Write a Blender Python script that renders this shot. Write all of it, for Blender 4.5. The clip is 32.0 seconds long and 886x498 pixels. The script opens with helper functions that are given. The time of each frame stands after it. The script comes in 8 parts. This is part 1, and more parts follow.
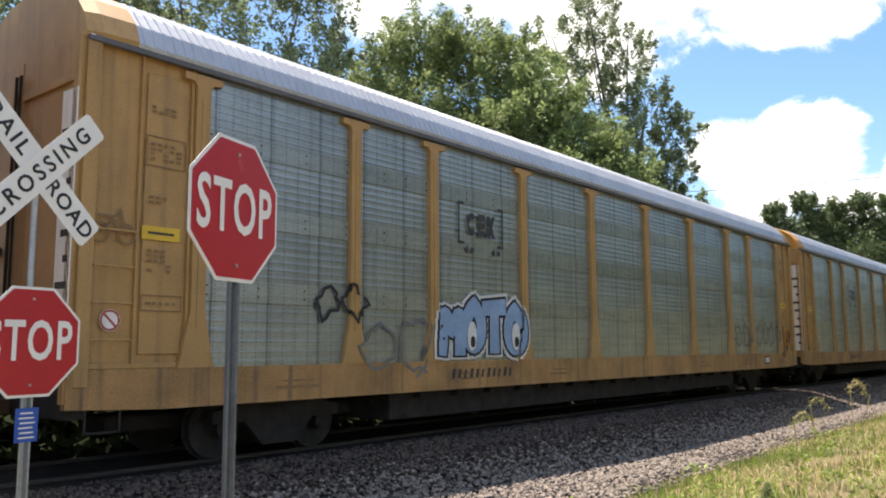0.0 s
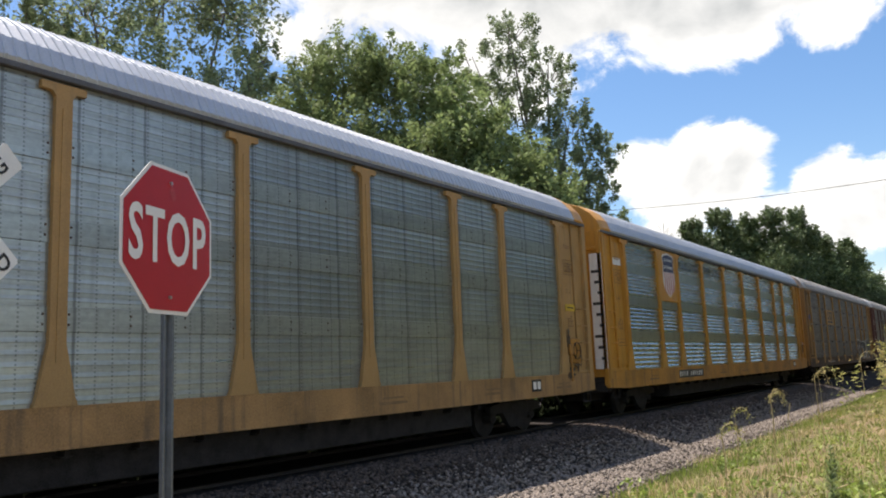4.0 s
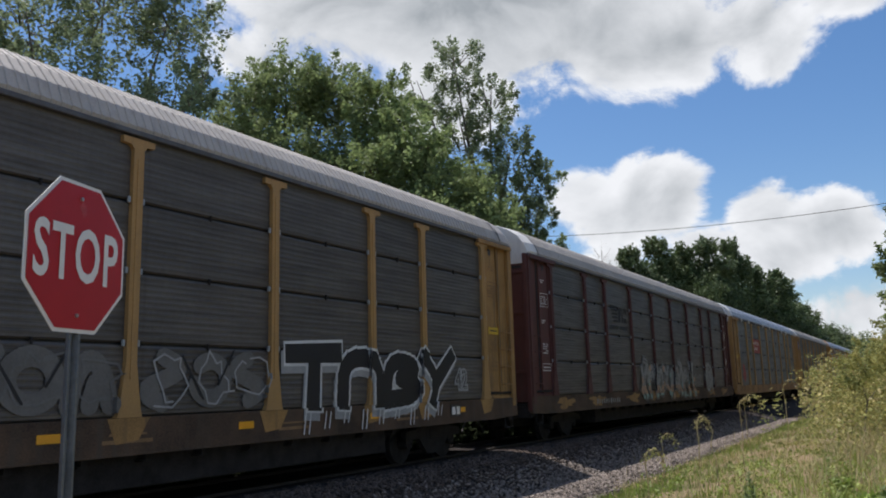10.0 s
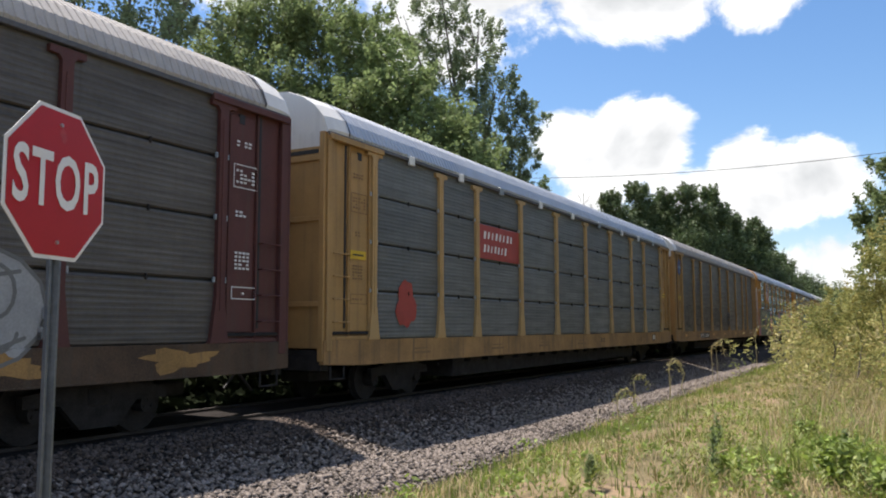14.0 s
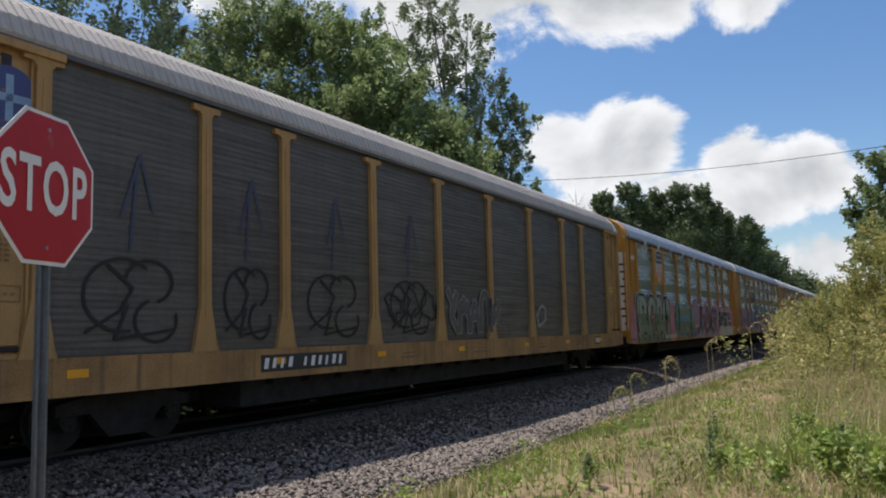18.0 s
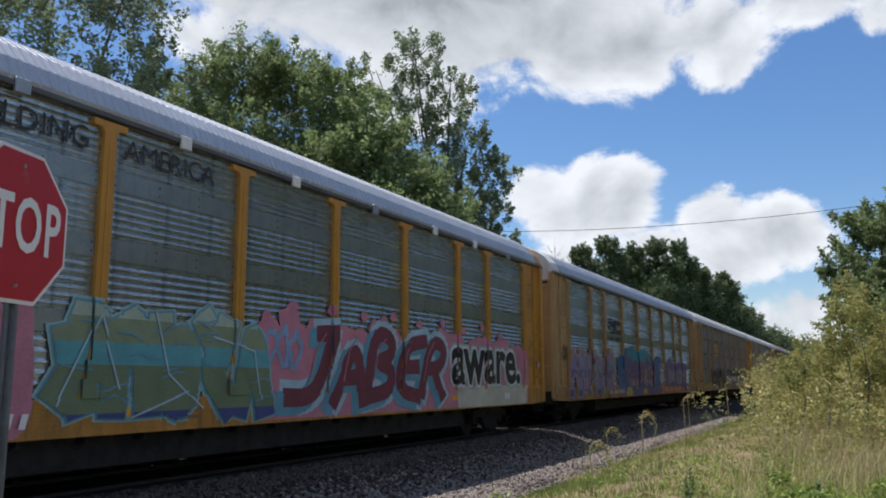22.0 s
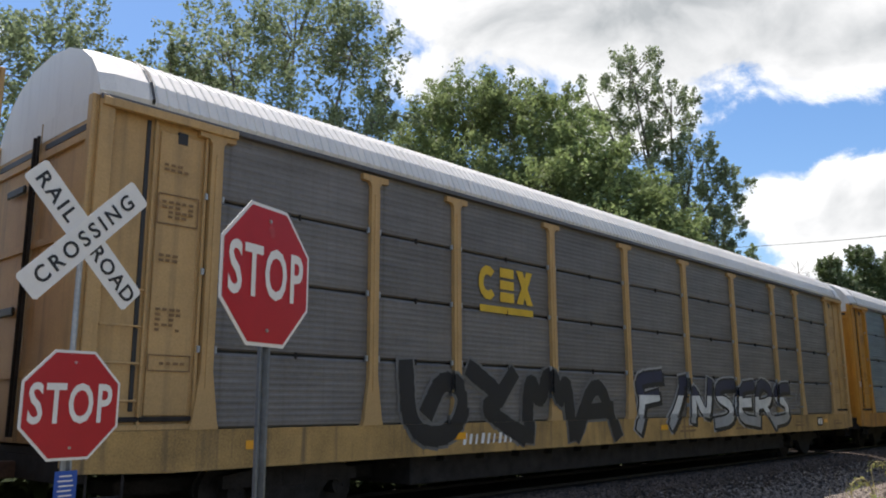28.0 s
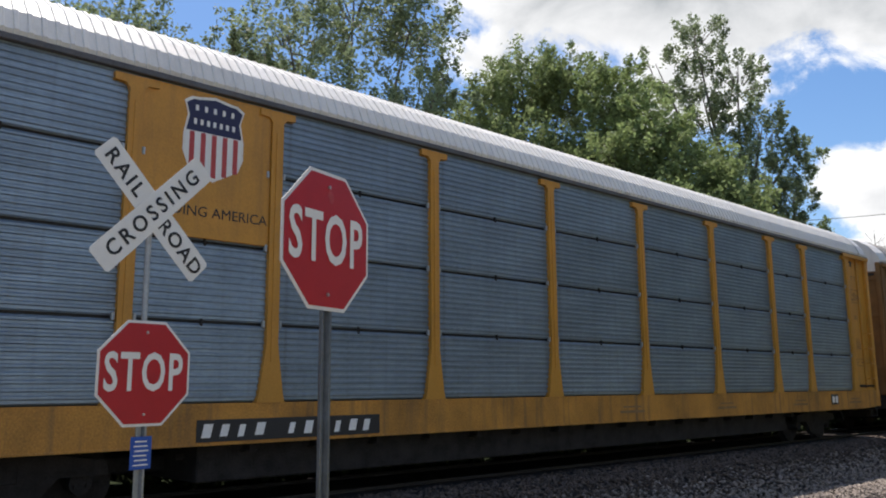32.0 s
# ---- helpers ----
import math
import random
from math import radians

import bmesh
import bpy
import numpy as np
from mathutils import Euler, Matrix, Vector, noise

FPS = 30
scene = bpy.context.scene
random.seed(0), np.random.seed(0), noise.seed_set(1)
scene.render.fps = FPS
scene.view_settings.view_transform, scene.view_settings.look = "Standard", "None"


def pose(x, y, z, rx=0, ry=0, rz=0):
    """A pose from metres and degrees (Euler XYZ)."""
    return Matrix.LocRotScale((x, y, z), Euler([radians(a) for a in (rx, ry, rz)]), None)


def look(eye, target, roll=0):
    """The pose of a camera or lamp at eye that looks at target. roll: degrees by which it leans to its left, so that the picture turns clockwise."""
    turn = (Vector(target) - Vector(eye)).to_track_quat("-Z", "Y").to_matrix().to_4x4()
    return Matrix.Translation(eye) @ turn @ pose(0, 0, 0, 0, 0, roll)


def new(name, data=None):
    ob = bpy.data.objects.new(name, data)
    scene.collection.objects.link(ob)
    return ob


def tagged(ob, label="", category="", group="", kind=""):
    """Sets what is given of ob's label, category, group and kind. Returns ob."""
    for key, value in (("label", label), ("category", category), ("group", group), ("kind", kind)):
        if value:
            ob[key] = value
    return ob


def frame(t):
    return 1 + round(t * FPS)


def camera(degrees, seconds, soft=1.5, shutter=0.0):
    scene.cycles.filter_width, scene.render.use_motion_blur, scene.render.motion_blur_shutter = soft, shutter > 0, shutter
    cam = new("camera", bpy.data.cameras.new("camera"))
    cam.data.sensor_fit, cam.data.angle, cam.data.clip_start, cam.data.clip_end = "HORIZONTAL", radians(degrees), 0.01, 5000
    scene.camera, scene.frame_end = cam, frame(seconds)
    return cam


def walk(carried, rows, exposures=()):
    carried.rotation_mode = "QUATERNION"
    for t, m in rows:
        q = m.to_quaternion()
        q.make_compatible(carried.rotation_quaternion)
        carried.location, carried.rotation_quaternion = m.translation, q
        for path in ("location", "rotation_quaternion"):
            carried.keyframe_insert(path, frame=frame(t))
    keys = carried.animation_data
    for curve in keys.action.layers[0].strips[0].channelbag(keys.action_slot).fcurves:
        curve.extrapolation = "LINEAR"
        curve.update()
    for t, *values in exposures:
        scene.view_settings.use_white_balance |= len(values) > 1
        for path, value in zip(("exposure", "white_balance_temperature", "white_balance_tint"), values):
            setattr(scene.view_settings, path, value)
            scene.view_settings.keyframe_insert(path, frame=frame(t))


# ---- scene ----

cam = camera(57.2, 32.0, soft=1.95)
PATH = [
    (0, (-0.018, 0.063, 1.612), (7.717, 6.284, 2.819), -0.27),
    (0.5, (-0.020, 0.050, 1.623), (7.861, 6.055, 2.978), -0.72),
    (1, (-0.026, 0.053, 1.611), (7.698, 6.276, 2.882), -0.59),
    (1.5, (-0.029, 0.058, 1.623), (7.450, 6.575, 2.888), 0.35),
    (2, (-0.099, 0.021, 1.595), (6.957, 7.069, 2.323), -1.54),
    (2.5, (-0.080, 0.184, 1.591), (7.627, 6.496, 2.468), -4.19),
    (4.5, (-0.052, 0.109, 1.639), (8.295, 5.441, 3.019), -2.49),
    (5, (-0.056, 0.091, 1.596), (8.370, 5.359, 2.716), -3.97),
    (5.5, (-0.076, 0.059, 1.607), (8.057, 5.743, 2.856), -3.15),
    (6, (-0.102, 0.043, 1.597), (7.491, 6.399, 2.995), -1.94),
    (6.5, (-0.087, 0.016, 1.601), (6.395, 7.500, 3.013), -0.77),
    (7, (-0.042, 0.021, 1.618), (6.211, 7.703, 2.997), 0.30),
    (7.5, (-0.011, 0.027, 1.623), (6.566, 7.438, 2.965), -0.29),
    (8, (-0.005, 0.026, 1.641), (7.725, 6.222, 3.006), -0.69),
    (8.5, (-0.003, -0.009, 1.635), (8.478, 5.049, 3.214), -0.23),
    (9, (-0.002, -0.005, 1.633), (8.786, 4.468, 3.298), -1.34),
    (9.5, (-0.001, -0.002, 1.635), (8.821, 4.412, 3.275), -1.90),
    (10, (-0.004, -0.001, 1.635), (8.583, 4.834, 3.337), -1.57),
    (10.5, (0.014, -0.005, 1.633), (8.610, 4.821, 3.308), -1.87),
    (11, (0.014, 0.001, 1.633), (8.600, 4.866, 3.253), -0.04),
    (11.5, (0.009, -0.002, 1.629), (8.650, 4.758, 3.263), 1.48),
    (12, (-0.006, -0.008, 1.632), (8.620, 4.939, 2.689), -0.55),
    (12.5, (0.002, -0.008, 1.637), (8.645, 4.949, 2.493), -0.41),
    (13, (0.001, -0.013, 1.636), (8.731, 4.734, 2.762), 0.96),
    (13.5, (-0.016, -0.012, 1.635), (8.783, 4.648, 2.561), 0.21),
    (15.5, (-0.036, -0.021, 1.574), (8.586, 4.872, 2.883), -0.38),
    (16, (-0.035, -0.017, 1.584), (8.421, 5.173, 2.834), 0.36),
    (16.5, (-0.021, -0.020, 1.571), (8.492, 5.029, 2.994), -0.37),
    (17, (-0.022, -0.024, 1.579), (8.565, 4.868, 3.102), -0.13),
    (17.5, (-0.011, -0.022, 1.577), (8.613, 4.892, 2.790), -2.16),
    (18, (-0.013, -0.021, 1.579), (8.794, 4.603, 2.599), -1.49),
    (18.5, (0.002, -0.020, 1.582), (8.914, 4.381, 2.675), -1.46),
    (19, (0.031, -0.019, 1.579), (8.955, 4.221, 3.122), -0.02),
    (19.5, (0.034, -0.026, 1.585), (9.045, 3.988, 3.226), -0.41),
    (20, (0.040, -0.043, 1.585), (9.261, 3.480, 3.186), 0.14),
    (20.5, (0.082, 0.001, 1.564), (9.320, 3.509, 3.100), 0.25),
    (21, (0.044, -0.009, 1.575), (9.202, 3.691, 3.138), -0.15),
    (21.5, (0.027, -0.012, 1.575), (9.122, 3.774, 3.294), 0.12),
    (22, (0.021, -0.001, 1.577), (8.881, 4.347, 3.188), -0.28),
    (22.5, (0.019, -0.006, 1.578), (8.227, 5.441, 3.299), 0.21),
    (23, (-0.018, -0.031, 1.573), (7.048, 6.890, 3.044), 0.31),
    (23.5, (-0.014, -0.001, 1.595), (6.290, 7.606, 3.139), 0.40),
    (24, (0.009, 0.019, 1.596), (6.421, 7.581, 2.902), 0.50),
    (24.5, (0.005, -0.015, 1.592), (7.525, 6.450, 2.876), 0.93),
    (25, (-0.038, -0.040, 1.580), (7.725, 6.093, 3.036), -0.04),
    (25.5, (-0.039, -0.033, 1.583), (7.117, 6.790, 3.083), 0.20),
    (27.5, (0.055, 0.012, 1.577), (6.416, 7.474, 3.540), 0.64),
    (28, (0.034, -0.022, 1.645), (7.315, 6.562, 3.552), -0.17),
    (28.5, (0.041, -0.051, 1.593), (7.473, 6.345, 3.557), -0.44),
    (29, (0.034, -0.050, 1.590), (7.302, 6.526, 3.570), -0.16),
    (29.5, (0.064, -0.076, 1.590), (7.698, 6.173, 3.229), -1.14),
    (30, (0.101, -0.043, 1.595), (8.081, 5.740, 3.285), -3.31),
    (30.5, (0.100, -0.041, 1.582), (7.886, 6.054, 3.073), -2.50),
    (31, (0.077, -0.069, 1.568), (7.679, 6.253, 3.065), -1.18),
    (31.5, (0.055, -0.038, 1.578), (7.092, 6.886, 3.175), -0.52),
    (32, (0.067, -0.021, 1.549), (6.842, 7.140, 3.229), -0.40),
]
EXPOSURE = [(0, 1, 7200), (1, 0.55, 6900), (2, 0.7, 7100), (5, 0.5, 6800), (6, 0.55, 6700), (7, 0.92, 6900), (8, 1, 6900), (9, 0.2, 6600), (10, 0, 6400), (11, 0, 6250), (12, 0.3, 6700), (13, 0.5, 6700), (16, 0.45, 6650), (17, 0.15, 6700),
            (18, 0.05, 6500), (20, 0.05, 6250), (22, 0.05, 6250), (23, 0.25, 6700), (24, 0.88, 7200), (25, 0.82, 6900), (28, 0.45, 6700), (29, 0.25, 6500), (30, 0.25, 6500), (31, 0.25, 6550), (32, 0.35, 6650)]
walk(cam, [(t, look(eye, target, roll)) for t, eye, target, roll in PATH], [(t, e, k, 15) for t, e, k in EXPOSURE])

# ---- light ----
SUN = Vector((0.137, 0.39, 1.0)).normalized()
sun = new("sun", bpy.data.lights.new("sun", "SUN"))
sun.data.energy, sun.data.angle, sun.data.color = 5.0, radians(0.6), (1.0, 0.95, 0.86)
sun.matrix_world = look(SUN * 50, (0, 0, 0))

# cloud masses as (azimuth from +x towards +y, elevation, half width, half height, weight), degrees
CLOUDS = [
    (25.8, 27.0, 21.8, 7.4, 2.2),
    (17.0, 23.2, 6.0, 4.2, 1.8),
    (12.2, 22.7, 5.0, 3.8, 1.8),
    (6.6, 22.8, 5.1, 4.0, 1.7),
    (0.5, 24.1, 5.9, 2.1, 1.6),
    (-3.8, 22.7, 2.2, 2.1, 1.3),
    (19.2, 12.6, 3.8, 2.9, 1.6),
    (14.4, 12.8, 4.4, 3.5, 1.9),
    (17.4, 10.5, 4.3, 1.8, 1.4),
    (7.3, 10.8, 3.0, 2.6, 1.6),
    (3.6, 9.4, 4.5, 2.9, 1.8),
    (6.2, 8.1, 4.3, 2.3, 1.6),
    (1.7, 3.7, 4.4, 2.9, 1.7),
    (10.8, 8.6, 4.2, 2.2, 1.5),
    (29.0, 20.0, 7.5, 4.2, 1.8),
    (17.5, 8.0, 4.0, 2.4, 1.4),
    (43.2, 22.8, 4.4, 2.2, 1.4),
    (75.5, 22.1, 3.7, 3.2, 1.2),
]


def sky_world():
    w = bpy.data.worlds.new("sky")
    scene.world = w
    w.use_nodes = True
    nt = w.node_tree
    n, l = nt.nodes, nt.links
    n.clear()

    def math_node(op, a, b=None, c=None):
        m = n.new("ShaderNodeMath")
        m.operation = op
        for i, v in enumerate((a, b, c)):
            if v is None:
                continue
            if isinstance(v, (int, float)):
                m.inputs[i].default_value = v
            else:
                l.new(v, m.inputs[i])
        return m.outputs[0]

    sky = n.new("ShaderNodeTexSky")
    sky.sky_type = "NISHITA"
    sky.sun_disc = False
    sky.sun_elevation = math.asin(SUN.z)
    sky.sun_rotation = math.atan2(SUN.x, SUN.y)
    sky.air_density, sky.dust_density, sky.ozone_density = 1.0, 0.6, 2.0
    co = n.new("ShaderNodeTexCoord")
    sep = n.new("ShaderNodeSeparateXYZ")
    l.new(co.outputs["Generated"], sep.inputs[0])
    az = math_node("MULTIPLY", math_node("ARCTAN2", sep.outputs[1], sep.outputs[0]), 57.2958)
    el = math_node("MULTIPLY", math_node("ARCSINE", sep.outputs[2]), 57.2958)
    total = None
    for a, e, wa, he, k in CLOUDS:
        u = math_node("DIVIDE", math_node("SUBTRACT", az, a), wa)
        v = math_node("DIVIDE", math_node("SUBTRACT", el, e), he)
        d2 = math_node("ADD", math_node("MULTIPLY", u, u), math_node("MULTIPLY", v, v))
        g = math_node("MULTIPLY", math_node("MAXIMUM", math_node("SUBTRACT", 1.0, d2), -1.5), k)
        total = g if total is None else math_node("SMOOTH_MAX", total, g, 0.9)
    # flat-bellied billows: noise over a stretched direction
    mp = n.new("ShaderNodeMapping")
    mp.inputs["Scale"].default_value = (1.0, 1.0, 1.5)
    l.new(co.outputs["Generated"], mp.inputs["Vector"])
    ns = n.new("ShaderNodeTexNoise")
    ns.inputs["Scale"].default_value, ns.inputs["Detail"].default_value, ns.inputs["Roughness"].default_value = 7.5, 10.0, 0.66
    ns.inputs["Distortion"].default_value = 0.35
    l.new(mp.outputs[0], ns.inputs["Vector"])
    # the same billows a little nearer to the sun, for their lit and shaded sides
    up = n.new("ShaderNodeVectorMath")
    up.operation = "ADD"
    up.inputs[1].default_value = (0.004, 0.012, 0.034)
    l.new(mp.outputs[0], up.inputs[0])
    nu = n.new("ShaderNodeTexNoise")
    nu.inputs["Scale"].default_value, nu.inputs["Detail"].default_value, nu.inputs["Roughness"].default_value, nu.inputs["Distortion"].default_value = 7.5, 4.0, 0.55, 0.35
    l.new(up.outputs[0], nu.inputs["Vector"])
    nl = n.new("ShaderNodeTexNoise")
    nl.inputs["Scale"].default_value, nl.inputs["Detail"].default_value, nl.inputs["Roughness"].default_value, nl.inputs["Distortion"].default_value = 7.5, 4.0, 0.55, 0.35
    l.new(mp.outputs[0], nl.inputs["Vector"])
    nb = n.new("ShaderNodeTexNoise")
    nb.inputs["Scale"].default_value, nb.inputs["Detail"].default_value = 3.2, 5.0
    l.new(mp.outputs[0], nb.inputs["Vector"])
    far = math_node("MULTIPLY", math_node("SUBTRACT", nb.outputs["Fac"], 0.47), 4.0)
    off = math_node("ADD", math_node("MULTIPLY", math_node("GREATER_THAN", math_node("ABSOLUTE", math_node("SUBTRACT", az, 35.0)), 55.0), 3.0), -3.0)
    total = math_node("MAXIMUM", total, math_node("ADD", far, off))
    dens = math_node("ADD", total, math_node("MULTIPLY", math_node("SUBTRACT", ns.outputs["Fac"], 0.5), 5.2))
    cover = n.new("ShaderNodeMapRange")
    cover.interpolation_type = "SMOOTHSTEP"
    cover.inputs[1].default_value, cover.inputs[2].default_value = 0.0, 0.95
    l.new(dens, cover.inputs[0])
    # thick cores seen from below are grey, rims are bright
    shade = n.new("ShaderNodeValToRGB")
    shade.color_ramp.elements[0].position, shade.color_ramp.elements[0].color = 0.15, (0.96, 1.0, 1.0, 1)
    shade.color_ramp.elements[1].position, shade.color_ramp.elements[1].color = 0.85, (0.40, 0.445, 0.465, 1)
    core = math_node("MULTIPLY", math_node("ADD", math_node("ADD", math_node("MULTIPLY", total, 0.55), math_node("MULTIPLY", dens, 0.45)), math_node("MULTIPLY", math_node("SUBTRACT", nb.outputs["Fac"], 0.5), 1.6)), 0.29)
    core = math_node("MULTIPLY", core, math_node("MINIMUM", math_node("MAXIMUM", math_node("DIVIDE", math_node("SUBTRACT", el, 2.0), 15.0), 0.9), 1.15))
    relief = math_node("MULTIPLY", math_node("SUBTRACT", nu.outputs["Fac"], nl.outputs["Fac"]), 1.35)
    l.new(math_node("ADD", core, relief), shade.inputs[0])
    b1 = n.new("ShaderNodeBackground")
    deep = n.new("ShaderNodeHueSaturation")
    deep.inputs["Saturation"].default_value, deep.inputs["Value"].default_value = 1.24, 0.95
    l.new(sky.outputs[0], deep.inputs["Color"])
    l.new(deep.outputs[0], b1.inputs[0])
    b1.inputs[1].default_value = 0.125
    b2 = n.new("ShaderNodeBackground")
    l.new(shade.outputs[0], b2.inputs[0])
    b2.inputs[1].default_value = 0.92
    mix = n.new("ShaderNodeMixShader")
    l.new(cover.outputs[0], mix.inputs[0])
    l.new(b1.outputs[0], mix.inputs[1])
    l.new(b2.outputs[0], mix.inputs[2])
    out = n.new("ShaderNodeOutputWorld")
    l.new(mix.outputs[0], out.inputs[0])


sky_world()


# ---- materials ----
def mat(name, color, rough=0.6, metal=0.0, var=0.25, scale=3.0, fine=40.0, bump=0.2, streak=0.0, dark=None, trans=0.0, island=0.0, per_object=0.0, grime=0.0, spec=0.5):
    """Principled paint or earth: colour with broad stains and fine grain, optional vertical streaks of dirt, and relief."""
    m = bpy.data.materials.new(name)
    m.use_nodes = True
    nt = m.node_tree
    n, l = nt.nodes, nt.links
    p = n["Principled BSDF"]
    co = n.new("ShaderNodeTexCoord")
    a = n.new("ShaderNodeTexNoise")
    a.inputs["Scale"].default_value, a.inputs["Detail"].default_value, a.inputs["Roughness"].default_value = scale, 6.0, 0.6
    b = n.new("ShaderNodeTexNoise")
    b.inputs["Scale"].default_value, b.inputs["Detail"].default_value = fine, 4.0
    l.new(co.outputs["Object"], a.inputs["Vector"])
    l.new(co.outputs["Object"], b.inputs["Vector"])
    ramp = n.new("ShaderNodeValToRGB")
    dk = dark or tuple(c * (1 - var) for c in color)
    lt = tuple(min(1, c * (1 + var * 0.6)) for c in color)
    ramp.color_ramp.elements[0].position, ramp.color_ramp.elements[0].color = 0.33, (*dk, 1)
    ramp.color_ramp.elements[1].position, ramp.color_ramp.elements[1].color = 0.68, (*lt, 1)
    mixf = n.new("ShaderNodeMath")
    mixf.operation = "MULTIPLY_ADD"
    l.new(b.outputs["Fac"], mixf.inputs[0])
    mixf.inputs[1].default_value = 0.45
    add = n.new("ShaderNodeMath")
    add.operation = "MULTIPLY_ADD"
    l.new(a.outputs["Fac"], add.inputs[0])
    add.inputs[1].default_value, add.inputs[2].default_value = 0.75, -0.1
    l.new(add.outputs[0], mixf.inputs[2])
    l.new(mixf.outputs[0], ramp.inputs[0])
    col = ramp.outputs[0]
    if streak or grime:
        mp = n.new("ShaderNodeMapping")
        mp.inputs["Scale"].default_value = (7.0, 7.0, 0.35)
        l.new(co.outputs["Object"], mp.inputs["Vector"])
        s = n.new("ShaderNodeTexNoise")
        s.inputs["Scale"].default_value, s.inputs["Detail"].default_value = 1.0, 7.0
        l.new(mp.outputs[0], s.inputs["Vector"])
        r2 = n.new("ShaderNodeMapRange")
        r2.inputs[1].default_value, r2.inputs[2].default_value, r2.inputs[4].default_value = 0.52, 0.75, max(streak, grime)
        l.new(s.outputs["Fac"], r2.inputs[0])
        mx = n.new("ShaderNodeMix")
        mx.data_type = "RGBA"
        l.new(r2.outputs[0], mx.inputs[0])
        l.new(col, mx.inputs[6])
        mx.inputs[7].default_value = (0.07, 0.055, 0.04, 1)
        col = mx.outputs[2]
    if island or per_object:
        src = n.new("ShaderNodeNewGeometry").outputs["Random Per Island"] if island else n.new("ShaderNodeObjectInfo").outputs["Random"]
        hv = n.new("ShaderNodeHueSaturation")
        k = island or per_object
        mr = n.new("ShaderNodeMapRange")
        mr.inputs[3].default_value, mr.inputs[4].default_value = 1 - k, 1 + k
        l.new(src, mr.inputs[0])
        l.new(mr.outputs[0], hv.inputs["Value"])
        l.new(col, hv.inputs["Color"])
        col = hv.outputs[0]
    l.new(col, p.inputs["Base Color"])
    p.inputs["Roughness"].default_value, p.inputs["Metallic"].default_value = rough, metal
    p.inputs["Specular IOR Level"].default_value = spec
    if bump:
        bp = n.new("ShaderNodeBump")
        bp.inputs["Strength"].default_value, bp.inputs["Distance"].default_value = bump, 0.01
        l.new(b.outputs["Fac"], bp.inputs["Height"])
        l.new(bp.outputs[0], p.inputs["Normal"])
    if trans:
        tr = n.new("ShaderNodeBsdfTranslucent")
        l.new(col, tr.inputs["Color"])
        ms = n.new("ShaderNodeMixShader")
        ms.inputs[0].default_value = trans
        l.new(p.outputs[0], ms.inputs[1])
        l.new(tr.outputs[0], ms.inputs[2])
        l.new(ms.outputs[0], n["Material Output"].inputs[0])
    return m


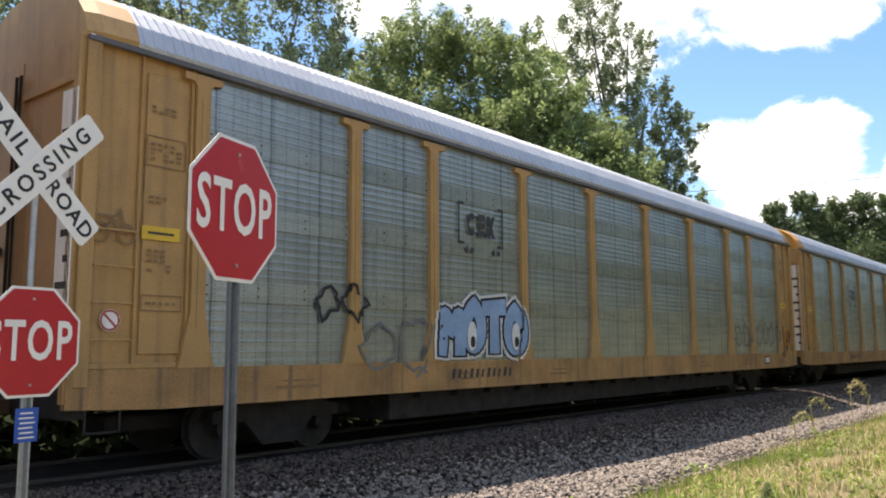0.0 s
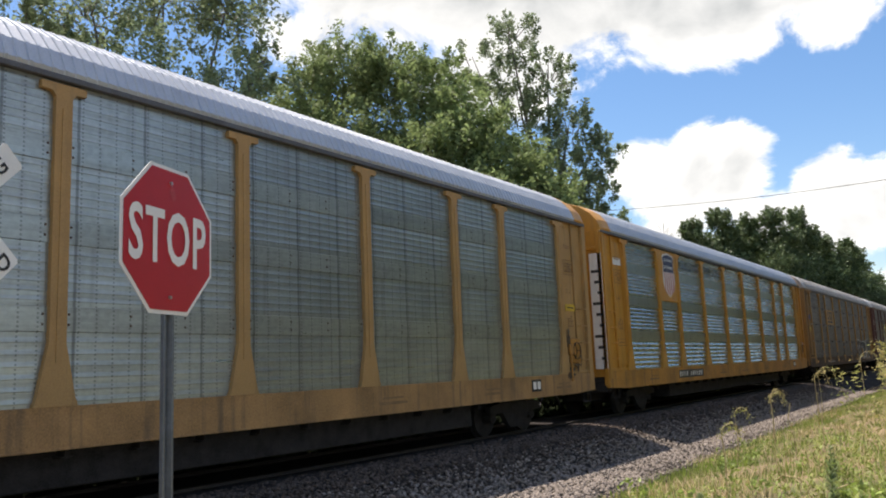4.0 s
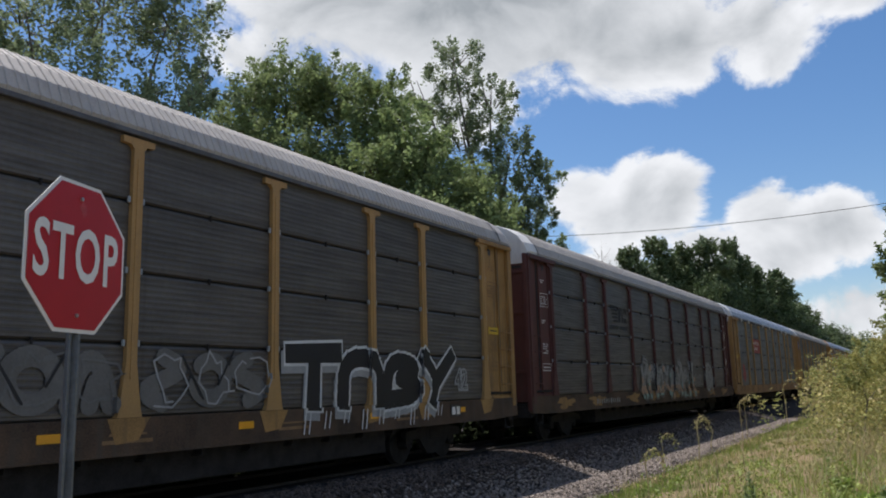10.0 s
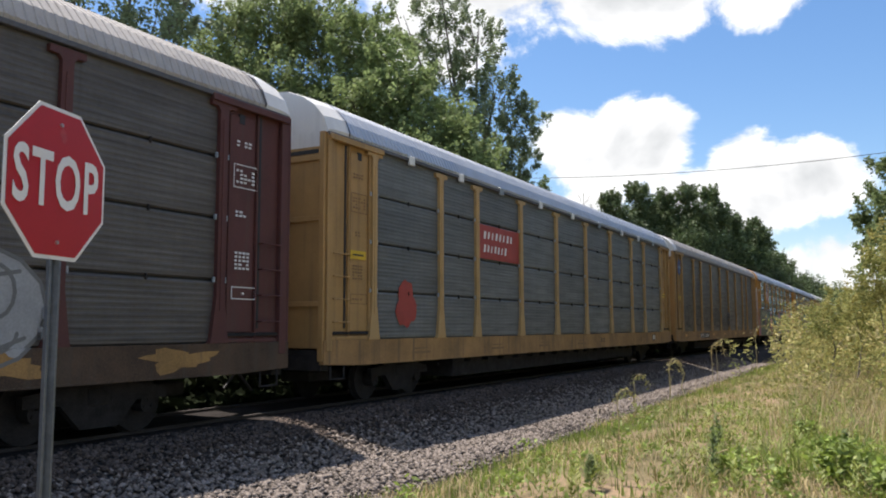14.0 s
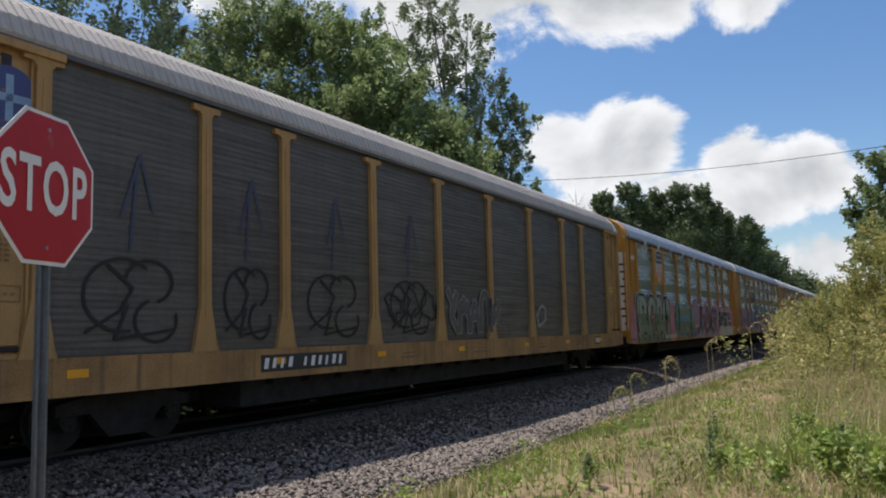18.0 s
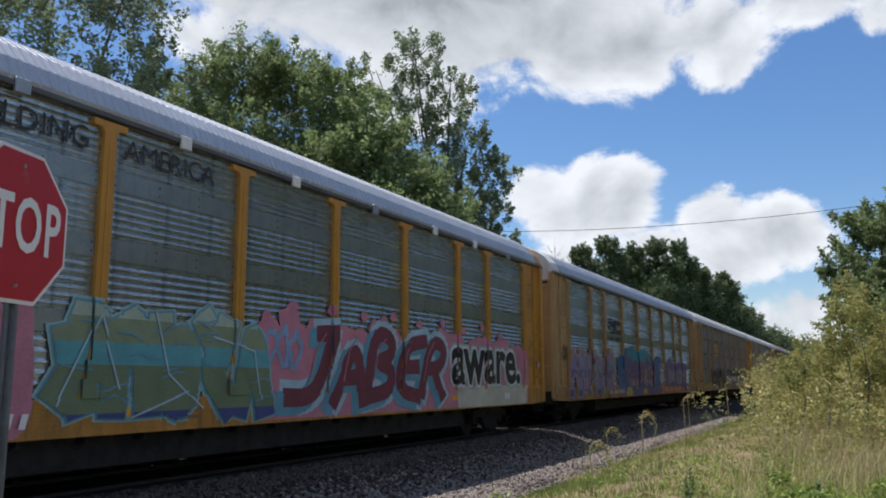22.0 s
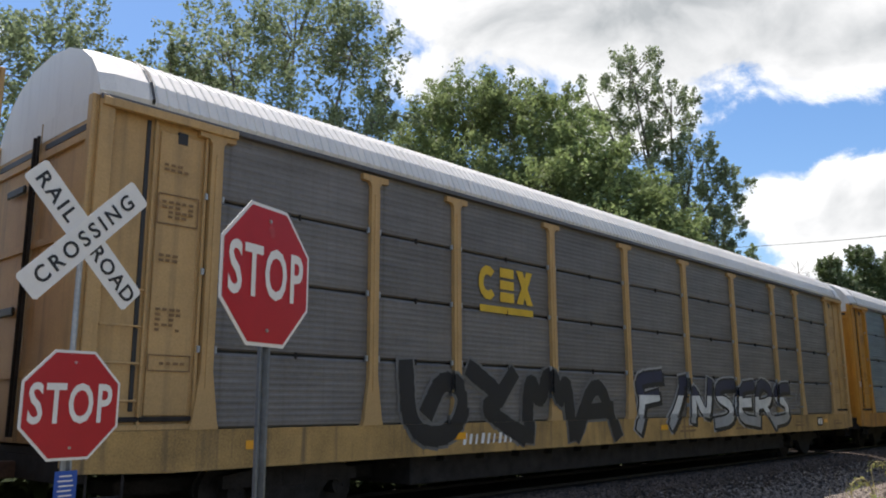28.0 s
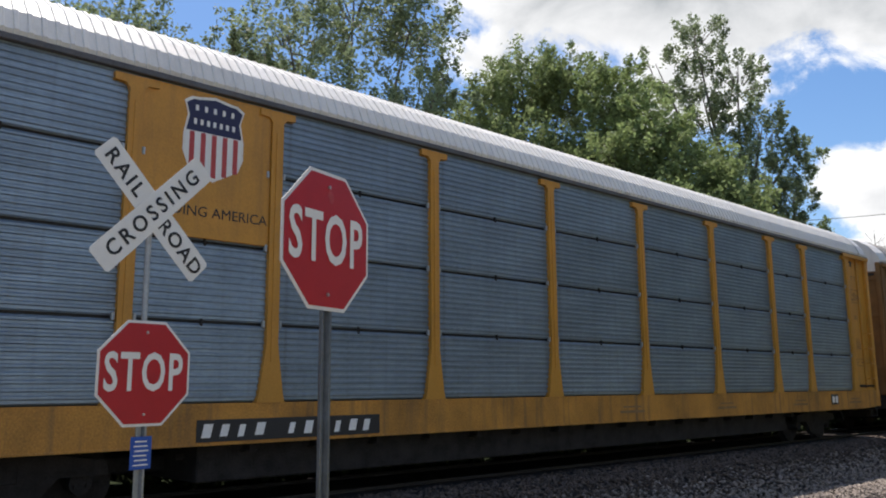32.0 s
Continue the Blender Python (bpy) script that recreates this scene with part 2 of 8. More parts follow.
def perforated(name, color, rough, metal, per_object=0.1, pitch=0.23, depth=0.5, scuff=0.3):
    """Galvanised sheet punched with rows of small holes, with broad weathering."""
    m = mat(name, color, rough, metal, var=0.2, scale=0.9, fine=14.0, bump=0.12, streak=0.25, per_object=per_object)
    nt = m.node_tree
    n, l = nt.nodes, nt.links
    p = n["Principled BSDF"]
    src = p.inputs["Base Color"].links[0].from_socket
    mp = n.new("ShaderNodeMapping")
    mp.inputs["Scale"].default_value = (0.35, 0.35, 7.0)
    l.new(n.new("ShaderNodeTexCoord").outputs["Object"], mp.inputs["Vector"])
    oi = n.new("ShaderNodeObjectInfo")
    sc = n.new("ShaderNodeTexNoise")
    sc.noise_dimensions = "4D"
    sc.inputs["Scale"].default_value, sc.inputs["Detail"].default_value, sc.inputs["Roughness"].default_value = 1.6, 7.0, 0.7
    l.new(mp.outputs[0], sc.inputs["Vector"])
    wv = n.new("ShaderNodeMath")
    wv.operation = "MULTIPLY"
    l.new(oi.outputs["Random"], wv.inputs[0])
    wv.inputs[1].default_value = 40.0
    l.new(wv.outputs[0], sc.inputs["W"])
    gain = n.new("ShaderNodeMapRange")
    gain.inputs[1].default_value, gain.inputs[2].default_value, gain.inputs[3].default_value, gain.inputs[4].default_value = 0.3, 0.7, 1 - scuff, 1 + scuff
    l.new(sc.outputs["Fac"], gain.inputs[0])
    hs = n.new("ShaderNodeHueSaturation")
    l.new(gain.outputs[0], hs.inputs["Value"])
    l.new(src, hs.inputs["Color"])
    src = hs.outputs[0]
    rr = n.new("ShaderNodeMapRange")
    rr.inputs[1].default_value, rr.inputs[2].default_value, rr.inputs[3].default_value, rr.inputs[4].default_value = 0.3, 0.7, rough + 0.10, rough - 0.10
    l.new(sc.outputs["Fac"], rr.inputs[0])
    l.new(rr.outputs[0], p.inputs["Roughness"])
    sep = n.new("ShaderNodeSeparateXYZ")
    l.new(n.new("ShaderNodeTexCoord").outputs["Object"], sep.inputs[0])

    def rows(socket, pitch, level):
        s = n.new("ShaderNodeMath")
        s.operation = "MULTIPLY"
        l.new(socket, s.inputs[0])
        s.inputs[1].default_value = 6.2832 / pitch
        w = n.new("ShaderNodeMath")
        w.operation = "SINE"
        l.new(s.outputs[0], w.inputs[0])
        g = n.new("ShaderNodeMapRange")
        g.inputs[1].default_value, g.inputs[2].default_value = level, min(0.998, level + 0.25)
        l.new(w.outputs[0], g.inputs[0])
        return g.outputs[0]

    hole = n.new("ShaderNodeMath")
    hole.operation = "MULTIPLY"
    l.new(rows(sep.outputs[0], pitch, 0.9), hole.inputs[0])
    l.new(rows(sep.outputs[2], 0.052, 0.0), hole.inputs[1])
    seam = rows(sep.outputs[0], 0.93, 0.985)
    both = n.new("ShaderNodeMath")
    both.operation = "MAXIMUM"
    l.new(hole.outputs[0], both.inputs[0])
    l.new(seam, both.inputs[1])
    amount = n.new("ShaderNodeMath")
    amount.operation = "MULTIPLY"
    l.new(both.outputs[0], amount.inputs[0])
    amount.inputs[1].default_value = depth
    mx = n.new("ShaderNodeMix")
    mx.data_type = "RGBA"
    l.new(amount.outputs[0], mx.inputs[0])
    l.new(src, mx.inputs[6])
    mx.inputs[7].default_value = (0.03, 0.032, 0.034, 1)
    l.new(mx.outputs[2], p.inputs["Base Color"])
    return m


YELLOW = mat("yellow_paint", (0.50, 0.235, 0.030), 0.5, var=0.2, scale=1.3, streak=0.35)
FADED = mat("faded_yellow_paint", (0.40, 0.235, 0.085), 0.6, var=0.22, scale=1.3, streak=0.4)
GRIMED = mat("grimed_yellow_paint", (0.33, 0.185, 0.06), 0.65, var=0.4, scale=1.0, streak=0.7)
CREAM = mat("cream_yellow_paint", (0.47, 0.30, 0.125), 0.6, var=0.22, scale=1.1, streak=0.4)
BROWN = mat("dirty_brown_paint", (0.20, 0.105, 0.035), 0.7, var=0.35, scale=1.6, streak=0.5)
MAROON = mat("maroon_paint", (0.095, 0.030, 0.026), 0.65, var=0.3, scale=1.4, streak=0.4)
SILLS = {
    "yellow_paint": mat("grimy_yellow_sill", (0.46, 0.21, 0.032), 0.6, var=0.5, scale=1.1, streak=0.75),
    "faded_yellow_paint": mat("grimy_faded_sill", (0.36, 0.20, 0.075), 0.65, var=0.5, scale=1.1, streak=0.75),
    "cream_yellow_paint": mat("grimy_cream_sill", (0.42, 0.26, 0.09), 0.65, var=0.5, scale=1.1, streak=0.75),
    "dirty_brown_paint": mat("black_grimed_sill", (0.085, 0.05, 0.028), 0.75, var=0.8, scale=0.9, streak=0.9),
}
GALV = perforated("galvanised_sheet", (0.45, 0.475, 0.45), 0.26, 0.85, scuff=0.14)
GALV_DULL = perforated("dull_galvanised_sheet", (0.375, 0.40, 0.38), 0.36, 0.75, scuff=0.2)
BELT = mat("grey_belt_steel", (0.36, 0.38, 0.375), 0.32, 0.8, var=0.2, scale=2, streak=0.3)
GALV_BLUE = perforated("bluish_galvanised_sheet", (0.225, 0.29, 0.36), 0.42, 0.5, depth=0.06, scuff=0.15)
GREY = perforated("weathered_grey_sheet", (0.165, 0.157, 0.150), 0.55, 0.3, depth=0.1, scuff=0.2)
DIRTY = perforated("dirty_brown_grey_sheet", (0.108, 0.098, 0.089), 0.5, 0.3, depth=0.1, scuff=0.42)
SLATE = perforated("slate_grey_sheet", (0.15, 0.158, 0.155), 0.55, 0.3, depth=0.1)
ROOF_STEEL = mat("galvanised_roof", (0.44, 0.47, 0.51), 0.42, 0.45, var=0.14, scale=0.8, streak=0.1)
ROOF_WORN = mat("weathered_roof", (0.40, 0.375, 0.345), 0.6, 0.1, var=0.16, scale=0.8, streak=0.25)
EAVEGREY = mat("dark_streaked_eave_steel", (0.11, 0.11, 0.12), 0.6, 0.2, var=0.35, scale=2.0, streak=0.4)
ROOF_WHITE = mat("white_roof", (0.66, 0.65, 0.62), 0.5, 0.0, var=0.1, scale=0.8, streak=0.15)
WHITE = mat("white_paint", (0.74, 0.73, 0.70), 0.5, var=0.12, scale=4, streak=0.2)
BLACK = mat("black_paint", (0.018, 0.018, 0.02), 0.55, var=0.3)
SOOT = mat("sooty_steel", (0.032, 0.029, 0.028), 0.85, 0.0, spec=0.2, var=0.5, scale=4)
RUST = mat("rusty_steel", (0.10, 0.055, 0.035), 0.75, 0.3, var=0.4, scale=5)
RAIL = mat("worn_rail", (0.045, 0.036, 0.032), 0.6, 0.2, var=0.3)
TIE = mat("creosoted_wood", (0.045, 0.036, 0.03), 0.85, spec=0.15, var=0.4, scale=6)
RED = mat("stop_red", (0.42, 0.014, 0.022), 0.42, var=0.1, scale=5, fine=90, bump=0.05)
SMUDGE = mat("scuffed_red", (0.45, 0.06, 0.065), 0.6, var=0.2, scale=20)
SIGNWHITE = mat("reflective_white", (0.74, 0.74, 0.72), 0.42, var=0.07, scale=6, fine=90, bump=0.05)
SIGNBLACK = mat("sign_black", (0.015, 0.015, 0.016), 0.5, var=0.1, bump=0.05)
SIGNBLUE = mat("sign_blue", (0.012, 0.075, 0.36), 0.45, var=0.1, bump=0.05)
ZINC = mat("galvanised_post", (0.34, 0.365, 0.385), 0.45, 0.6, var=0.22, scale=6)
ZINCDARK = mat("weathered_channel_post", (0.16, 0.18, 0.20), 0.5, 0.5, var=0.25, scale=6)
BOLT = mat("zinc_bolt", (0.55, 0.52, 0.50), 0.35, 0.8, var=0.1)
BLUE = mat("shield_blue", (0.012, 0.015, 0.065), 0.5, var=0.15)
SHIELDRED = mat("shield_red", (0.42, 0.05, 0.05), 0.5, var=0.15)
SIGNRED = mat("panel_red", (0.36, 0.055, 0.045), 0.55, var=0.2)
LOGOYELLOW = mat("logo_yellow", (0.62, 0.40, 0.03), 0.5, var=0.15)
AMBER = mat("amber_reflector", (0.80, 0.36, 0.02), 0.35, var=0.08)
STENCIL = mat("faded_brown_print", (0.23, 0.135, 0.06), 0.7, var=0.3)
DIMBLACK = mat("faded_black_lettering", (0.035, 0.035, 0.034), 0.7, var=0.3)
SPRAY = {k: mat(k + "_spray", c, 0.55, var=0.22, scale=2.2, fine=30, bump=0.05) for k, c in dict(
    white=(0.62, 0.63, 0.62), black=(0.012, 0.012, 0.015), lightblue=(0.22, 0.34, 0.52), pink=(0.52, 0.20, 0.26), maroon=(0.17, 0.035, 0.055),
    teal=(0.10, 0.33, 0.36), green=(0.22, 0.27, 0.16), palegreen=(0.36, 0.44, 0.34), purple=(0.15, 0.10, 0.25), faint=(0.14, 0.135, 0.127), faintblue=(0.055, 0.065, 0.115), violet=(0.27, 0.215, 0.37),
    navy=(0.05, 0.07, 0.21), orange=(0.58, 0.22, 0.06), cyan=(0.035, 0.27, 0.35), grey=(0.26, 0.27, 0.27), peach=(0.50, 0.32, 0.22),
    yellow=(0.55, 0.42, 0.08), mint=(0.30, 0.46, 0.43), grimebrown=(0.075, 0.045, 0.025), sheetgrey=(0.095, 0.09, 0.083), navyblack=(0.02, 0.024, 0.06), moss=(0.15, 0.20, 0.11), paleblue=(0.36, 0.50, 0.58), steelblue=(0.12, 0.29, 0.38), cream=(0.52, 0.50, 0.40), azure=(0.04, 0.125, 0.29), dimgrey=(0.15, 0.15, 0.145), fadedwhite=(0.32, 0.325, 0.325)).items()}
# bed colour holds the shade of the gaps between the loose stones
GRAVEL = mat("shaded_limestone_bed", (0.05, 0.044, 0.04), 0.95, spec=0.05, var=0.45, scale=1.4, fine=26, bump=0.9)
STONE = mat("limestone_ballast", (0.235, 0.20, 0.172), 0.9, spec=0.1, var=0.3, scale=9, fine=60, bump=0.4, island=0.42)
DUSTY = mat("brake_dust_ballast", (0.105, 0.083, 0.070), 0.9, spec=0.1, var=0.35, scale=6, fine=60, bump=0.4, island=0.4)
OILY_SHADED = mat("oily_ballast", (0.038, 0.034, 0.033), 0.9, spec=0.05, var=0.5, scale=3, fine=26, bump=0.9)
SOIL = mat("meadow_soil", (0.25, 0.175, 0.115), 0.95, spec=0.1, var=0.5, scale=0.6, fine=18, bump=0.6, dark=(0.06, 0.075, 0.028))
GRASS = mat("grass", (0.25, 0.335, 0.07), 0.6, var=0.3, scale=0.7, fine=5, bump=0, trans=0.35, island=0.45)
SHOOT = mat("young_weed_leaf", (0.30, 0.345, 0.085), 0.6, var=0.4, scale=1.2, fine=6, bump=0, trans=0.35, island=0.3)
DRYGRASS = mat("dry_grass", (0.47, 0.385, 0.205), 0.75, var=0.3, scale=0.7, fine=5, bump=0, trans=0.3, island=0.35)
WEED = mat("goldenrod_leaf", (0.45, 0.39, 0.15), 0.75, dark=(0.21, 0.26, 0.085), var=0.35, scale=0.8, fine=6, bump=0, trans=0.35, island=0.25, spec=0.2)
WEEDTOP = mat("goldenrod_plume", (0.52, 0.44, 0.19), 0.7, var=0.3, scale=0.8, fine=6, bump=0, trans=0.3, island=0.4)
LEAF = mat("tree_leaf", (0.235, 0.30, 0.13), 0.6, var=0.3, scale=0.25, fine=2.0, bump=0, trans=0.5, island=0.28, spec=0.3)
LEAFLIGHT = mat("light_tree_leaf", (0.26, 0.335, 0.14), 0.6, var=0.3, scale=0.25, fine=2.0, bump=0, trans=0.5, island=0.28, spec=0.3)
LEAFBLUE = mat("poplar_leaf", (0.235, 0.295, 0.165), 0.55, var=0.3, scale=0.25, fine=2.0, bump=0, trans=0.5, island=0.28, spec=0.3)
# leaf colour lowered to near black to stand for shade below the wagons
UNDERLEAF = mat("shade_darkened_leaf", (0.022, 0.03, 0.014), 0.9, spec=0.05, var=0.35, scale=0.5, fine=3.0, bump=0, trans=0.05, island=0.4)
LEAFDARK = mat("far_tree_leaf", (0.115, 0.165, 0.065), 0.6, var=0.35, scale=0.15, fine=1.0, bump=0, trans=0.25, island=0.45)
BARK = mat("grey_bark", (0.16, 0.14, 0.12), 0.9, var=0.4, scale=3, fine=20, bump=0.6)
WIREBLACK = mat("cable_black", (0.02, 0.02, 0.02), 0.6)


# ---- mesh helpers ----
def obj(name, verts, faces, material, parent=None, label="", at=None, smooth=False, mats=None):
    """One mesh object from points and faces, under a thing or a part."""
    me = bpy.data.meshes.new(name)
    me.from_pydata([tuple(v) for v in verts], [], faces)
    me.materials.append(material)
    if smooth:
        me.shade_smooth()
    ob = new(name, me)
    if parent:
        ob.parent = parent
    if at is not None:
        ob.matrix_basis = at
    if label:
        tagged(ob, label)
    return ob


def part(name, bm, material, parent, label="", at=None, smooth=False):
    me = bpy.data.meshes.new(name)
    bm.to_mesh(me)
    bm.free()
    me.materials.append(material)
    if smooth:
        me.shade_smooth()
    ob = new(name, me)
    ob.parent = parent
    if at is not None:
        ob.matrix_basis = at
    if label:
        tagged(ob, label)
    return ob


def again(name, src, parent, at, label=""):
    """Another piece on the same mesh."""
    ob = new(name, src.data)
    ob.parent = parent
    ob.matrix_basis = at
    if label:
        tagged(ob, label)
    return ob


def soup(name, V, F, material, parent=None, label="", category="", kind="", group=""):
    """A mesh of many loose leaves or blades from arrays of points and faces of one size."""
    k = F.shape[1]
    me = bpy.data.meshes.new(name)
    me.vertices.add(len(V))
    me.vertices.foreach_set("co", np.ascontiguousarray(V, dtype=np.float32).ravel())
    me.loops.add(F.size)
    me.loops.foreach_set("vertex_index", np.ascontiguousarray(F, dtype=np.int32).ravel())
    me.polygons.add(len(F))
    me.polygons.foreach_set("loop_start", np.arange(0, F.size, k, dtype=np.int32))
    me.polygons.foreach_set("loop_total", np.full(len(F), k, dtype=np.int32))
    me.update(calc_edges=True)
    me.materials.append(material)
    ob = new(name, me)
    if parent:
        ob.parent = parent
    return tagged(ob, label, category, group, kind)


def bm_box(bm, x0, x1, y0, y1, z0, z1, bevel=0.0):
    r = bmesh.ops.create_cube(bm, size=1.0)
    bmesh.ops.scale(bm, vec=(x1 - x0, y1 - y0, z1 - z0), verts=r["verts"])
    bmesh.ops.translate(bm, vec=((x0 + x1) / 2, (y0 + y1) / 2, (z0 + z1) / 2), verts=r["verts"])
    if bevel:
        es = list({e for v in r["verts"] for e in v.link_edges})
        bmesh.ops.bevel(bm, geom=es, offset=bevel, segments=1, affect="EDGES", clamp_overlap=True)


def boxes(*specs, bevel=0.0):
    bm = bmesh.new()
    for s in specs:
        bm_box(bm, *s, bevel=bevel)
    return bm


def bm_rod(bm, p, q, r, seg=8):
    p, q = Vector(p), Vector(q)
    d = q - p
    m = Matrix.Translation((p + q) / 2) @ d.to_track_quat("Z", "Y").to_matrix().to_4x4()
    bmesh.ops.create_cone(bm, cap_ends=True, segments=seg, radius1=r, radius2=r, depth=d.length, matrix=m)


def rods(*specs, seg=8):
    bm = bmesh.new()
    for p, q, r in specs:
        bm_rod(bm, p, q, r, seg)
    return bm


def prism(outline, depth):
    """A plate whose outline is given in x, z, with its front face at y = 0 and its back at y = depth."""
    bm = bmesh.new()
    vs = [bm.verts.new((x, 0, z)) for x, z in outline]
    f = bm.faces.new(vs)
    bmesh.ops.recalc_face_normals(bm, faces=[f])
    if f.normal.y > 0:
        f.normal_flip()
    r = bmesh.ops.extrude_face_region(bm, geom=[f])
    bmesh.ops.translate(bm, vec=(0, depth, 0), verts=[g for g in r["geom"] if isinstance(g, bmesh.types.BMVert)])
    bmesh.ops.recalc_face_normals(bm, faces=bm.faces)
    return bm


def thing(name, label, category, group="", kind="", at=None):
    ob = new(name)
    ob.empty_display_size = 0.2
    if at is not None:
        ob.matrix_basis = at
    return tagged(ob, label, category, group, kind)


def lettering(text, size, offset=0.0, extrude=0.002, space=1.0, shear=0.0, align="CENTER"):
    """A mesh of words, standing in x, z with its face towards -y."""
    cu = bpy.data.curves.new("words", "FONT")
    cu.body, cu.size, cu.offset, cu.extrude = text, size, offset, extrude
    cu.space_character, cu.shear, cu.align_x, cu.align_y = space, shear, align, "CENTER"
    cu.resolution_u = 3
    ob = bpy.data.objects.new("words", cu)
    scene.collection.objects.link(ob)
    dg = bpy.context.evaluated_depsgraph_get()
    me = bpy.data.meshes.new_from_object(ob.evaluated_get(dg))
    bpy.data.objects.remove(ob)
    me.transform(Matrix.Rotation(radians(90), 4, "X"))
    return me


def words(name, text, size, material, parent, at, label="", **kw):
    me = lettering(text, size, **kw)
    me.name = name
    me.materials.clear()
    me.materials.append(material)
    ob = new(name, me)
    ob.parent, ob.matrix_basis = parent, at
    if label:
        tagged(ob, label)
    return ob


# ---- ground, road and track ----
RAIL_Z = 0.10
TRACK_Y = 10.6
TURN = 0.7  # the line swings towards the meadow by this many degrees along +x
PIVOT = 8.0


def lean(x):
    """How far the line has come towards the meadow at x."""
    return (x - PIVOT) * math.tan(radians(TURN))


def along(s):
    """A place on the line, s metres from the pivot, turned with it."""
    return pose(PIVOT, TRACK_Y, RAIL_Z, 0, 0, -TURN) @ Matrix.Translation((s - PIVOT, 0, 0))


def toe(x):
    """The foot of the ballast, which lies deeper away from the crossing: its height and its edge towards the meadow."""
    z = -0.24 - 0.21 * min(1.0, max(0.0, (x - 6) / 9.0))
    return z, 4.7 * (1.6 - z) / 1.76


def ground_height(x, y):
    """Meadow near the road, a ditch beside the ballast shoulder, level beyond the track."""
    z, e = toe(x)
    e = min(e, 6.6 - lean(x))
    if y < min(3.0, e - 1):
        return -0.16
    if y < e:
        k = (y - min(3.0, e - 1)) / (e - min(3.0, e - 1))
        return -0.16 + (z + 0.16) * k
    y += lean(x)
    if y < 6.9:
        return z
    if y < 8.4:
        return z + (-0.05 - z) * (y - 6.9) / 1.5
    if y < 9.2:
        return -0.05 + 0.08 * (y - 8.4) / 0.8
    if y < 12.3:
        return 0.03
    return 0.03 - 0.28 * min(1.0, (y - 12.3) / 2.0)


def meadow():
    xs = [-1500, -400, -120, -40] + [-16 + 2.0 * i for i in range(48)] + [90, 120, 170, 260, 500, 1500]
    ys = [-1500, -400, -120, -40, -20] + [-10 + 0.9 * i for i in range(31)] + [20, 24, 30, 45, 80, 200, 500, 1500]
    v, f = [], []
    for j, y in enumerate(ys):
        for i, x in enumerate(xs):
            v.append((x, y, ground_height(x, y) - (0.02 if y < 4.7 else 0.12 if y < 14 else 0.03) + 0.04 * noise.noise((x * 0.4, y * 0.4, 0))))
    w = len(xs)
    for j in range(len(ys) - 1):
        for i in range(w - 1):
            a = j * w + i
            f.append((a, a + 1, a + 1 + w, a + w))
    g = obj("ground", v, f, SOIL, smooth=True)
    tagged(g, "green meadow soil reaching to the horizon", "ground", kind="structure")


meadow()


def ballast_bed():
    prof = [-0.25, 0.15, 0.5, 6.4, 6.9, 7.4, 7.9, 8.4, 8.8, 9.2, 12.3, 13.2, 14.4]
    v, f = [], []
    n = 220
    for i in range(n + 1):
        x = -40 + 300 * (i / n) ** 1.4
        for j, y in enumerate(prof):
            y += min(toe(x)[1], 6.1 - lean(x)) if j < 3 else -lean(x)
            z = ground_height(x, y) - (0.02 if j else 0.05)
            w = 0.22 * noise.noise((x * 0.5, y, 3)) if j < 2 else 0.05
            v.append((x, y + w, z + 0.03 * noise.noise((x * 1.3, y * 1.3, 7))))
    m = len(prof)
    for i in range(n):
        for j in range(m - 1):
            a = i * m + j
            f.append((a, a + m, a + m + 1, a + 1))
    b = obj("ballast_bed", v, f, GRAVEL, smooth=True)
    tagged(b, "bed of crushed limestone under the track, darkened as shade between stones", "ballast", kind="structure")


ballast_bed()
# dark sheet under the train: oil stains, with its shade painted in too
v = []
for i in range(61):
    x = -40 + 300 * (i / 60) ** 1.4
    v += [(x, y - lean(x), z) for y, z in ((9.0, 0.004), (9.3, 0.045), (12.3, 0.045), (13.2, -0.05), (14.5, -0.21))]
tagged(obj("oily_ballast", v, [(5 * i + j, 5 * i + 5 + j, 5 * i + 6 + j, 5 * i + 1 + j) for i in range(60) for j in range(4)], OILY_SHADED), "ballast between and beyond the rails, darkened for oil and for shade", "ballast", kind="structure")


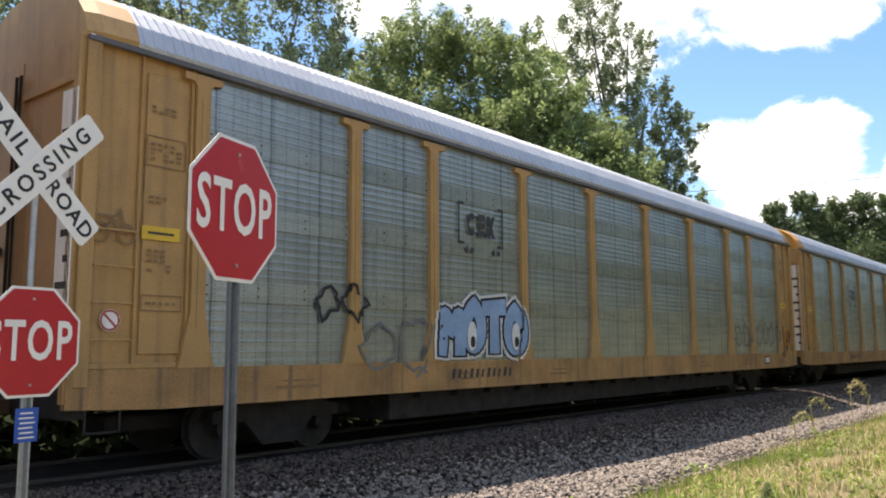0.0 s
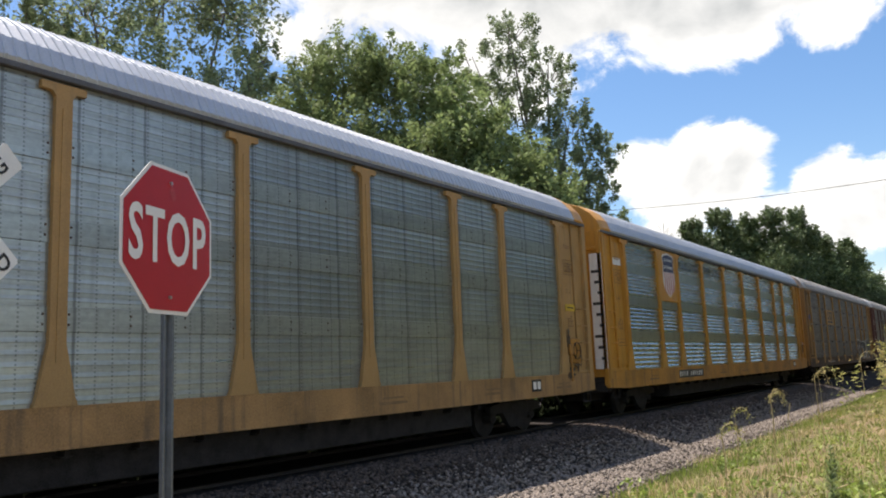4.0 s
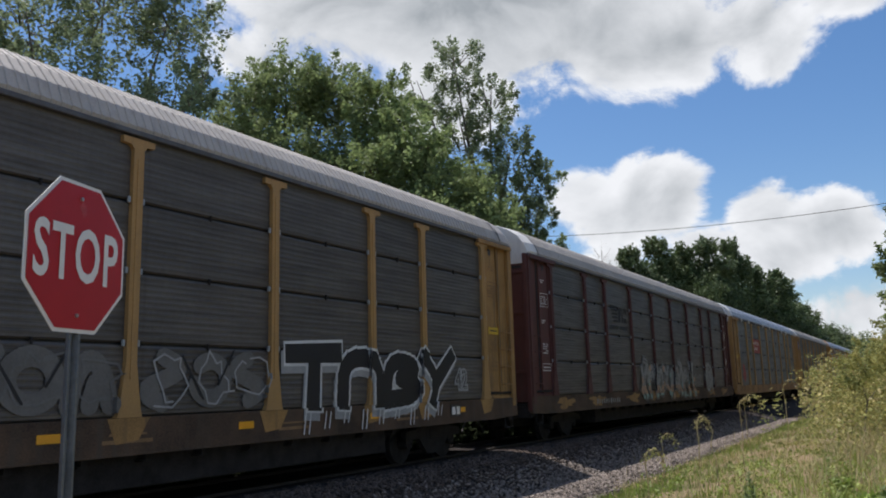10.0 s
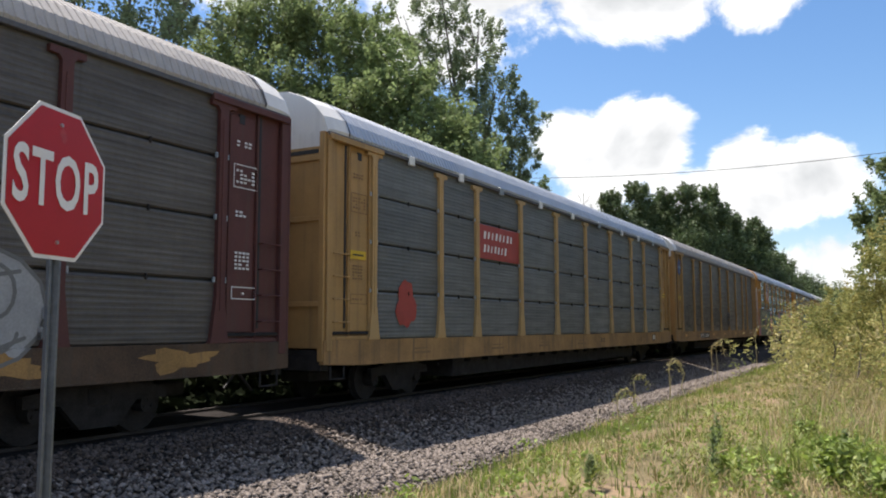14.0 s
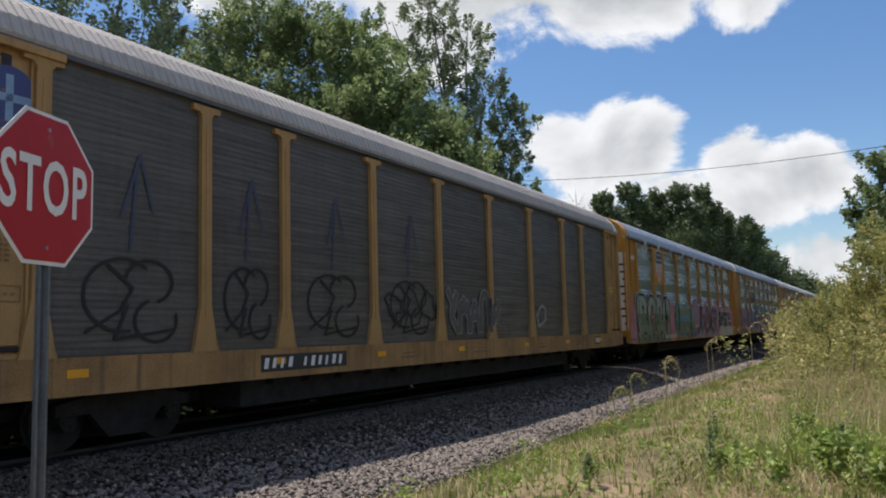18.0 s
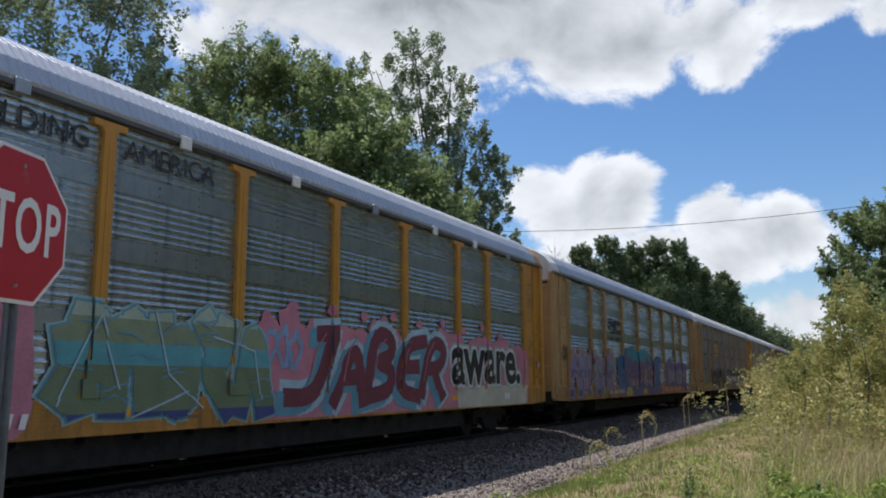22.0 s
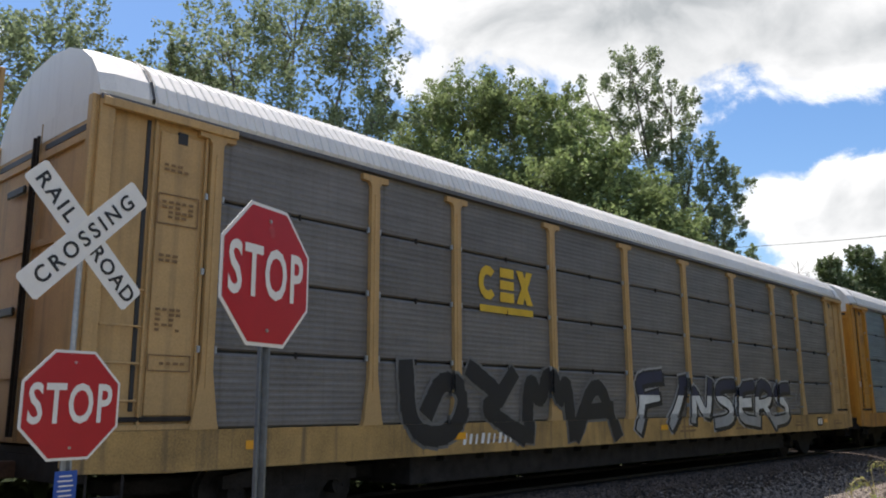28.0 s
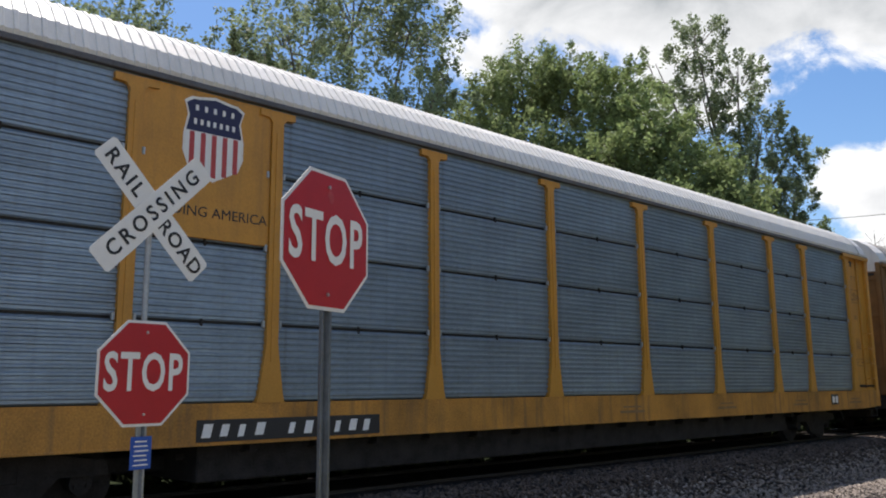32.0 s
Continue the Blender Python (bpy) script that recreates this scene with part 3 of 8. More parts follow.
def loose_stones():
    """Angular stones over the shoulder of the bed, denser near the crossing."""
    rng = np.random.default_rng(4)
    base = np.array([(1, 0, 0), (-1, 0, 0), (0, 1, 0), (0, -1, 0), (0, 0, 1), (0, 0, -1)], float)
    tri = np.array([(0, 2, 4), (2, 1, 4), (1, 3, 4), (3, 0, 4), (2, 0, 5), (1, 2, 5), (3, 1, 5), (0, 3, 5)])
    n = 84000
    x = -6 + 55 * rng.random(n) ** 1.4
    y = 4.8 + 4.75 * rng.random(n)
    size = 0.017 + 0.029 * rng.random(n) ** 1.4
    foot = 4.7 * (1.84 + 0.21 * np.clip((x - 6) / 9, 0, 1)) / 1.76
    keep = (y < 9.55 - (x - PIVOT) * math.tan(radians(TURN))) & (y > foot + 0.2 + 0.35 * np.sin(x * 1.7) * rng.random(n)) | ((rng.random(n) < 0.4) & (y > foot - 0.25) & (y < 9.3 - (x - PIVOT) * math.tan(radians(TURN))))
    x, y, size = x[keep], y[keep], size[keep]
    n = len(x)
    z = np.array([ground_height(a, b) for a, b in zip(x, y)]) + 0.006
    jit = 1 + 0.45 * (rng.random((n, 6, 3)) - 0.5)
    ang = rng.random(n) * 6.283
    pts = base[None] * jit * size[:, None, None] * np.array((1.25, 0.95, 0.75))
    c, s = np.cos(ang)[:, None], np.sin(ang)[:, None]
    px, py = pts[..., 0] * c - pts[..., 1] * s, pts[..., 0] * s + pts[..., 1] * c
    V = np.stack([px + x[:, None], py + y[:, None], pts[..., 2] + z[:, None]], -1)
    # brake dust darkens the stones towards the rails
    dusty = y + (x - PIVOT) * math.tan(radians(TURN)) > 7.1 + 1.3 * rng.random(n)
    for name, pick, material, label in (("ballast_stones", ~dusty, STONE, "loose angular grey limestone ballast beside the rails"), ("dusty_ballast_stones", dusty, DUSTY, "ballast stones browned by brake dust beside the rails")):
        W = V[pick].reshape(-1, 3)
        F = (tri[None] + 6 * np.arange(int(pick.sum()))[:, None, None]).reshape(-1, 3)
        soup(name, W, F, material, None, label, "ballast", "stuff")


loose_stones()


def track():
    t = thing("railway_track", "standard gauge railway track on wooden sleepers in stone ballast", "track", kind="structure", at=along(0))
    for y in (-0.755, 0.755):
        prof = [(-0.07, -0.17), (0.07, -0.17), (0.07, -0.155), (0.012, -0.14), (0.012, -0.045), (0.036, -0.035), (0.036, -0.006), (0.028, 0), (-0.028, 0), (-0.036, -0.006), (-0.036, -0.035), (-0.012, -0.045), (-0.012, -0.14), (-0.07, -0.155)]
        v = [(x, y + a, b) for x in (-60, 260) for a, b in prof]
        k = len(prof)
        f = [(i, (i + 1) % k, (i + 1) % k + k, i + k) for i in range(k)] + [tuple(range(k)), tuple(range(2 * k - 1, k - 1, -1))]
        obj("rail", v, f, RAIL, t)
    first = None
    for i in range(150):
        x = -12 + 0.52 * i
        m = pose(x, 0, -0.175, 0, 0, random.uniform(-1, 1))
        if first is None:
            first = part("sleeper", boxes((-0.11, 0.11, -1.3, 1.3, -0.14, 0), bevel=0.012), TIE, t, at=m)
        else:
            again("sleeper", first, t, m)


track()

# ---- autorack wagons ----
HALF, LEN, PITCH = 1.60, 26.8, 27.7
SILL0, SILL1, EAVE, CROWN = 0.79, 1.28, 5.19, 6.17
END, WIDE, NARROW = 1.70, 2.80, 1.90
BAYS = [WIDE, NARROW, WIDE, WIDE, WIDE, WIDE, WIDE, NARROW, WIDE]
POSTS = [END + sum(BAYS[:i]) for i in range(10)]
shared = {}


def flutes(kind):
    """The rise of a side sheet over its height: (z, outwards)."""
    pts = []
    if kind in ("tall", "soft"):
        h = EAVE - SILL1
        rise = 0.022 if kind == "tall" else 0.006

        def ribs(a, b, n):
            for i in range(n):
                z0, z1 = a + (b - a) * i / n, a + (b - a) * (i + 1) / n
                w = (z1 - z0)
                pts.extend([(z0, 0), (z0 + w * 0.30, 0), (z0 + w * 0.32, rise * 0.9), (z0 + w * 0.39, rise), (z0 + w * 0.76, 0.0)])

        ribs(0.00 * h, 0.21 * h, 6)
        pts.append((0.30 * h, 0))
        ribs(0.30 * h, 0.47 * h, 6)
        pts.append((0.57 * h, 0))
        ribs(0.57 * h, 0.73 * h, 6)
        pts.append((0.81 * h, 0))
        ribs(0.81 * h, 0.985 * h, 7)
        pts.append((h, 0))
    elif kind == "plain":
        h = EAVE - SILL1
        pts.append((0, 0))
        for i in range(44):
            z0, w = h * i / 44, h / 44
            pts.extend([(z0 + w * 0.1, 0.0), (z0 + w * 0.3, 0.004), (z0 + w * 0.5, 0.004), (z0 + w * 0.9, 0.0)])
        pts.append((h, 0))
    else:
        h = (EAVE - SILL1) / 4 - 0.035
        rise = 0.018 if kind == "ribbed" else 0.0045
        n = 11
        pts.append((0, -0.02))
        for i in range(n):
            z0, w = 0.02 + (h - 0.04) * i / n, (h - 0.04) / n
            pts.extend([(z0, 0), (z0 + w * 0.4, 0), (z0 + w * 0.55, rise), (z0 + w * 0.85, rise)])
        pts.append((h, -0.02))
    out = []
    for z, d in pts:
        if not out or z > out[-1][0] + 1e-4:
            out.append((z, d))
    return out


def sheet_mesh(kind, width, material):
    key = (kind, round(width, 2), material.name)
    if key not in shared:
        prof = flutes(kind)
        xs = (0.0, width) if kind != "board" else (0.0, width / 2 - 0.012, width / 2 + 0.012, width)
        v = [(x, -d, z) for x in xs for z, d in prof]
        k = len(prof)
        f = [(c * k + i, (c + 1) * k + i, (c + 1) * k + i + 1, c * k + i + 1) for c in range(len(xs) - 1) for i in range(k - 1)]
        b = len(v)
        v += [(x, 0.05, z) for x in (0.0, width) for z in (prof[0][0], prof[-1][0])]
        f += [(b, b + 1, b + 3, b + 2)]
        f += [tuple([b + 1] + list(range(k - 1, -1, -1)) + [b]), tuple([b + 2] + list(range((len(xs) - 1) * k, len(xs) * k)) + [b + 3])]
        me = bpy.data.meshes.new("side_sheet")
        me.from_pydata(v, [], f)
        me.materials.append(material)
        shared[key] = me
    return shared[key]


def roof_profile():
    """Cross-section of the roof from the near eave to the far eave: (y, z)."""
    half = [(1.60, 5.20), (1.62, 5.26), (1.51, 5.52), (1.30, 5.765), (1.00, 5.96), (0.60, 6.11)]
    return [(-y, z) for y, z in half] + [(0, CROWN)] + half[::-1]


def roof_mesh(material):
    key = ("roof", material.name)
    if key not in shared:
        prof = roof_profile()
        v, f = [], []
        x, n = 0.75, 0
        cols = []
        while x < LEN - 0.75:
            for dx, up in ((0, 0), (0.06, 0), (0.072, 0.017), (0.112, 0.017), (0.124, 0)):
                cols.append((min(x + dx, LEN - 0.75), up))
            x += 0.145
        for x, up in cols:
            for y, z in prof:
                flat = abs(y) > 1.63
                v.append((x, y + (0 if flat else (up if y > 0 else -up) * (0.9 if abs(y) > 1.3 else 0.4 * abs(y))), z + (0 if flat else up * (0.25 if abs(y) > 1.5 else 0.9))))
        k = len(prof)
        for c in range(len(cols) - 1):
            for i in range(k - 1):
                f.append((c * k + i, (c + 1) * k + i, (c + 1) * k + i + 1, c * k + i + 1))
        me = bpy.data.meshes.new("roof")
        me.from_pydata(v, [], f)
        me.materials.append(material)
        shared[key] = me
    return shared[key]


def cap_mesh(material):
    """The smooth piece of roof at a car's end, closed towards the coupler."""
    key = ("cap", material.name)
    if key not in shared:
        prof = roof_profile()
        v = [(0.10, y * 0.985, z - 0.02) for y, z in prof] + [(0.30, y, z) for y, z in prof] + [(0.752, y * 1.002, z + 0.012) for y, z in prof]
        k = len(prof)
        f = [(c * k + i, (c + 1) * k + i, (c + 1) * k + i + 1, c * k + i + 1) for c in range(2) for i in range(k - 1)]
        f.append(tuple(range(k)))
        me = bpy.data.meshes.new("roof_cap")
        me.from_pydata(v, [], f)
        me.materials.append(material)
        shared[key] = me
    return shared[key]


def post_mesh(material, style):
    key = ("post", style, material.name)
    if key not in shared:
        h = EAVE - SILL1
        foot = 0.20 if style == "board" else 0.27
        w = 0.085 if style == "board" else 0.105
        o = [(-foot, 0), (foot, 0), (foot * 0.86, 0.10), (w, 0.72), (w, h - 0.26), (w + 0.05, h - 0.20), (w + 0.18, h - 0.19), (w + 0.18, h - 0.10), (-w - 0.18, h - 0.10), (-w - 0.18, h - 0.19), (-w - 0.05, h - 0.20), (-w, h - 0.26), (-w, 0.72), (-foot * 0.86, 0.10)]
        bm = prism(o, 0.11)
        # a pressed groove up the face
        bm_box(bm, -0.025, 0.025, -0.012, 0.0, 0.5, h - 0.4)
        me = bpy.data.meshes.new("post")
        bm.to_mesh(me)
        bm.free()
        me.materials.append(material)
        shared[key] = me
    return shared[key]


def use(name, me, parent, at, label=""):
    ob = new(name, me)
    ob.parent, ob.matrix_basis = parent, at
    if label:
        tagged(ob, label)
    return ob


def keep(key, make):
    """A mesh built once and shared by all wagons."""
    if key not in shared:
        bm, material = make()
        me = bpy.data.meshes.new(key[0])
        bm.to_mesh(me)
        bm.free()
        me.materials.append(material)
        shared[key] = me
    return shared[key]


def ring_mesh(seg=24):
    """A wheelset on its axle along y, centred at the origin."""
    bm = bmesh.new()
    for y in (-0.755, 0.755):
        s = -1 if y < 0 else 1
        m = Matrix.Translation((0, y, 0)) @ Matrix.Rotation(radians(90), 4, "X")
        bmesh.ops.create_cone(bm, cap_ends=True, segments=seg, radius1=0.42, radius2=0.42, depth=0.13, matrix=m)
        bmesh.ops.create_cone(bm, cap_ends=True, segments=seg, radius1=0.45, radius2=0.45, depth=0.03, matrix=Matrix.Translation((0, -s * 0.06, 0)) @ m)
        bmesh.ops.create_cone(bm, cap_ends=True, segments=12, radius1=0.13, radius2=0.13, depth=0.50, matrix=Matrix.Translation((0, s * 0.05, 0)) @ m)
        for i in range(3):
            a = i * 2.094
            bm_box(bm, 0.075 * math.cos(a) - 0.02, 0.075 * math.cos(a) + 0.02, y + s * 0.29, y + s * 0.32, 0.075 * math.sin(a) - 0.02, 0.075 * math.sin(a) + 0.02)
    bm_rod(bm, (0, -0.8, 0), (0, 0.8, 0), 0.085)
    return bm


def side_frame():
    bm = bmesh.new()
    o = [(-1.15, 0.50), (-0.62, 0.50), (-0.30, 0.16), (0.30, 0.16), (0.62, 0.50), (1.15, 0.50), (1.15, 0.66), (0.72, 0.72), (0.45, 0.80), (-0.45, 0.80), (-0.72, 0.72), (-1.15, 0.66)]
    b2 = prism(o, 0.12)
    me = bpy.data.meshes.new("tmp")
    b2.to_mesh(me)
    b2.free()
    bm.from_mesh(me)
    bpy.data.meshes.remove(me)
    for x in (-0.14, 0, 0.14):
        bm_rod(bm, (x, 0.06, 0.22), (x, 0.06, 0.56), 0.055)
    return bm


WHEELS = []


def truck(car, x):
    t = new("truck")
    t.parent, t.matrix_basis = car, pose(x, 0, 0)
    for y, r in ((-1.14, 0), (1.14, 180)):
        use("side_frame", keep(("side_frame",), lambda: (side_frame(), SOOT)), t, pose(0, y, 0, 0, 0, r))
    use("bolster", keep(("bolster",), lambda: (boxes((-0.22, 0.22, -1.15, 1.15, 0.45, 0.72), bevel=0.03), SOOT)), t, pose(0, 0, 0))
    for dx in (-0.89, 0.89):
        w = use("wheelset", keep(("wheelset",), lambda: (ring_mesh(), SOOT)), t, pose(dx, 0, 0.42))
        WHEELS.append(w)
    return t


def wagon(label, style="tall", sheet=GALV, frame_paint=YELLOW, end_paint=YELLOW, roof=ROOF_STEEL, cap=YELLOW, sill_paint=YELLOW):
    """An enclosed car carrier: its thing stands at the rail top under its leading end."""
    sill_paint = SILLS.get(sill_paint.name, sill_paint)
    car = thing("autorack_wagon", label, "railway wagon", "wagons of the train")
    use("underframe", keep(("underframe",), lambda: (boxes((5.6, LEN - 5.6, -1.30, 1.30, 0.33, 1.015), bevel=0.02), SOOT)), car, pose(0, 0, 0), "sooty steel underframe")
    use("floor_plate", keep(("floor_plate",), lambda: (boxes((0.1, LEN - 0.1, -1.5, 1.5, 1.02, 1.10)), SOOT)), car, pose(0, 0, 0))
    for x in (0.1, LEN - 0.35):
        use("buffer_beam", keep(("buffer_beam",), lambda: (boxes((0, 0.25, -1.5, 1.5, 0.72, 1.015), bevel=0.01), SOOT)), car, pose(x, 0, 0))
    for i, (x, y, w, h) in enumerate(((7.0, -0.85, 0.8, 0.50), (11.0, -0.9, 1.6, 0.38), (13.6, -0.95, 0.6, 0.5), (17.5, -0.9, 1.1, 0.42))):
        use("brake_cylinder" if i % 2 else "equipment_box", keep(("equipment", i), lambda: (boxes((0, w, -0.3, 0.3, 0.84 - h, 0.86), bevel=0.04), SOOT)), car, pose(x, y, 0))
    for x in range(6, 22):
        use("cross_bearer", keep(("cross_bearer",), lambda: (boxes((0.2, 0.27, -1.48, 1.48, 0.70, 1.02), (0.16, 0.31, -1.48, 1.48, 0.68, 0.70)), SOOT)), car, pose(x, 0, 0))
    use("train_pipe", keep(("train_pipe",), lambda: (rods(((5.5, -0.9, 0.62), (21.5, -0.9, 0.62), 0.035)), SOOT)), car, pose(0, 0, 0))
    use("centre_sill", keep(("centre_sill",), lambda: (boxes((1.2, LEN - 1.2, -0.38, 0.38, 0.42, 0.64), bevel=0.03), SOOT)), car, pose(0, 0, 0))
    for x in (3.45, LEN - 3.45):
        truck(car, x)
    for x, r in ((0, 180), (LEN, 0)):
        use("coupler", keep(("coupler",), lambda: (boxes((-0.3, 0.45, -0.09, 0.09, 0.72, 0.92), (0.38, 0.60, -0.17, 0.10, 0.68, 0.96), bevel=0.02), RUST)), car, pose(x, 0, 0, 0, 0, r))
        use("air_hose", keep(("air_hose",), lambda: (rods(((0.05, -0.35, 0.75), (0.3, -0.36, 0.5), 0.025), ((0.3, -0.36, 0.5), (0.5, -0.3, 0.38), 0.025)), BLACK)), car, pose(x, 0, 0, 0, 0, r))
    # side sills with a lip
    sill = [(0.05, SILL0 + 0.05), (0.05, SILL1), (LEN - 0.05, SILL1), (LEN - 0.05, SILL0 + 0.05), (LEN - 1.2, SILL0), (1.2, SILL0)]
    for y, r in ((-HALF, 0), (HALF, 180)):
        s = part("side_sill", prism(sill, 0.10), sill_paint, car, at=pose(0 if r == 0 else LEN, y, 0, 0, 0, r))
        use("sill_lip", keep(("sill_lip", sill_paint.name), lambda: (boxes((0.05, LEN - 0.05, -0.005, 0.0, SILL1 - 0.05, SILL1 - 0.002), (1.2, LEN - 1.2, -0.02, 0.0, SILL0, SILL0 + 0.022)), sill_paint)), s, pose(0, 0, 0))
    # side sheets between posts, both sides
    for side, (y, r) in enumerate(((-HALF + 0.06, 0), (HALF - 0.06, 180))):
        for i, w in enumerate(BAYS):
            x0 = POSTS[i] if side == 0 else LEN - POSTS[i]
            if style != "board":
                use("side_sheet", sheet_mesh("soft" if sheet is GALV_DULL else style, w, sheet), car, pose(x0, y, SILL1, 0, 0, r))
                if style == "tall" and side == 0:
                    for lv in (0.255, 0.52, 0.77):
                        bt = use("belt", keep(("belt", w, sheet.name), lambda: (boxes((0.1, w - 0.1, -0.014, 0.002, -0.15, 0.15), bevel=0.006), BELT if sheet is GALV else GALV_DULL)), car, pose(x0, y, SILL1 + lv * (EAVE - SILL1)))
                        for q in range(4):
                            for zz in (-0.06, 0.06):
                                use("bolt", keep(("belt_bolt",), lambda: (boxes((-0.014, 0.014, -0.024, -0.012, -0.014, 0.014), bevel=0.005), RUST)), bt, pose(0.16 + (w - 0.32) * q / 3, 0, zz))
            else:
                for j in range(4):
                    use("side_sheet", sheet_mesh("ribbed" if sheet is GALV_BLUE else "board", w, sheet), car, pose(x0, y, SILL1 + 0.012 + j * (EAVE - SILL1) / 4, 0, 0, r))
        for i, x in enumerate(POSTS):
            xx = x if side == 0 else LEN - x
            use("post", post_mesh(frame_paint, style), car, pose(xx, y - 0.075 if side == 0 else y + 0.075, SILL1, 0, 0, r))
        if style == "board":
            # clips that tie sheet to post
            for i, x in enumerate(POSTS):
                for j in range(1, 4):
                    if side == 0:
                        for dx in (-0.12, 0.12):
                            use("clip", keep(("clip",), lambda: (boxes((-0.02, 0.02, -0.06, -0.01, -0.045, 0.045), bevel=0.008), ZINC)), car, pose(x + dx, y, SILL1 + j * (EAVE - SILL1) / 4))
                        if i < 9:
                            use("clip", keep(("small_clip",), lambda: (boxes((-0.012, 0.012, -0.03, 0.01, -0.06, 0.03), bevel=0.004), SOOT)), car, pose(x + BAYS[i] / 2, y, SILL1 + j * (EAVE - SILL1) / 4))
            use("backing", keep(("backing",), lambda: (boxes((END, LEN - END, 0.06, 0.075, SILL1, EAVE)), BLACK)), car, pose(0 if side == 0 else LEN, y, 0, 0, 0, r))
        # end bays: a pillar, a pressed panel and a ladder
        for x, flip in ((0, 1), (LEN, -1)):
            tag = ("end_bay", style, end_paint.name, flip)

            base = pose(x, y, 0, 0, 0, 0) if side == 0 else pose(LEN - x, y, 0, 0, 0, 180)

            def made(*b):
                bm = boxes(*b, bevel=0.008)
                if flip < 0:
                    bmesh.ops.scale(bm, vec=(-1, 1, 1), verts=bm.verts)
                    bmesh.ops.reverse_faces(bm, faces=bm.faces)
                return bm, end_paint

            e = use("end_bay", keep(tag, lambda: made((0.12, END - 0.02, 0.02, 0.06, SILL1, EAVE))), car, base)
            for nm, b in (("corner_post", (0.12, 0.30, -0.07, 0.02, SILL1 - 0.2, EAVE)), ("seam", (0.84, 0.875, -0.035, 0.02, SILL1, EAVE - 0.05)), ("seam", (END - 0.15, END - 0.11, -0.03, 0.02, SILL1, EAVE - 0.05)), ("header", (0.30, END, -0.045, 0.02, EAVE - 0.06, EAVE)), ("foot_plate", (0.30, END, -0.03, 0.02, SILL1, SILL1 + 0.07)), ("door_plate", (0.93, END - 0.20, -0.006, 0.02, 1.45, 4.95))):
                use(nm, keep((nm, end_paint.name, flip, b[0]), lambda: made(b)), e, pose(0, 0, 0))
            if side == 0:
                for zq in (1.62, 2.05, 2.48, 2.91):
                    use("grab_iron", keep(("grab_iron", flip, end_paint.name), lambda: (rods(((0.30 * flip, -0.10, 0), (0.78 * flip, -0.10, 0), 0.014), ((0.30 * flip, -0.108, 0), (0.30 * flip, 0.02, 0), 0.014), ((0.78 * flip, -0.108, 0), (0.78 * flip, 0.02, 0), 0.014), seg=6), end_paint)), e, pose(0, 0, zq))
                use("step", keep(("step", flip, end_paint.name), lambda: (rods(((0.30 * flip, -0.03, 0.55), (0.30 * flip, -0.03, 1.2), 0.016), ((0.72 * flip, -0.03, 0.55), (0.72 * flip, -0.03, 1.2), 0.016), ((0.29 * flip, -0.03, 0.56), (0.73 * flip, -0.03, 0.56), 0.016), seg=6), SOOT)), e, pose(0, 0, 0))
            if style != "tall":
                use("header_beam", keep(("header_beam", flip, end_paint.name), lambda: made((0.14, END + 0.28, -0.115, -0.05, EAVE - 0.13, EAVE - 0.02))), e, pose(0, 0, 0))
                use("door_gap", keep(("door_gap", flip), lambda: (made((0.745, 0.80, -0.002, 0.022, 1.5, EAVE - 0.14))[0], BLACK)), e, pose(0, 0, 0), "dark gap beside the door edge")
                use("slot", keep(("slot", flip), lambda: (made((1.16, 1.30, -0.012, 0.022, EAVE - 0.36, EAVE - 0.2))[0], BLACK)), e, pose(0, 0, 0), "dark slot under the header")
                use("ledge", keep(("ledge", flip), lambda: (made((0.3, END - 0.05, -0.035, 0.02, SILL1 + 0.10, SILL1 + 0.16))[0], SOOT)), e, pose(0, 0, 0))

    # clamshell end doors
    for x, r in ((0.10, 0), (LEN - 0.10, 180)):
        for sd in (-1, 1):
            d = use("end_door", keep(("end_door", end_paint.name), lambda: (boxes((-0.02, 0.06, -0.77, 0.77, SILL1 - 0.15, 5.20), bevel=0.008), end_paint)), car, pose(x, 0, 0, 0, 0, r) @ pose(0, sd * 0.785, 0))
            for zz in (1.95, 3.55, 4.7):
                use("stiffener", keep(("stiffener", end_paint.name), lambda: (boxes((-0.06, -0.02, -0.7, 0.7, -0.05, 0.05), bevel=0.008), end_paint)), d, pose(0, 0, zz))
            if cap is ROOF_WHITE:
                use("top_plate", keep(("top_plate",), lambda: (boxes((-0.024, -0.018, -0.76, 0.76, 4.92, 5.199)), ROOF_WHITE)), d, pose(0, 0, 0), "white painted top of the door")
                use("vent_slot", keep(("vent_slot",), lambda: (boxes((-0.028, -0.019, -0.62, 0.62, 4.79, 4.87), bevel=0.003), BLACK)), d, pose(0, 0, 0), "dark slot in the end door")
            use("hinge_post", keep(("hinge_post", end_paint.name), lambda: (boxes((-0.07, -0.02, -0.06, 0.06, 0.9, 5.19), bevel=0.008), end_paint)), d, pose(0, sd * 0.735, 0))
            use("lock_rod", keep(("lock_rod",), lambda: (rods(((-0.08, 0, 1.2), (-0.08, 0, 5.0), 0.022)), SOOT)), d, pose(0, -sd * 0.725, 0))
        for zz in (4.35, 2.75):
            use("hinge", keep(("hinge",), lambda: (boxes((-0.10, -0.06, -0.55, 0.05, -0.06, 0.06), bevel=0.02), BLACK)), d, pose(0, 0, zz))
    use("roof", roof_mesh(roof), car, pose(0, 0, 0), "corrugated metal roof")
    for x, s in ((0, 0), (LEN, 180)):
        use("roof_cap", cap_mesh(cap), car, pose(x, 0, 0, 0, 0, s))
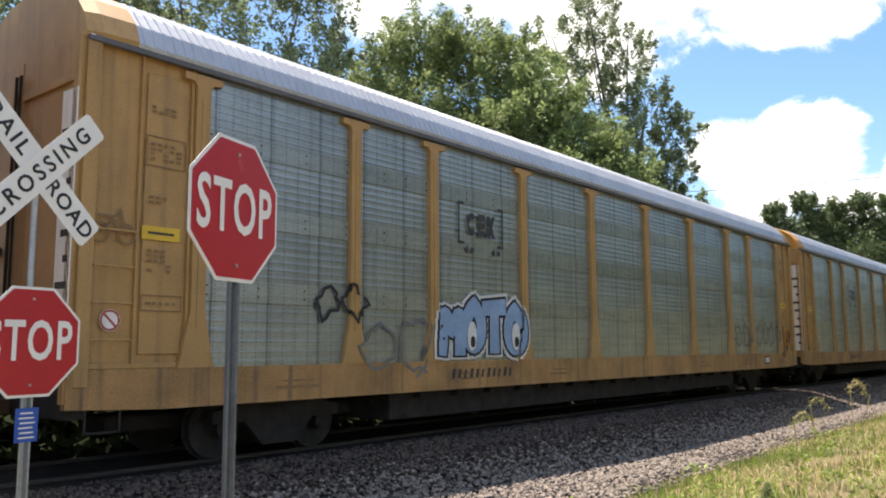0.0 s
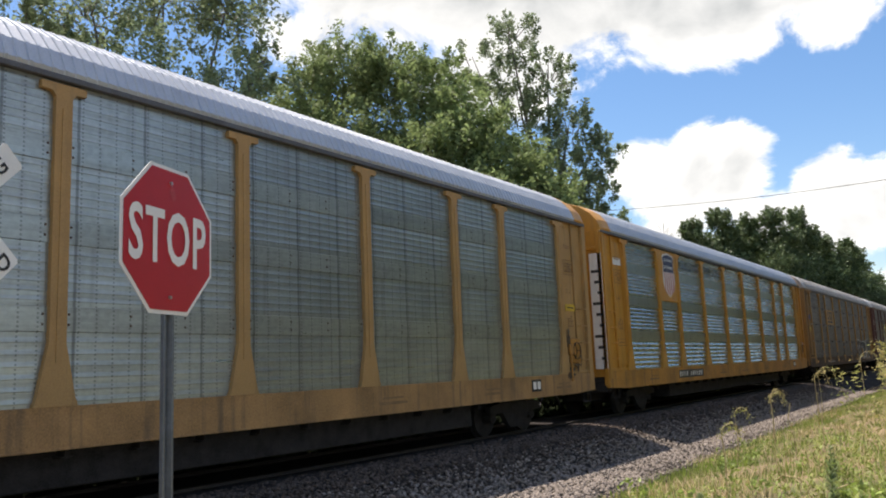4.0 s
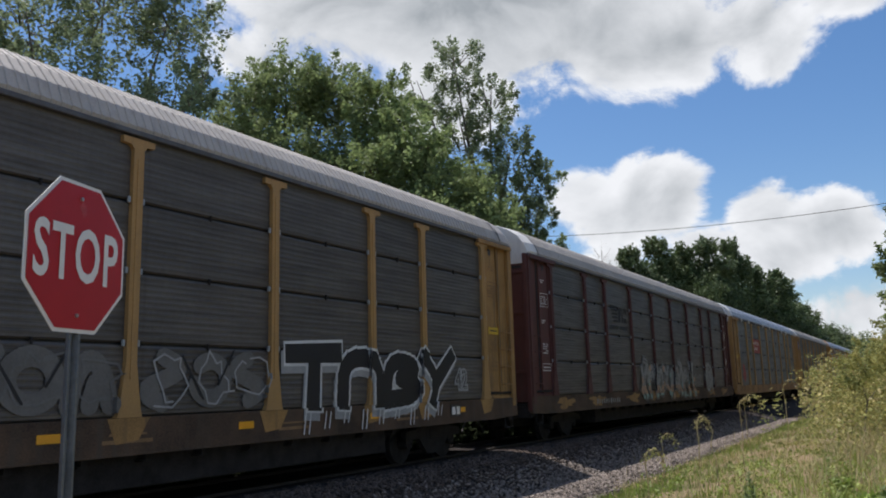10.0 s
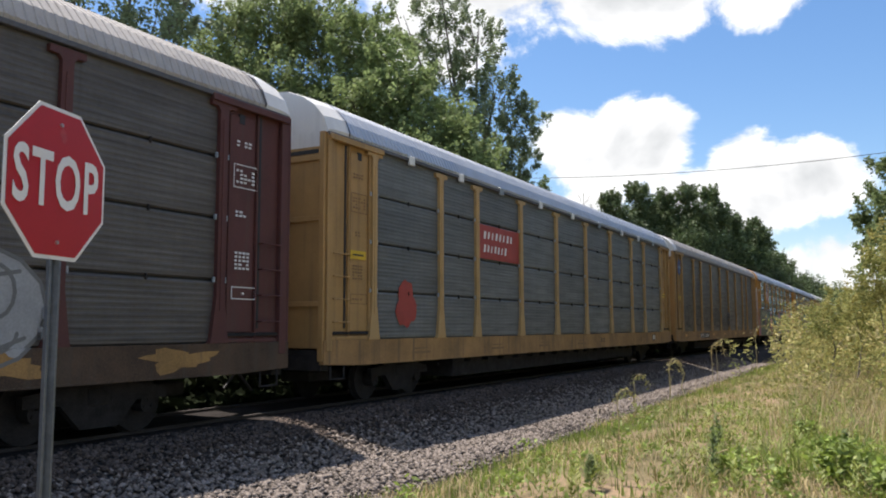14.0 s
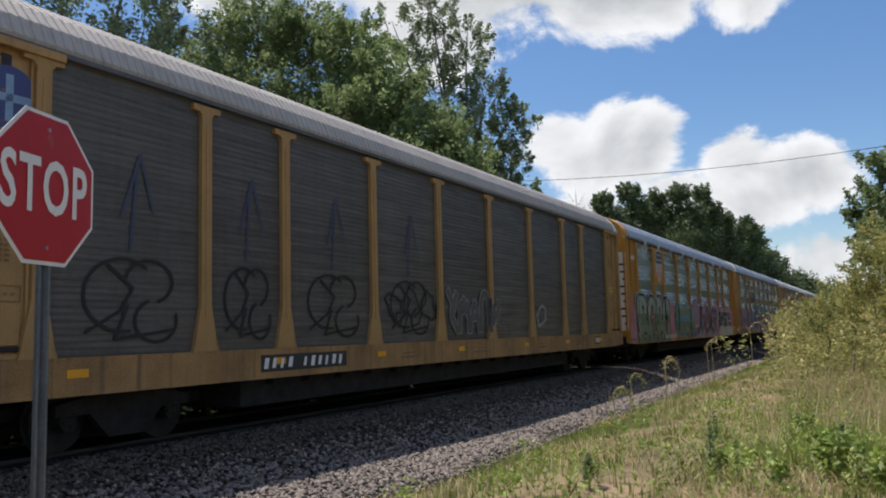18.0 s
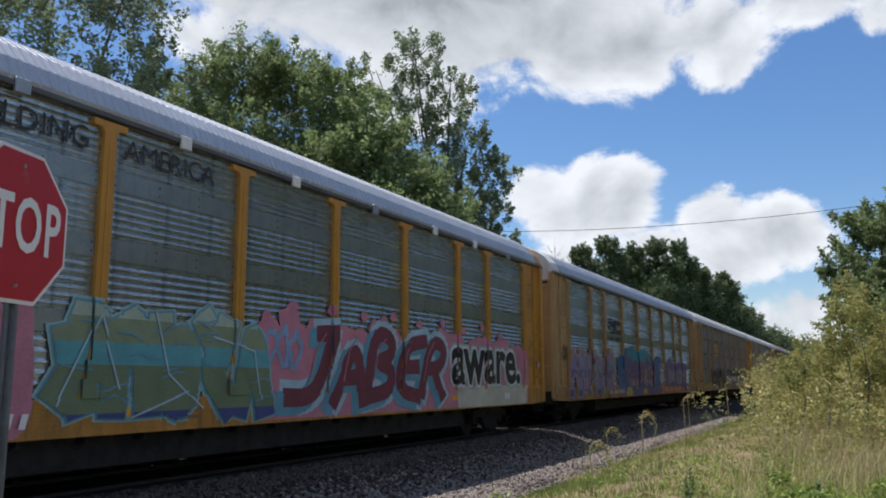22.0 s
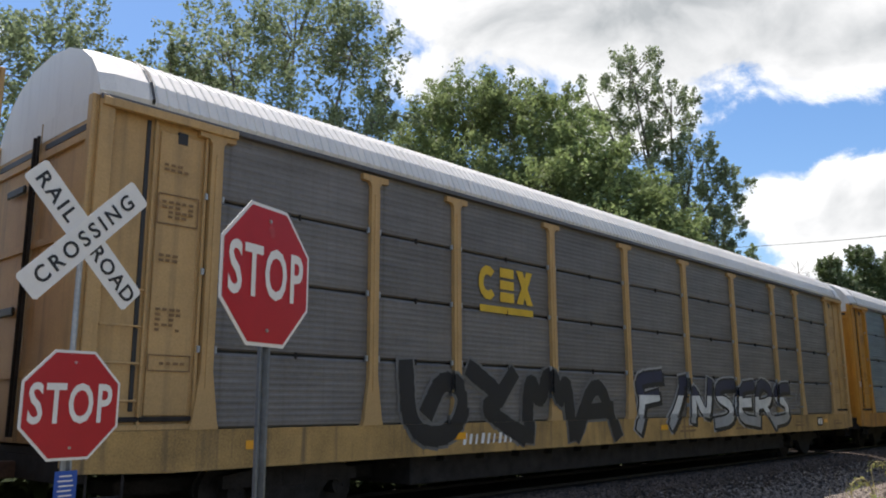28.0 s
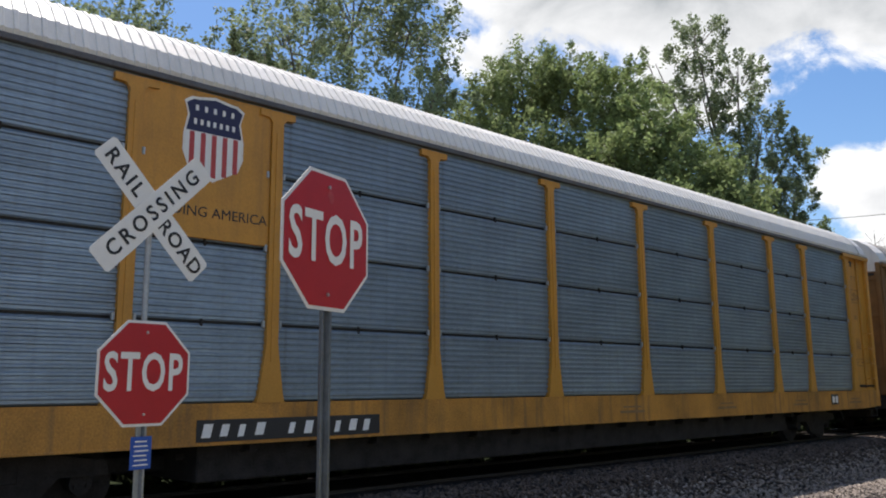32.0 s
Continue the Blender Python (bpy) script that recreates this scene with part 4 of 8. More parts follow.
    use("eave_rail", keep(("eave_rail",), lambda: (boxes((0.12, LEN - 0.12, -HALF - 0.032, -HALF + 0.06, 5.13, 5.205), (0.12, LEN - 0.12, HALF - 0.06, HALF + 0.032, 5.13, 5.205), bevel=0.01), EAVEGREY)), car, pose(0, 0, 0), "dark grey streaked rail under the eave")
    return car


# ---- the train ----
A_ = wagon("yellow and galvanised car-carrier wagon with grey fluted sides and spray paint", sheet=GALV_DULL, end_paint=FADED, frame_paint=FADED, sill_paint=FADED, cap=FADED)
B_ = wagon("yellow and galvanised car-carrier wagon with a small black emblem", sheet=GALV_DULL, end_paint=FADED, frame_paint=FADED, sill_paint=FADED, cap=YELLOW)
C_ = wagon("bright yellow car-carrier wagon with silver fluted sides and a shield emblem", end_paint=YELLOW)
D_ = wagon("dirty grey car-carrier wagon with yellow posts and a yellow emblem panel", "board", DIRTY, FADED, GRIMED, ROOF_WORN, ROOF_WORN, BROWN)
E_ = wagon("grimy dark grey car-carrier wagon with maroon posts and spray paint", "board", DIRTY, MAROON, MAROON, ROOF_WORN, ROOF_WHITE, BROWN)
F_ = wagon("slate grey car-carrier wagon with yellow posts and a red panel", "board", SLATE, CREAM, FADED, ROOF_STEEL, ROOF_WHITE, FADED)
G_ = wagon("dark grey car-carrier wagon with yellow posts and a round blue emblem", "plain", DIRTY, FADED, FADED, ROOF_WORN, ROOF_WHITE, FADED)
H_ = wagon("yellow car-carrier wagon with silver sides covered in bright graffiti", end_paint=YELLOW)
I_ = wagon("pale yellow car-carrier wagon with silver sides and purple graffiti", end_paint=CREAM, frame_paint=FADED, sill_paint=FADED, cap=ROOF_WHITE)
J_ = wagon("grey car-carrier wagon with cream posts and black graffiti", "board", GREY, CREAM, CREAM, ROOF_WHITE, ROOF_WHITE, CREAM)
K_ = wagon("bright yellow car-carrier wagon with bluish ribbed sides and a shield emblem", "board", GALV_BLUE, YELLOW, YELLOW, ROOF_WHITE, ROOF_WHITE, YELLOW)
L_ = wagon("dark weathered car-carrier wagon", "board", DIRTY, BROWN, BROWN, ROOF_WORN, ROOF_WHITE, BROWN)
Z_ = wagon("faded yellow car-carrier wagon", sheet=GALV_DULL, end_paint=FADED, frame_paint=FADED, sill_paint=FADED, cap=FADED)
M_ = wagon("grey car-carrier wagon with yellow posts", "board", GREY, FADED, FADED, ROOF_WORN, ROOF_WHITE, FADED)
TRAIN = [Z_, A_, B_, C_, D_, E_, F_, G_, H_, I_, J_, K_, L_, M_]

# ---- signs ----
def octagon(w, s=1.0):
    r = w / 2 / math.cos(radians(22.5)) * s
    return [(r * math.cos(radians(22.5 + 45 * i)), r * math.sin(radians(22.5 + 45 * i))) for i in range(8)]


def u_post(parent, z0, z1, y=0.006, x=0.0, material=ZINC):
    """A galvanised U-channel post with a row of holes as dark studs."""
    o = [(-0.042, 0.0), (-0.028, 0.0), (-0.016, 0.030), (0.016, 0.030), (0.028, 0.0), (0.042, 0.0), (0.042, 0.006), (0.031, 0.006), (0.019, 0.037), (-0.019, 0.037), (-0.031, 0.006), (-0.042, 0.006)]
    v = [(x + a, y + b, z) for z in (z0, z1) for a, b in o]
    k = len(o)
    f = [(i, (i + 1) % k, (i + 1) % k + k, i + k) for i in range(k)] + [tuple(range(k - 1, -1, -1)), tuple(range(k, 2 * k))]
    return obj("post", v, f, material, parent, "galvanised steel channel post")


def stop_face(parent, z):
    plate = part("plate", prism([(x, q + z) for x, q in octagon(0.762)], 0.004), SIGNWHITE, parent, "white-bordered octagonal plate")
    part("face", prism([(x, q + z) for x, q in octagon(0.722)], 0.002), RED, plate, "red reflective face", at=pose(0, -0.004, 0))
    words("legend", "STOP", 0.385, SIGNWHITE, plate, pose(-0.010, -0.0075, z - 0.005) @ Matrix.Diagonal((0.65, 1, 1, 1)), "white letters", offset=0.007, extrude=0.001, space=1.12)
    for dz in (0.296, -0.296):
        part("bolt", rods(((0, -0.014, z + dz), (0, 0, z + dz), 0.010), seg=8), BOLT, plate)


a = thing("stop_sign", "red octagonal stop sign on a single galvanised post", "traffic sign", at=pose(2.60, 3.57, 0.0, 0, 0, 17))
stop_face(a, 2.34)
part("smudge", prism([(0.02 + 0.024 * (1 + 0.4 * math.sin(3 * k)) * math.cos(k * 0.6283), 2.59 + 0.036 * (1 + 0.4 * math.sin(5 * k)) * math.sin(k * 0.6283)) for k in range(10)], 0.0004), SMUDGE, a, "pale pinkish scuff near the top", at=pose(0, -0.0045, 0))
u_post(a, -0.3, 2.62, x=0.014, material=ZINCDARK)

b = thing("crossbuck_sign", "white railroad crossing crossbuck with a red stop sign below", "traffic sign", at=pose(2.607, 5.843, 0.0, 0, 0, 9.6))
stop_face(b, 1.667)
u_post(b, -0.4, 1.82)
part("upper_post", rods(((0.012, 0.065, 1.2), (0.012, 0.065, 3.02), 0.022), seg=10), ZINC, b, "round galvanised pipe")
for i, (ang, text) in enumerate(((-45, "RAIL  ROAD"), (45, "CROSSING"))):
    L2, h = 0.61, 0.112
    bl = part("blade", prism([(-L2 + 0.02, -h), (L2 - 0.02, -h), (L2, -h + 0.02), (L2, h - 0.02), (L2 - 0.02, h), (-L2 + 0.02, h), (-L2, h - 0.02), (-L2, -h + 0.02)], 0.003), SIGNWHITE, b, "white crossbuck blade with black letters", at=pose(0, -0.002 if i == 0 else -0.012, 2.875, 0, -ang, 0))
    if i == 0:
        words("lettering", "RAIL", 0.165, SIGNBLACK, bl, pose(-0.36, -0.003, -0.004), offset=0.003, extrude=0.001, space=1.25)
        words("lettering", "ROAD", 0.165, SIGNBLACK, bl, pose(0.345, -0.003, -0.004), offset=0.003, extrude=0.001, space=1.12)
    else:
        words("lettering", "CROSSING", 0.165, SIGNBLACK, bl, pose(0, -0.003, -0.004), offset=0.003, extrude=0.001, space=1.38)
plq = part("notice", prism([(-0.085, 0.985), (0.085, 0.985), (0.085, 1.215), (-0.085, 1.215)], 0.003), SIGNBLUE, b, "small blue emergency notice", at=pose(0, 0.0, 0))
for i in range(6):
    part("line_of_print", boxes((-0.06 + 0.01 * (i % 2), 0.06 - 0.008 * (i % 3), -0.002, 0.0, 1.01 + 0.033 * i, 1.020 + 0.033 * i)), SIGNWHITE, plq)


# ---- vegetation ----
def leaf_quads(rng, C, size, droop=0.0, slim=0.55):
    """A folded diamond leaf at each centre, turned at random."""
    n = len(C)
    a = rng.normal(size=(n, 3))
    a[:, 2] = a[:, 2] * 0.7 - droop
    a /= np.linalg.norm(a, axis=1)[:, None]
    b = np.cross(a, rng.normal(size=(n, 3)))
    b /= np.linalg.norm(b, axis=1)[:, None] + 1e-9
    s = (size * (0.6 + 0.8 * rng.random(n)))[:, None]
    V = np.stack([C - a * s * 0.5, C + b * s * slim * 0.5, C + a * s * 0.5, C - b * s * slim * 0.5], 1).reshape(-1, 3)
    F = np.arange(4 * n).reshape(-1, 4)
    return V, F


def toward(az, el, r):
    """A place seen from the standing point under those angles, in degrees, r metres away over the ground."""
    return np.array((r * math.cos(radians(az)), r * math.sin(radians(az)), 1.6 + r * math.tan(radians(el))))


def limb(bm, p, q, r0, r1, seg=6):
    p, q = Vector(p), Vector(q)
    d = q - p
    if d.length < 0.05:
        return
    m = Matrix.Translation((p + q) / 2) @ d.to_track_quat("Z", "Y").to_matrix().to_4x4()
    bmesh.ops.create_cone(bm, cap_ends=True, segments=seg, radius1=r0, radius2=r1, depth=d.length, matrix=m)


def tree(label, lobes, base, material, size, seed, leaves=1.0, airy=0.0, trunk=0.28, category="tree", group="trees behind the track", droop=0.0, name="tree", spread=0.42):
    """A tree: trunk and limbs that reach into its lobes, and leaves in clumps. Lobes are (x, y, z, half width, half height)."""
    rng = np.random.default_rng(seed)
    root = thing(name, label, category, group)
    root.matrix_basis = pose(*base)
    b = np.array(base, float)
    bm = bmesh.new()
    low = min(l[2] - l[4] * 0.4 for l in lobes)
    cx, cy = np.mean([l[0] for l in lobes]), np.mean([l[1] for l in lobes])
    fork = Vector((b[0] * 0.4 + cx * 0.6, b[1] * 0.4 + cy * 0.6, max(base[2] + 1.2, low)))
    limb(bm, base, fork, trunk, trunk * 0.7, 9)
    pts = []
    for x, y, z, rw, rh in lobes:
        mid = Vector((x * 0.6 + fork.x * 0.4, y * 0.6 + fork.y * 0.4, z * 0.5 + fork.z * 0.5 + 0.3))
        limb(bm, fork, mid, trunk * 0.5, trunk * 0.3)
        limb(bm, mid, (x, y, z + rh * 0.4), trunk * 0.3, trunk * 0.06)
        vol = rw * rw * rh
        nc = max(10, int(13 * vol ** 0.62))
        d = rng.normal(size=(nc, 3))
        d /= np.linalg.norm(d, axis=1)[:, None]
        rad = (0.45 + 0.55 * rng.random(nc) ** 0.6)[:, None]
        c = np.array((x, y, z)) + d * rad * np.array((rw, rw, rh))
        for q in c[:: 3 if airy else 4] if trunk > 0.06 else ():
            limb(bm, (x * 0.7 + q[0] * 0.3, y * 0.7 + q[1] * 0.3, z * 0.75 + q[2] * 0.25 - rh * 0.15), q, trunk * 0.13, trunk * 0.03, 4)
        # leaves sit in upswept sprays, thick at the foot and pointed at the tip
        per = int(92 * leaves * (1 - 0.45 * airy))
        big = spread * max(0.6, min(1.6, rw / 2.2)) * (1 - 0.25 * airy)
        ax = d * np.array((0.75, 0.75, 0.35)) + np.array((0, 0, 0.75 - droop)) + rng.normal(size=(nc, 3)) * 0.25
        ax /= np.linalg.norm(ax, axis=1)[:, None]
        reach = big * (1.6 + 1.4 * rng.random(nc))
        t = rng.random((nc, per, 1)) ** 1.3
        cl = c[:, None] + ax[:, None] * (t - 0.35) * reach[:, None, None] + rng.normal(size=(nc, per, 3)) * (big * 0.62 * (1.05 - 0.75 * t))
        pts.append(cl.reshape(-1, 3))
        if not airy:
            k = int(nc * per * 0.30)
            e = rng.normal(size=(k, 3))
            e *= (rng.random(k) ** 0.4 / np.linalg.norm(e, axis=1))[:, None]
            pts.append(np.array((x, y, z)) + e * np.array((rw, rw, rh)) * 0.72)
    C = np.concatenate(pts)
    C = C[C[:, 2] > base[2] + 0.3]
    bmesh.ops.translate(bm, vec=-Vector(base), verts=bm.verts)
    part("trunk", bm, BARK, root, "grey-brown trunk and limbs")
    V, F = leaf_quads(rng, C - b, size * 0.6, droop)
    soup("crown", V, F, material, root, "green leafy crown", kind="")
    return root


def lobe(az, el, r, w, h):
    p = toward(az, el, r)
    return (p[0], p[1], p[2], w, h)


def ground_at(az, r):
    p = toward(az, 0, r)
    return (p[0], p[1], -0.25)


tree("tall leafy tree with bluish-green leaves and thin branches", [lobe(53, 25.5, 33, 2.7, 2.2), lobe(58, 23.5, 33, 2.6, 2.3), lobe(48.5, 24.5, 33, 2.2, 2.2), lobe(55, 18, 32, 3.2, 2.4), lobe(49, 18, 32, 2.4, 2.2), lobe(61.5, 21, 33, 2.0, 1.8), lobe(46, 21, 32, 1.3, 1.2), lobe(54, 12, 32, 3.4, 2.4), lobe(61, 13, 32, 2.6, 2.4)], ground_at(54, 32), LEAFBLUE, 0.31, 11, airy=0.55, leaves=1.0, trunk=0.30)
tree("tall leafy tree with bluish-green leaves and thin branches", [lobe(69, 23, 34, 2.2, 2.0), lobe(73, 21, 34, 2.4, 2.2), lobe(70, 16, 34, 3.0, 2.6), lobe(76, 15, 34, 2.6, 2.6)], ground_at(71, 34), LEAFBLUE, 0.31, 12, airy=0.5, trunk=0.26)
tree("broad green tree with a dense rounded crown", [lobe(40.5, 20.6, 40, 2.4, 2.0), lobe(43.5, 18, 40, 2.4, 2.2), lobe(37.5, 20.2, 40, 2.2, 2.0), lobe(40, 15, 39, 3.4, 2.6), lobe(45, 14, 39, 2.6, 2.4), lobe(36, 15, 39, 2.8, 2.4), lobe(41, 9, 38, 3.6, 3.0), lobe(46, 9, 38, 2.8, 2.6)], ground_at(41, 39), LEAF, 0.32, 13, leaves=1.15, trunk=0.32)
tree("broad light-green tree with a dense crown", [lobe(34.2, 19.8, 38, 1.7, 1.8), lobe(31.5, 17.5, 37, 2.0, 2.0), lobe(33.5, 15, 37, 2.6, 2.2), lobe(29.5, 14, 37, 2.2, 2.0), lobe(27, 12, 37, 2.0, 1.8), lobe(31, 10, 36, 3.2, 2.4), lobe(25.5, 10.5, 37, 1.7, 1.5), lobe(35, 10, 36, 2.8, 2.4)], ground_at(31, 37), LEAFLIGHT, 0.32, 14, leaves=1.15, trunk=0.28)
tree("tall open-crowned tree with pale branches and sparse leaves", [lobe(28.3, 22.6, 43, 1.7, 1.7), lobe(31, 20.8, 43, 1.5, 1.7), lobe(25.6, 19.6, 43, 1.6, 1.8), lobe(28, 18.5, 43, 1.8, 1.7), lobe(24.2, 16, 43, 1.6, 1.8), lobe(22.3, 14.4, 43, 1.4, 1.4), lobe(24, 12.4, 43, 1.8, 1.5), lobe(26.5, 14.5, 43, 2.0, 1.8), lobe(22.8, 11.5, 43, 1.3, 1.2)], ground_at(26, 43), LEAFBLUE, 0.29, 15, airy=0.5, leaves=1.2, trunk=0.26)
tree("low leafy tree beside the wood", [lobe(24.5, 9.0, 44, 2.4, 2.4), lobe(22.5, 8.0, 45, 2.0, 2.2), lobe(27.5, 7.5, 43, 3.0, 2.6)], ground_at(25, 44), LEAF, 0.33, 16, trunk=0.2)

# undergrowth on the far side of the track, its shade painted into the leaf colour
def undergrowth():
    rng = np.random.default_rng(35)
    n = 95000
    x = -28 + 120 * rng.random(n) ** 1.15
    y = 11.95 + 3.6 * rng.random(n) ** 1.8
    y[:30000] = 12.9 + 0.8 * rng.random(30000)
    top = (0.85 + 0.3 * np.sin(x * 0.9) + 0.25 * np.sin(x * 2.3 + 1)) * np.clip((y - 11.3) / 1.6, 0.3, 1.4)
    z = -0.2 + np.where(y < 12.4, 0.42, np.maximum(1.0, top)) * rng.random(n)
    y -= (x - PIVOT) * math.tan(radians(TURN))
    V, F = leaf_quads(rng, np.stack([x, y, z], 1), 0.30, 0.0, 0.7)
    soup("undergrowth", V, F, UNDERLEAF, None, "leafy undergrowth beyond the rails, coloured dark to stand for shade", "undergrowth", "stuff")


undergrowth()
for i in range(17):
    x = -22 + 5.6 * i
    y = 17.5 + 2.2 * math.sin(i * 1.7) + (0.06 * max(0, x))
    h = 2.4 + 0.9 * math.sin(i * 2.3 + 1)
    tree("dense shrub in the shade of the trees", [(x, y, h * 0.62, 2.5, h * 0.5), (x + 1.9, y + 0.8, h * 0.5, 1.9, h * 0.45), (x - 1.6, y + 0.3, h * 0.4, 1.8, h * 0.35)], (x, y, -0.25), LEAF if i % 3 else LEAFLIGHT, 0.30, 40 + i, leaves=0.7, trunk=0.07, category="shrub", group="shrubs behind the track", name="shrub")

# distant wood along the line
for i, (az, el, r, w) in enumerate(((18.0, 7.6, 118, 3.2), (16.4, 9.2, 122, 3.4), (14.6, 9.7, 125, 3.6), (12.9, 9.0, 128, 3.4), (11.2, 9.4, 128, 3.4), (9.8, 9.2, 132, 3.0), (8.4, 7.4, 136, 3.4), (7.0, 6.9, 140, 3.2), (5.9, 4.6, 150, 3.6), (4.6, 3.0, 165, 4.2), (3.2, 2.2, 180, 4.6), (1.8, 1.9, 190, 4.6))):
    top = toward(az, el, r)
    h = top[2]
    tree("dark green tree of the distant wood", [(top[0], top[1], h - 1.2, w * 0.45, 1.6), (top[0] + 1, top[1] - 0.6, h * 0.80, w * 0.75, 2.2), (top[0] - 1.4, top[1] + 0.8, h * 0.62, w, 2.6), (top[0] + 1.8, top[1] - 1.0, h * 0.48, w * 1.1, 2.8), (top[0], top[1], h * 0.25, w * 1.2, 3.6)], (top[0], top[1], -0.25), LEAFDARK, 0.62, 70 + i, leaves=0.85, spread=0.75, trunk=0.3, group="trees of the distant wood")
# added row, hidden behind the brush, to darken what the wagon sides reflect
for i in range(17):
    x, y, h = 36 + 7.5 * i, -8.5 - 0.5 * i + 1.2 * math.sin(i * 2.1), 13.5 + 2.0 * math.sin(i * 1.9)
    tree("added unseen leafy tree that the wagon sides reflect", [(x, y, h * 0.78, 3.0, h * 0.2), (x + 2.4, y - 1, h * 0.5, 3.4, h * 0.24), (x - 2.4, y + 0.6, h * 0.42, 3.4, h * 0.24), (x, y, h * 0.2, 3.8, h * 0.2)], (x, y, -0.2), LEAFDARK, 0.75, 170 + i, leaves=0.5, spread=0.75, trunk=0.2, group="trees beside the line")
# the added row goes on so far sheets reflect leaves, not sky
for i in range(15):
    x, y, h = 166 + 12 * i, -15.5 + 1.5 * math.sin(i * 2.1), 14 + 2.0 * math.sin(i * 1.7)
    tree("added unseen leafy tree that the wagon sides reflect", [(x, y, h * 0.72, 4.6, h * 0.24), (x + 3.0, y - 1, h * 0.4, 5.0, h * 0.3), (x - 3.0, y + 0.6, h * 0.3, 5.0, h * 0.28)], (x, y, -0.2), LEAFDARK, 1.2, 190 + i, leaves=0.35, spread=1.1, trunk=0.2, group="trees beside the line")
tree("bare grey dead tree", [lobe(18.2, 8.8, 112, 1.6, 2.2), lobe(18.9, 8.0, 112, 1.2, 1.8), lobe(17.6, 8.2, 112, 1.2, 1.8)], ground_at(18.2, 112), LEAFDARK, 0.2, 90, leaves=0.03, airy=0.9, trunk=0.2, group="trees of the distant wood")

# trees and brush beside the line
tree("leafy roadside tree with fine drooping foliage", [lobe(-2.2, 9.4, 31, 1.3, 1.0), lobe(-4.0, 9.0, 31, 1.5, 1.3), lobe(-0.6, 7.2, 31, 1.1, 0.9), lobe(-3.0, 6.0, 31, 1.7, 1.2), lobe(-5.6, 6.5, 31, 1.8, 1.5), lobe(-1.2, 5.0, 30, 1.2, 0.9), lobe(-3.5, 3.6, 30, 2.0, 1.3), lobe(-6.5, 3.6, 30, 2.0, 1.4)], ground_at(-3.4, 31), LEAF, 0.24, 21, leaves=1.6, trunk=0.16, droop=0.3, group="trees beside the line")
tree("tall fine-leaved tree beside the line", [lobe(-7.0, 15.5, 28, 1.2, 1.5), lobe(-9.0, 17.5, 28, 1.5, 1.6), lobe(-7.0, 11.5, 28, 1.5, 1.5), lobe(-9.5, 12.5, 28, 1.8, 1.8), lobe(-11.5, 16, 28, 1.8, 2.0), lobe(-8.0, 7.5, 28, 1.9, 1.5), lobe(-11.0, 8.0, 28, 2.0, 1.8), lobe(-13.5, 11, 28, 2.0, 2.0)], ground_at(-9, 28), LEAFLIGHT, 0.22, 22, leaves=1.6, airy=0.2, trunk=0.2, droop=0.5, group="trees beside the line")
for i, (az, el, r, w, h) in enumerate(((-3, 3.4, 29, 1.6, 1.1), (-6, 3.2, 28, 1.8, 1.2), (-9, 3.0, 27, 1.9, 1.3), (-12.5, 4.0, 27, 2.2, 1.8), (-0.6, 2.5, 33, 1.4, 1.0), (-16, 5.0, 28, 2.5, 2.3), (-20, 6.0, 28, 2.6, 2.5), (1.2, 1.2, 48, 1.8, 1.2))):
    p = toward(az, el, r)
    tree("green leafy bush beside the line", [(p[0], p[1], p[2], w, h), (p[0] + 1, p[1] - 0.8, p[2] * 0.6, w, h)], (p[0], p[1], -0.2), LEAF, 0.18, 100 + i, leaves=1.0, trunk=0.05, category="shrub", group="bushes beside the line", name="bush")


# added trees outside the view: near ones darken reflections, distant ones close the horizon
for i, (az, r, h) in enumerate(((-15, 34, 13), (-20, 32, 14), (-25, 31, 14), (-30, 33, 14), (-35, 36, 13), (-47, 90, 12), (-62, 95, 13), (-78, 90, 12), (-95, 95, 12), (-115, 90, 13))):
    p = toward(az, 0, r)
    tree("added unseen leafy tree that the wagon sides reflect", [(p[0], p[1], h * 0.78, 2.8, h * 0.2), (p[0] + 1.8, p[1] - 1.2, h * 0.55, 3.2, h * 0.22), (p[0] - 1.8, p[1] + 1.0, h * 0.5, 3.2, h * 0.22), (p[0], p[1], h * 0.25, 3.4, h * 0.2)], (p[0], p[1], -0.2), LEAFDARK, 0.65, 130 + i, leaves=0.5, spread=0.7, trunk=0.2, group="trees beside the line")


for i, (az, el, r, w, h) in enumerate(((4.2, 0.6, 36, 1.3, 0.9), (2.6, 1.2, 33, 1.4, 1.0), (0.8, 0.6, 31, 1.4, 0.9), (-1.0, 1.6, 29, 1.4, 1.1), (-3.0, 2.4, 27, 1.5, 1.2), (-5.5, 2.0, 26, 1.6, 1.2), (-8.5, 1.8, 25, 1.6, 1.2), (-1.6, 3.4, 30, 1.0, 0.8), (3.6, -0.4, 30, 1.1, 0.7), (0.2, 4.2, 23, 0.45, 0.8), (-0.7, 5.6, 23, 0.5, 0.8), (-1.9, 4.8, 22, 0.7, 0.8), (1.5, 2.6, 24, 0.5, 0.7), (-3.4, 4.4, 22, 0.8, 0.8), (3.0, 1.5, 25, 0.5, 0.5))):
    p = toward(az, el, r)
    tree("yellow-green brush at the edge of the ballast", [(p[0], p[1], p[2] - 0.5, w, h), (p[0] + 0.8, p[1] - 0.7, max(0.5, p[2] * 0.5), w, h * 0.9)], (p[0], p[1], -0.2), WEED, 0.13, 150 + i, leaves=1.3, trunk=0.03, category="shrub", group="brush beside the line", name="bush", spread=0.3)


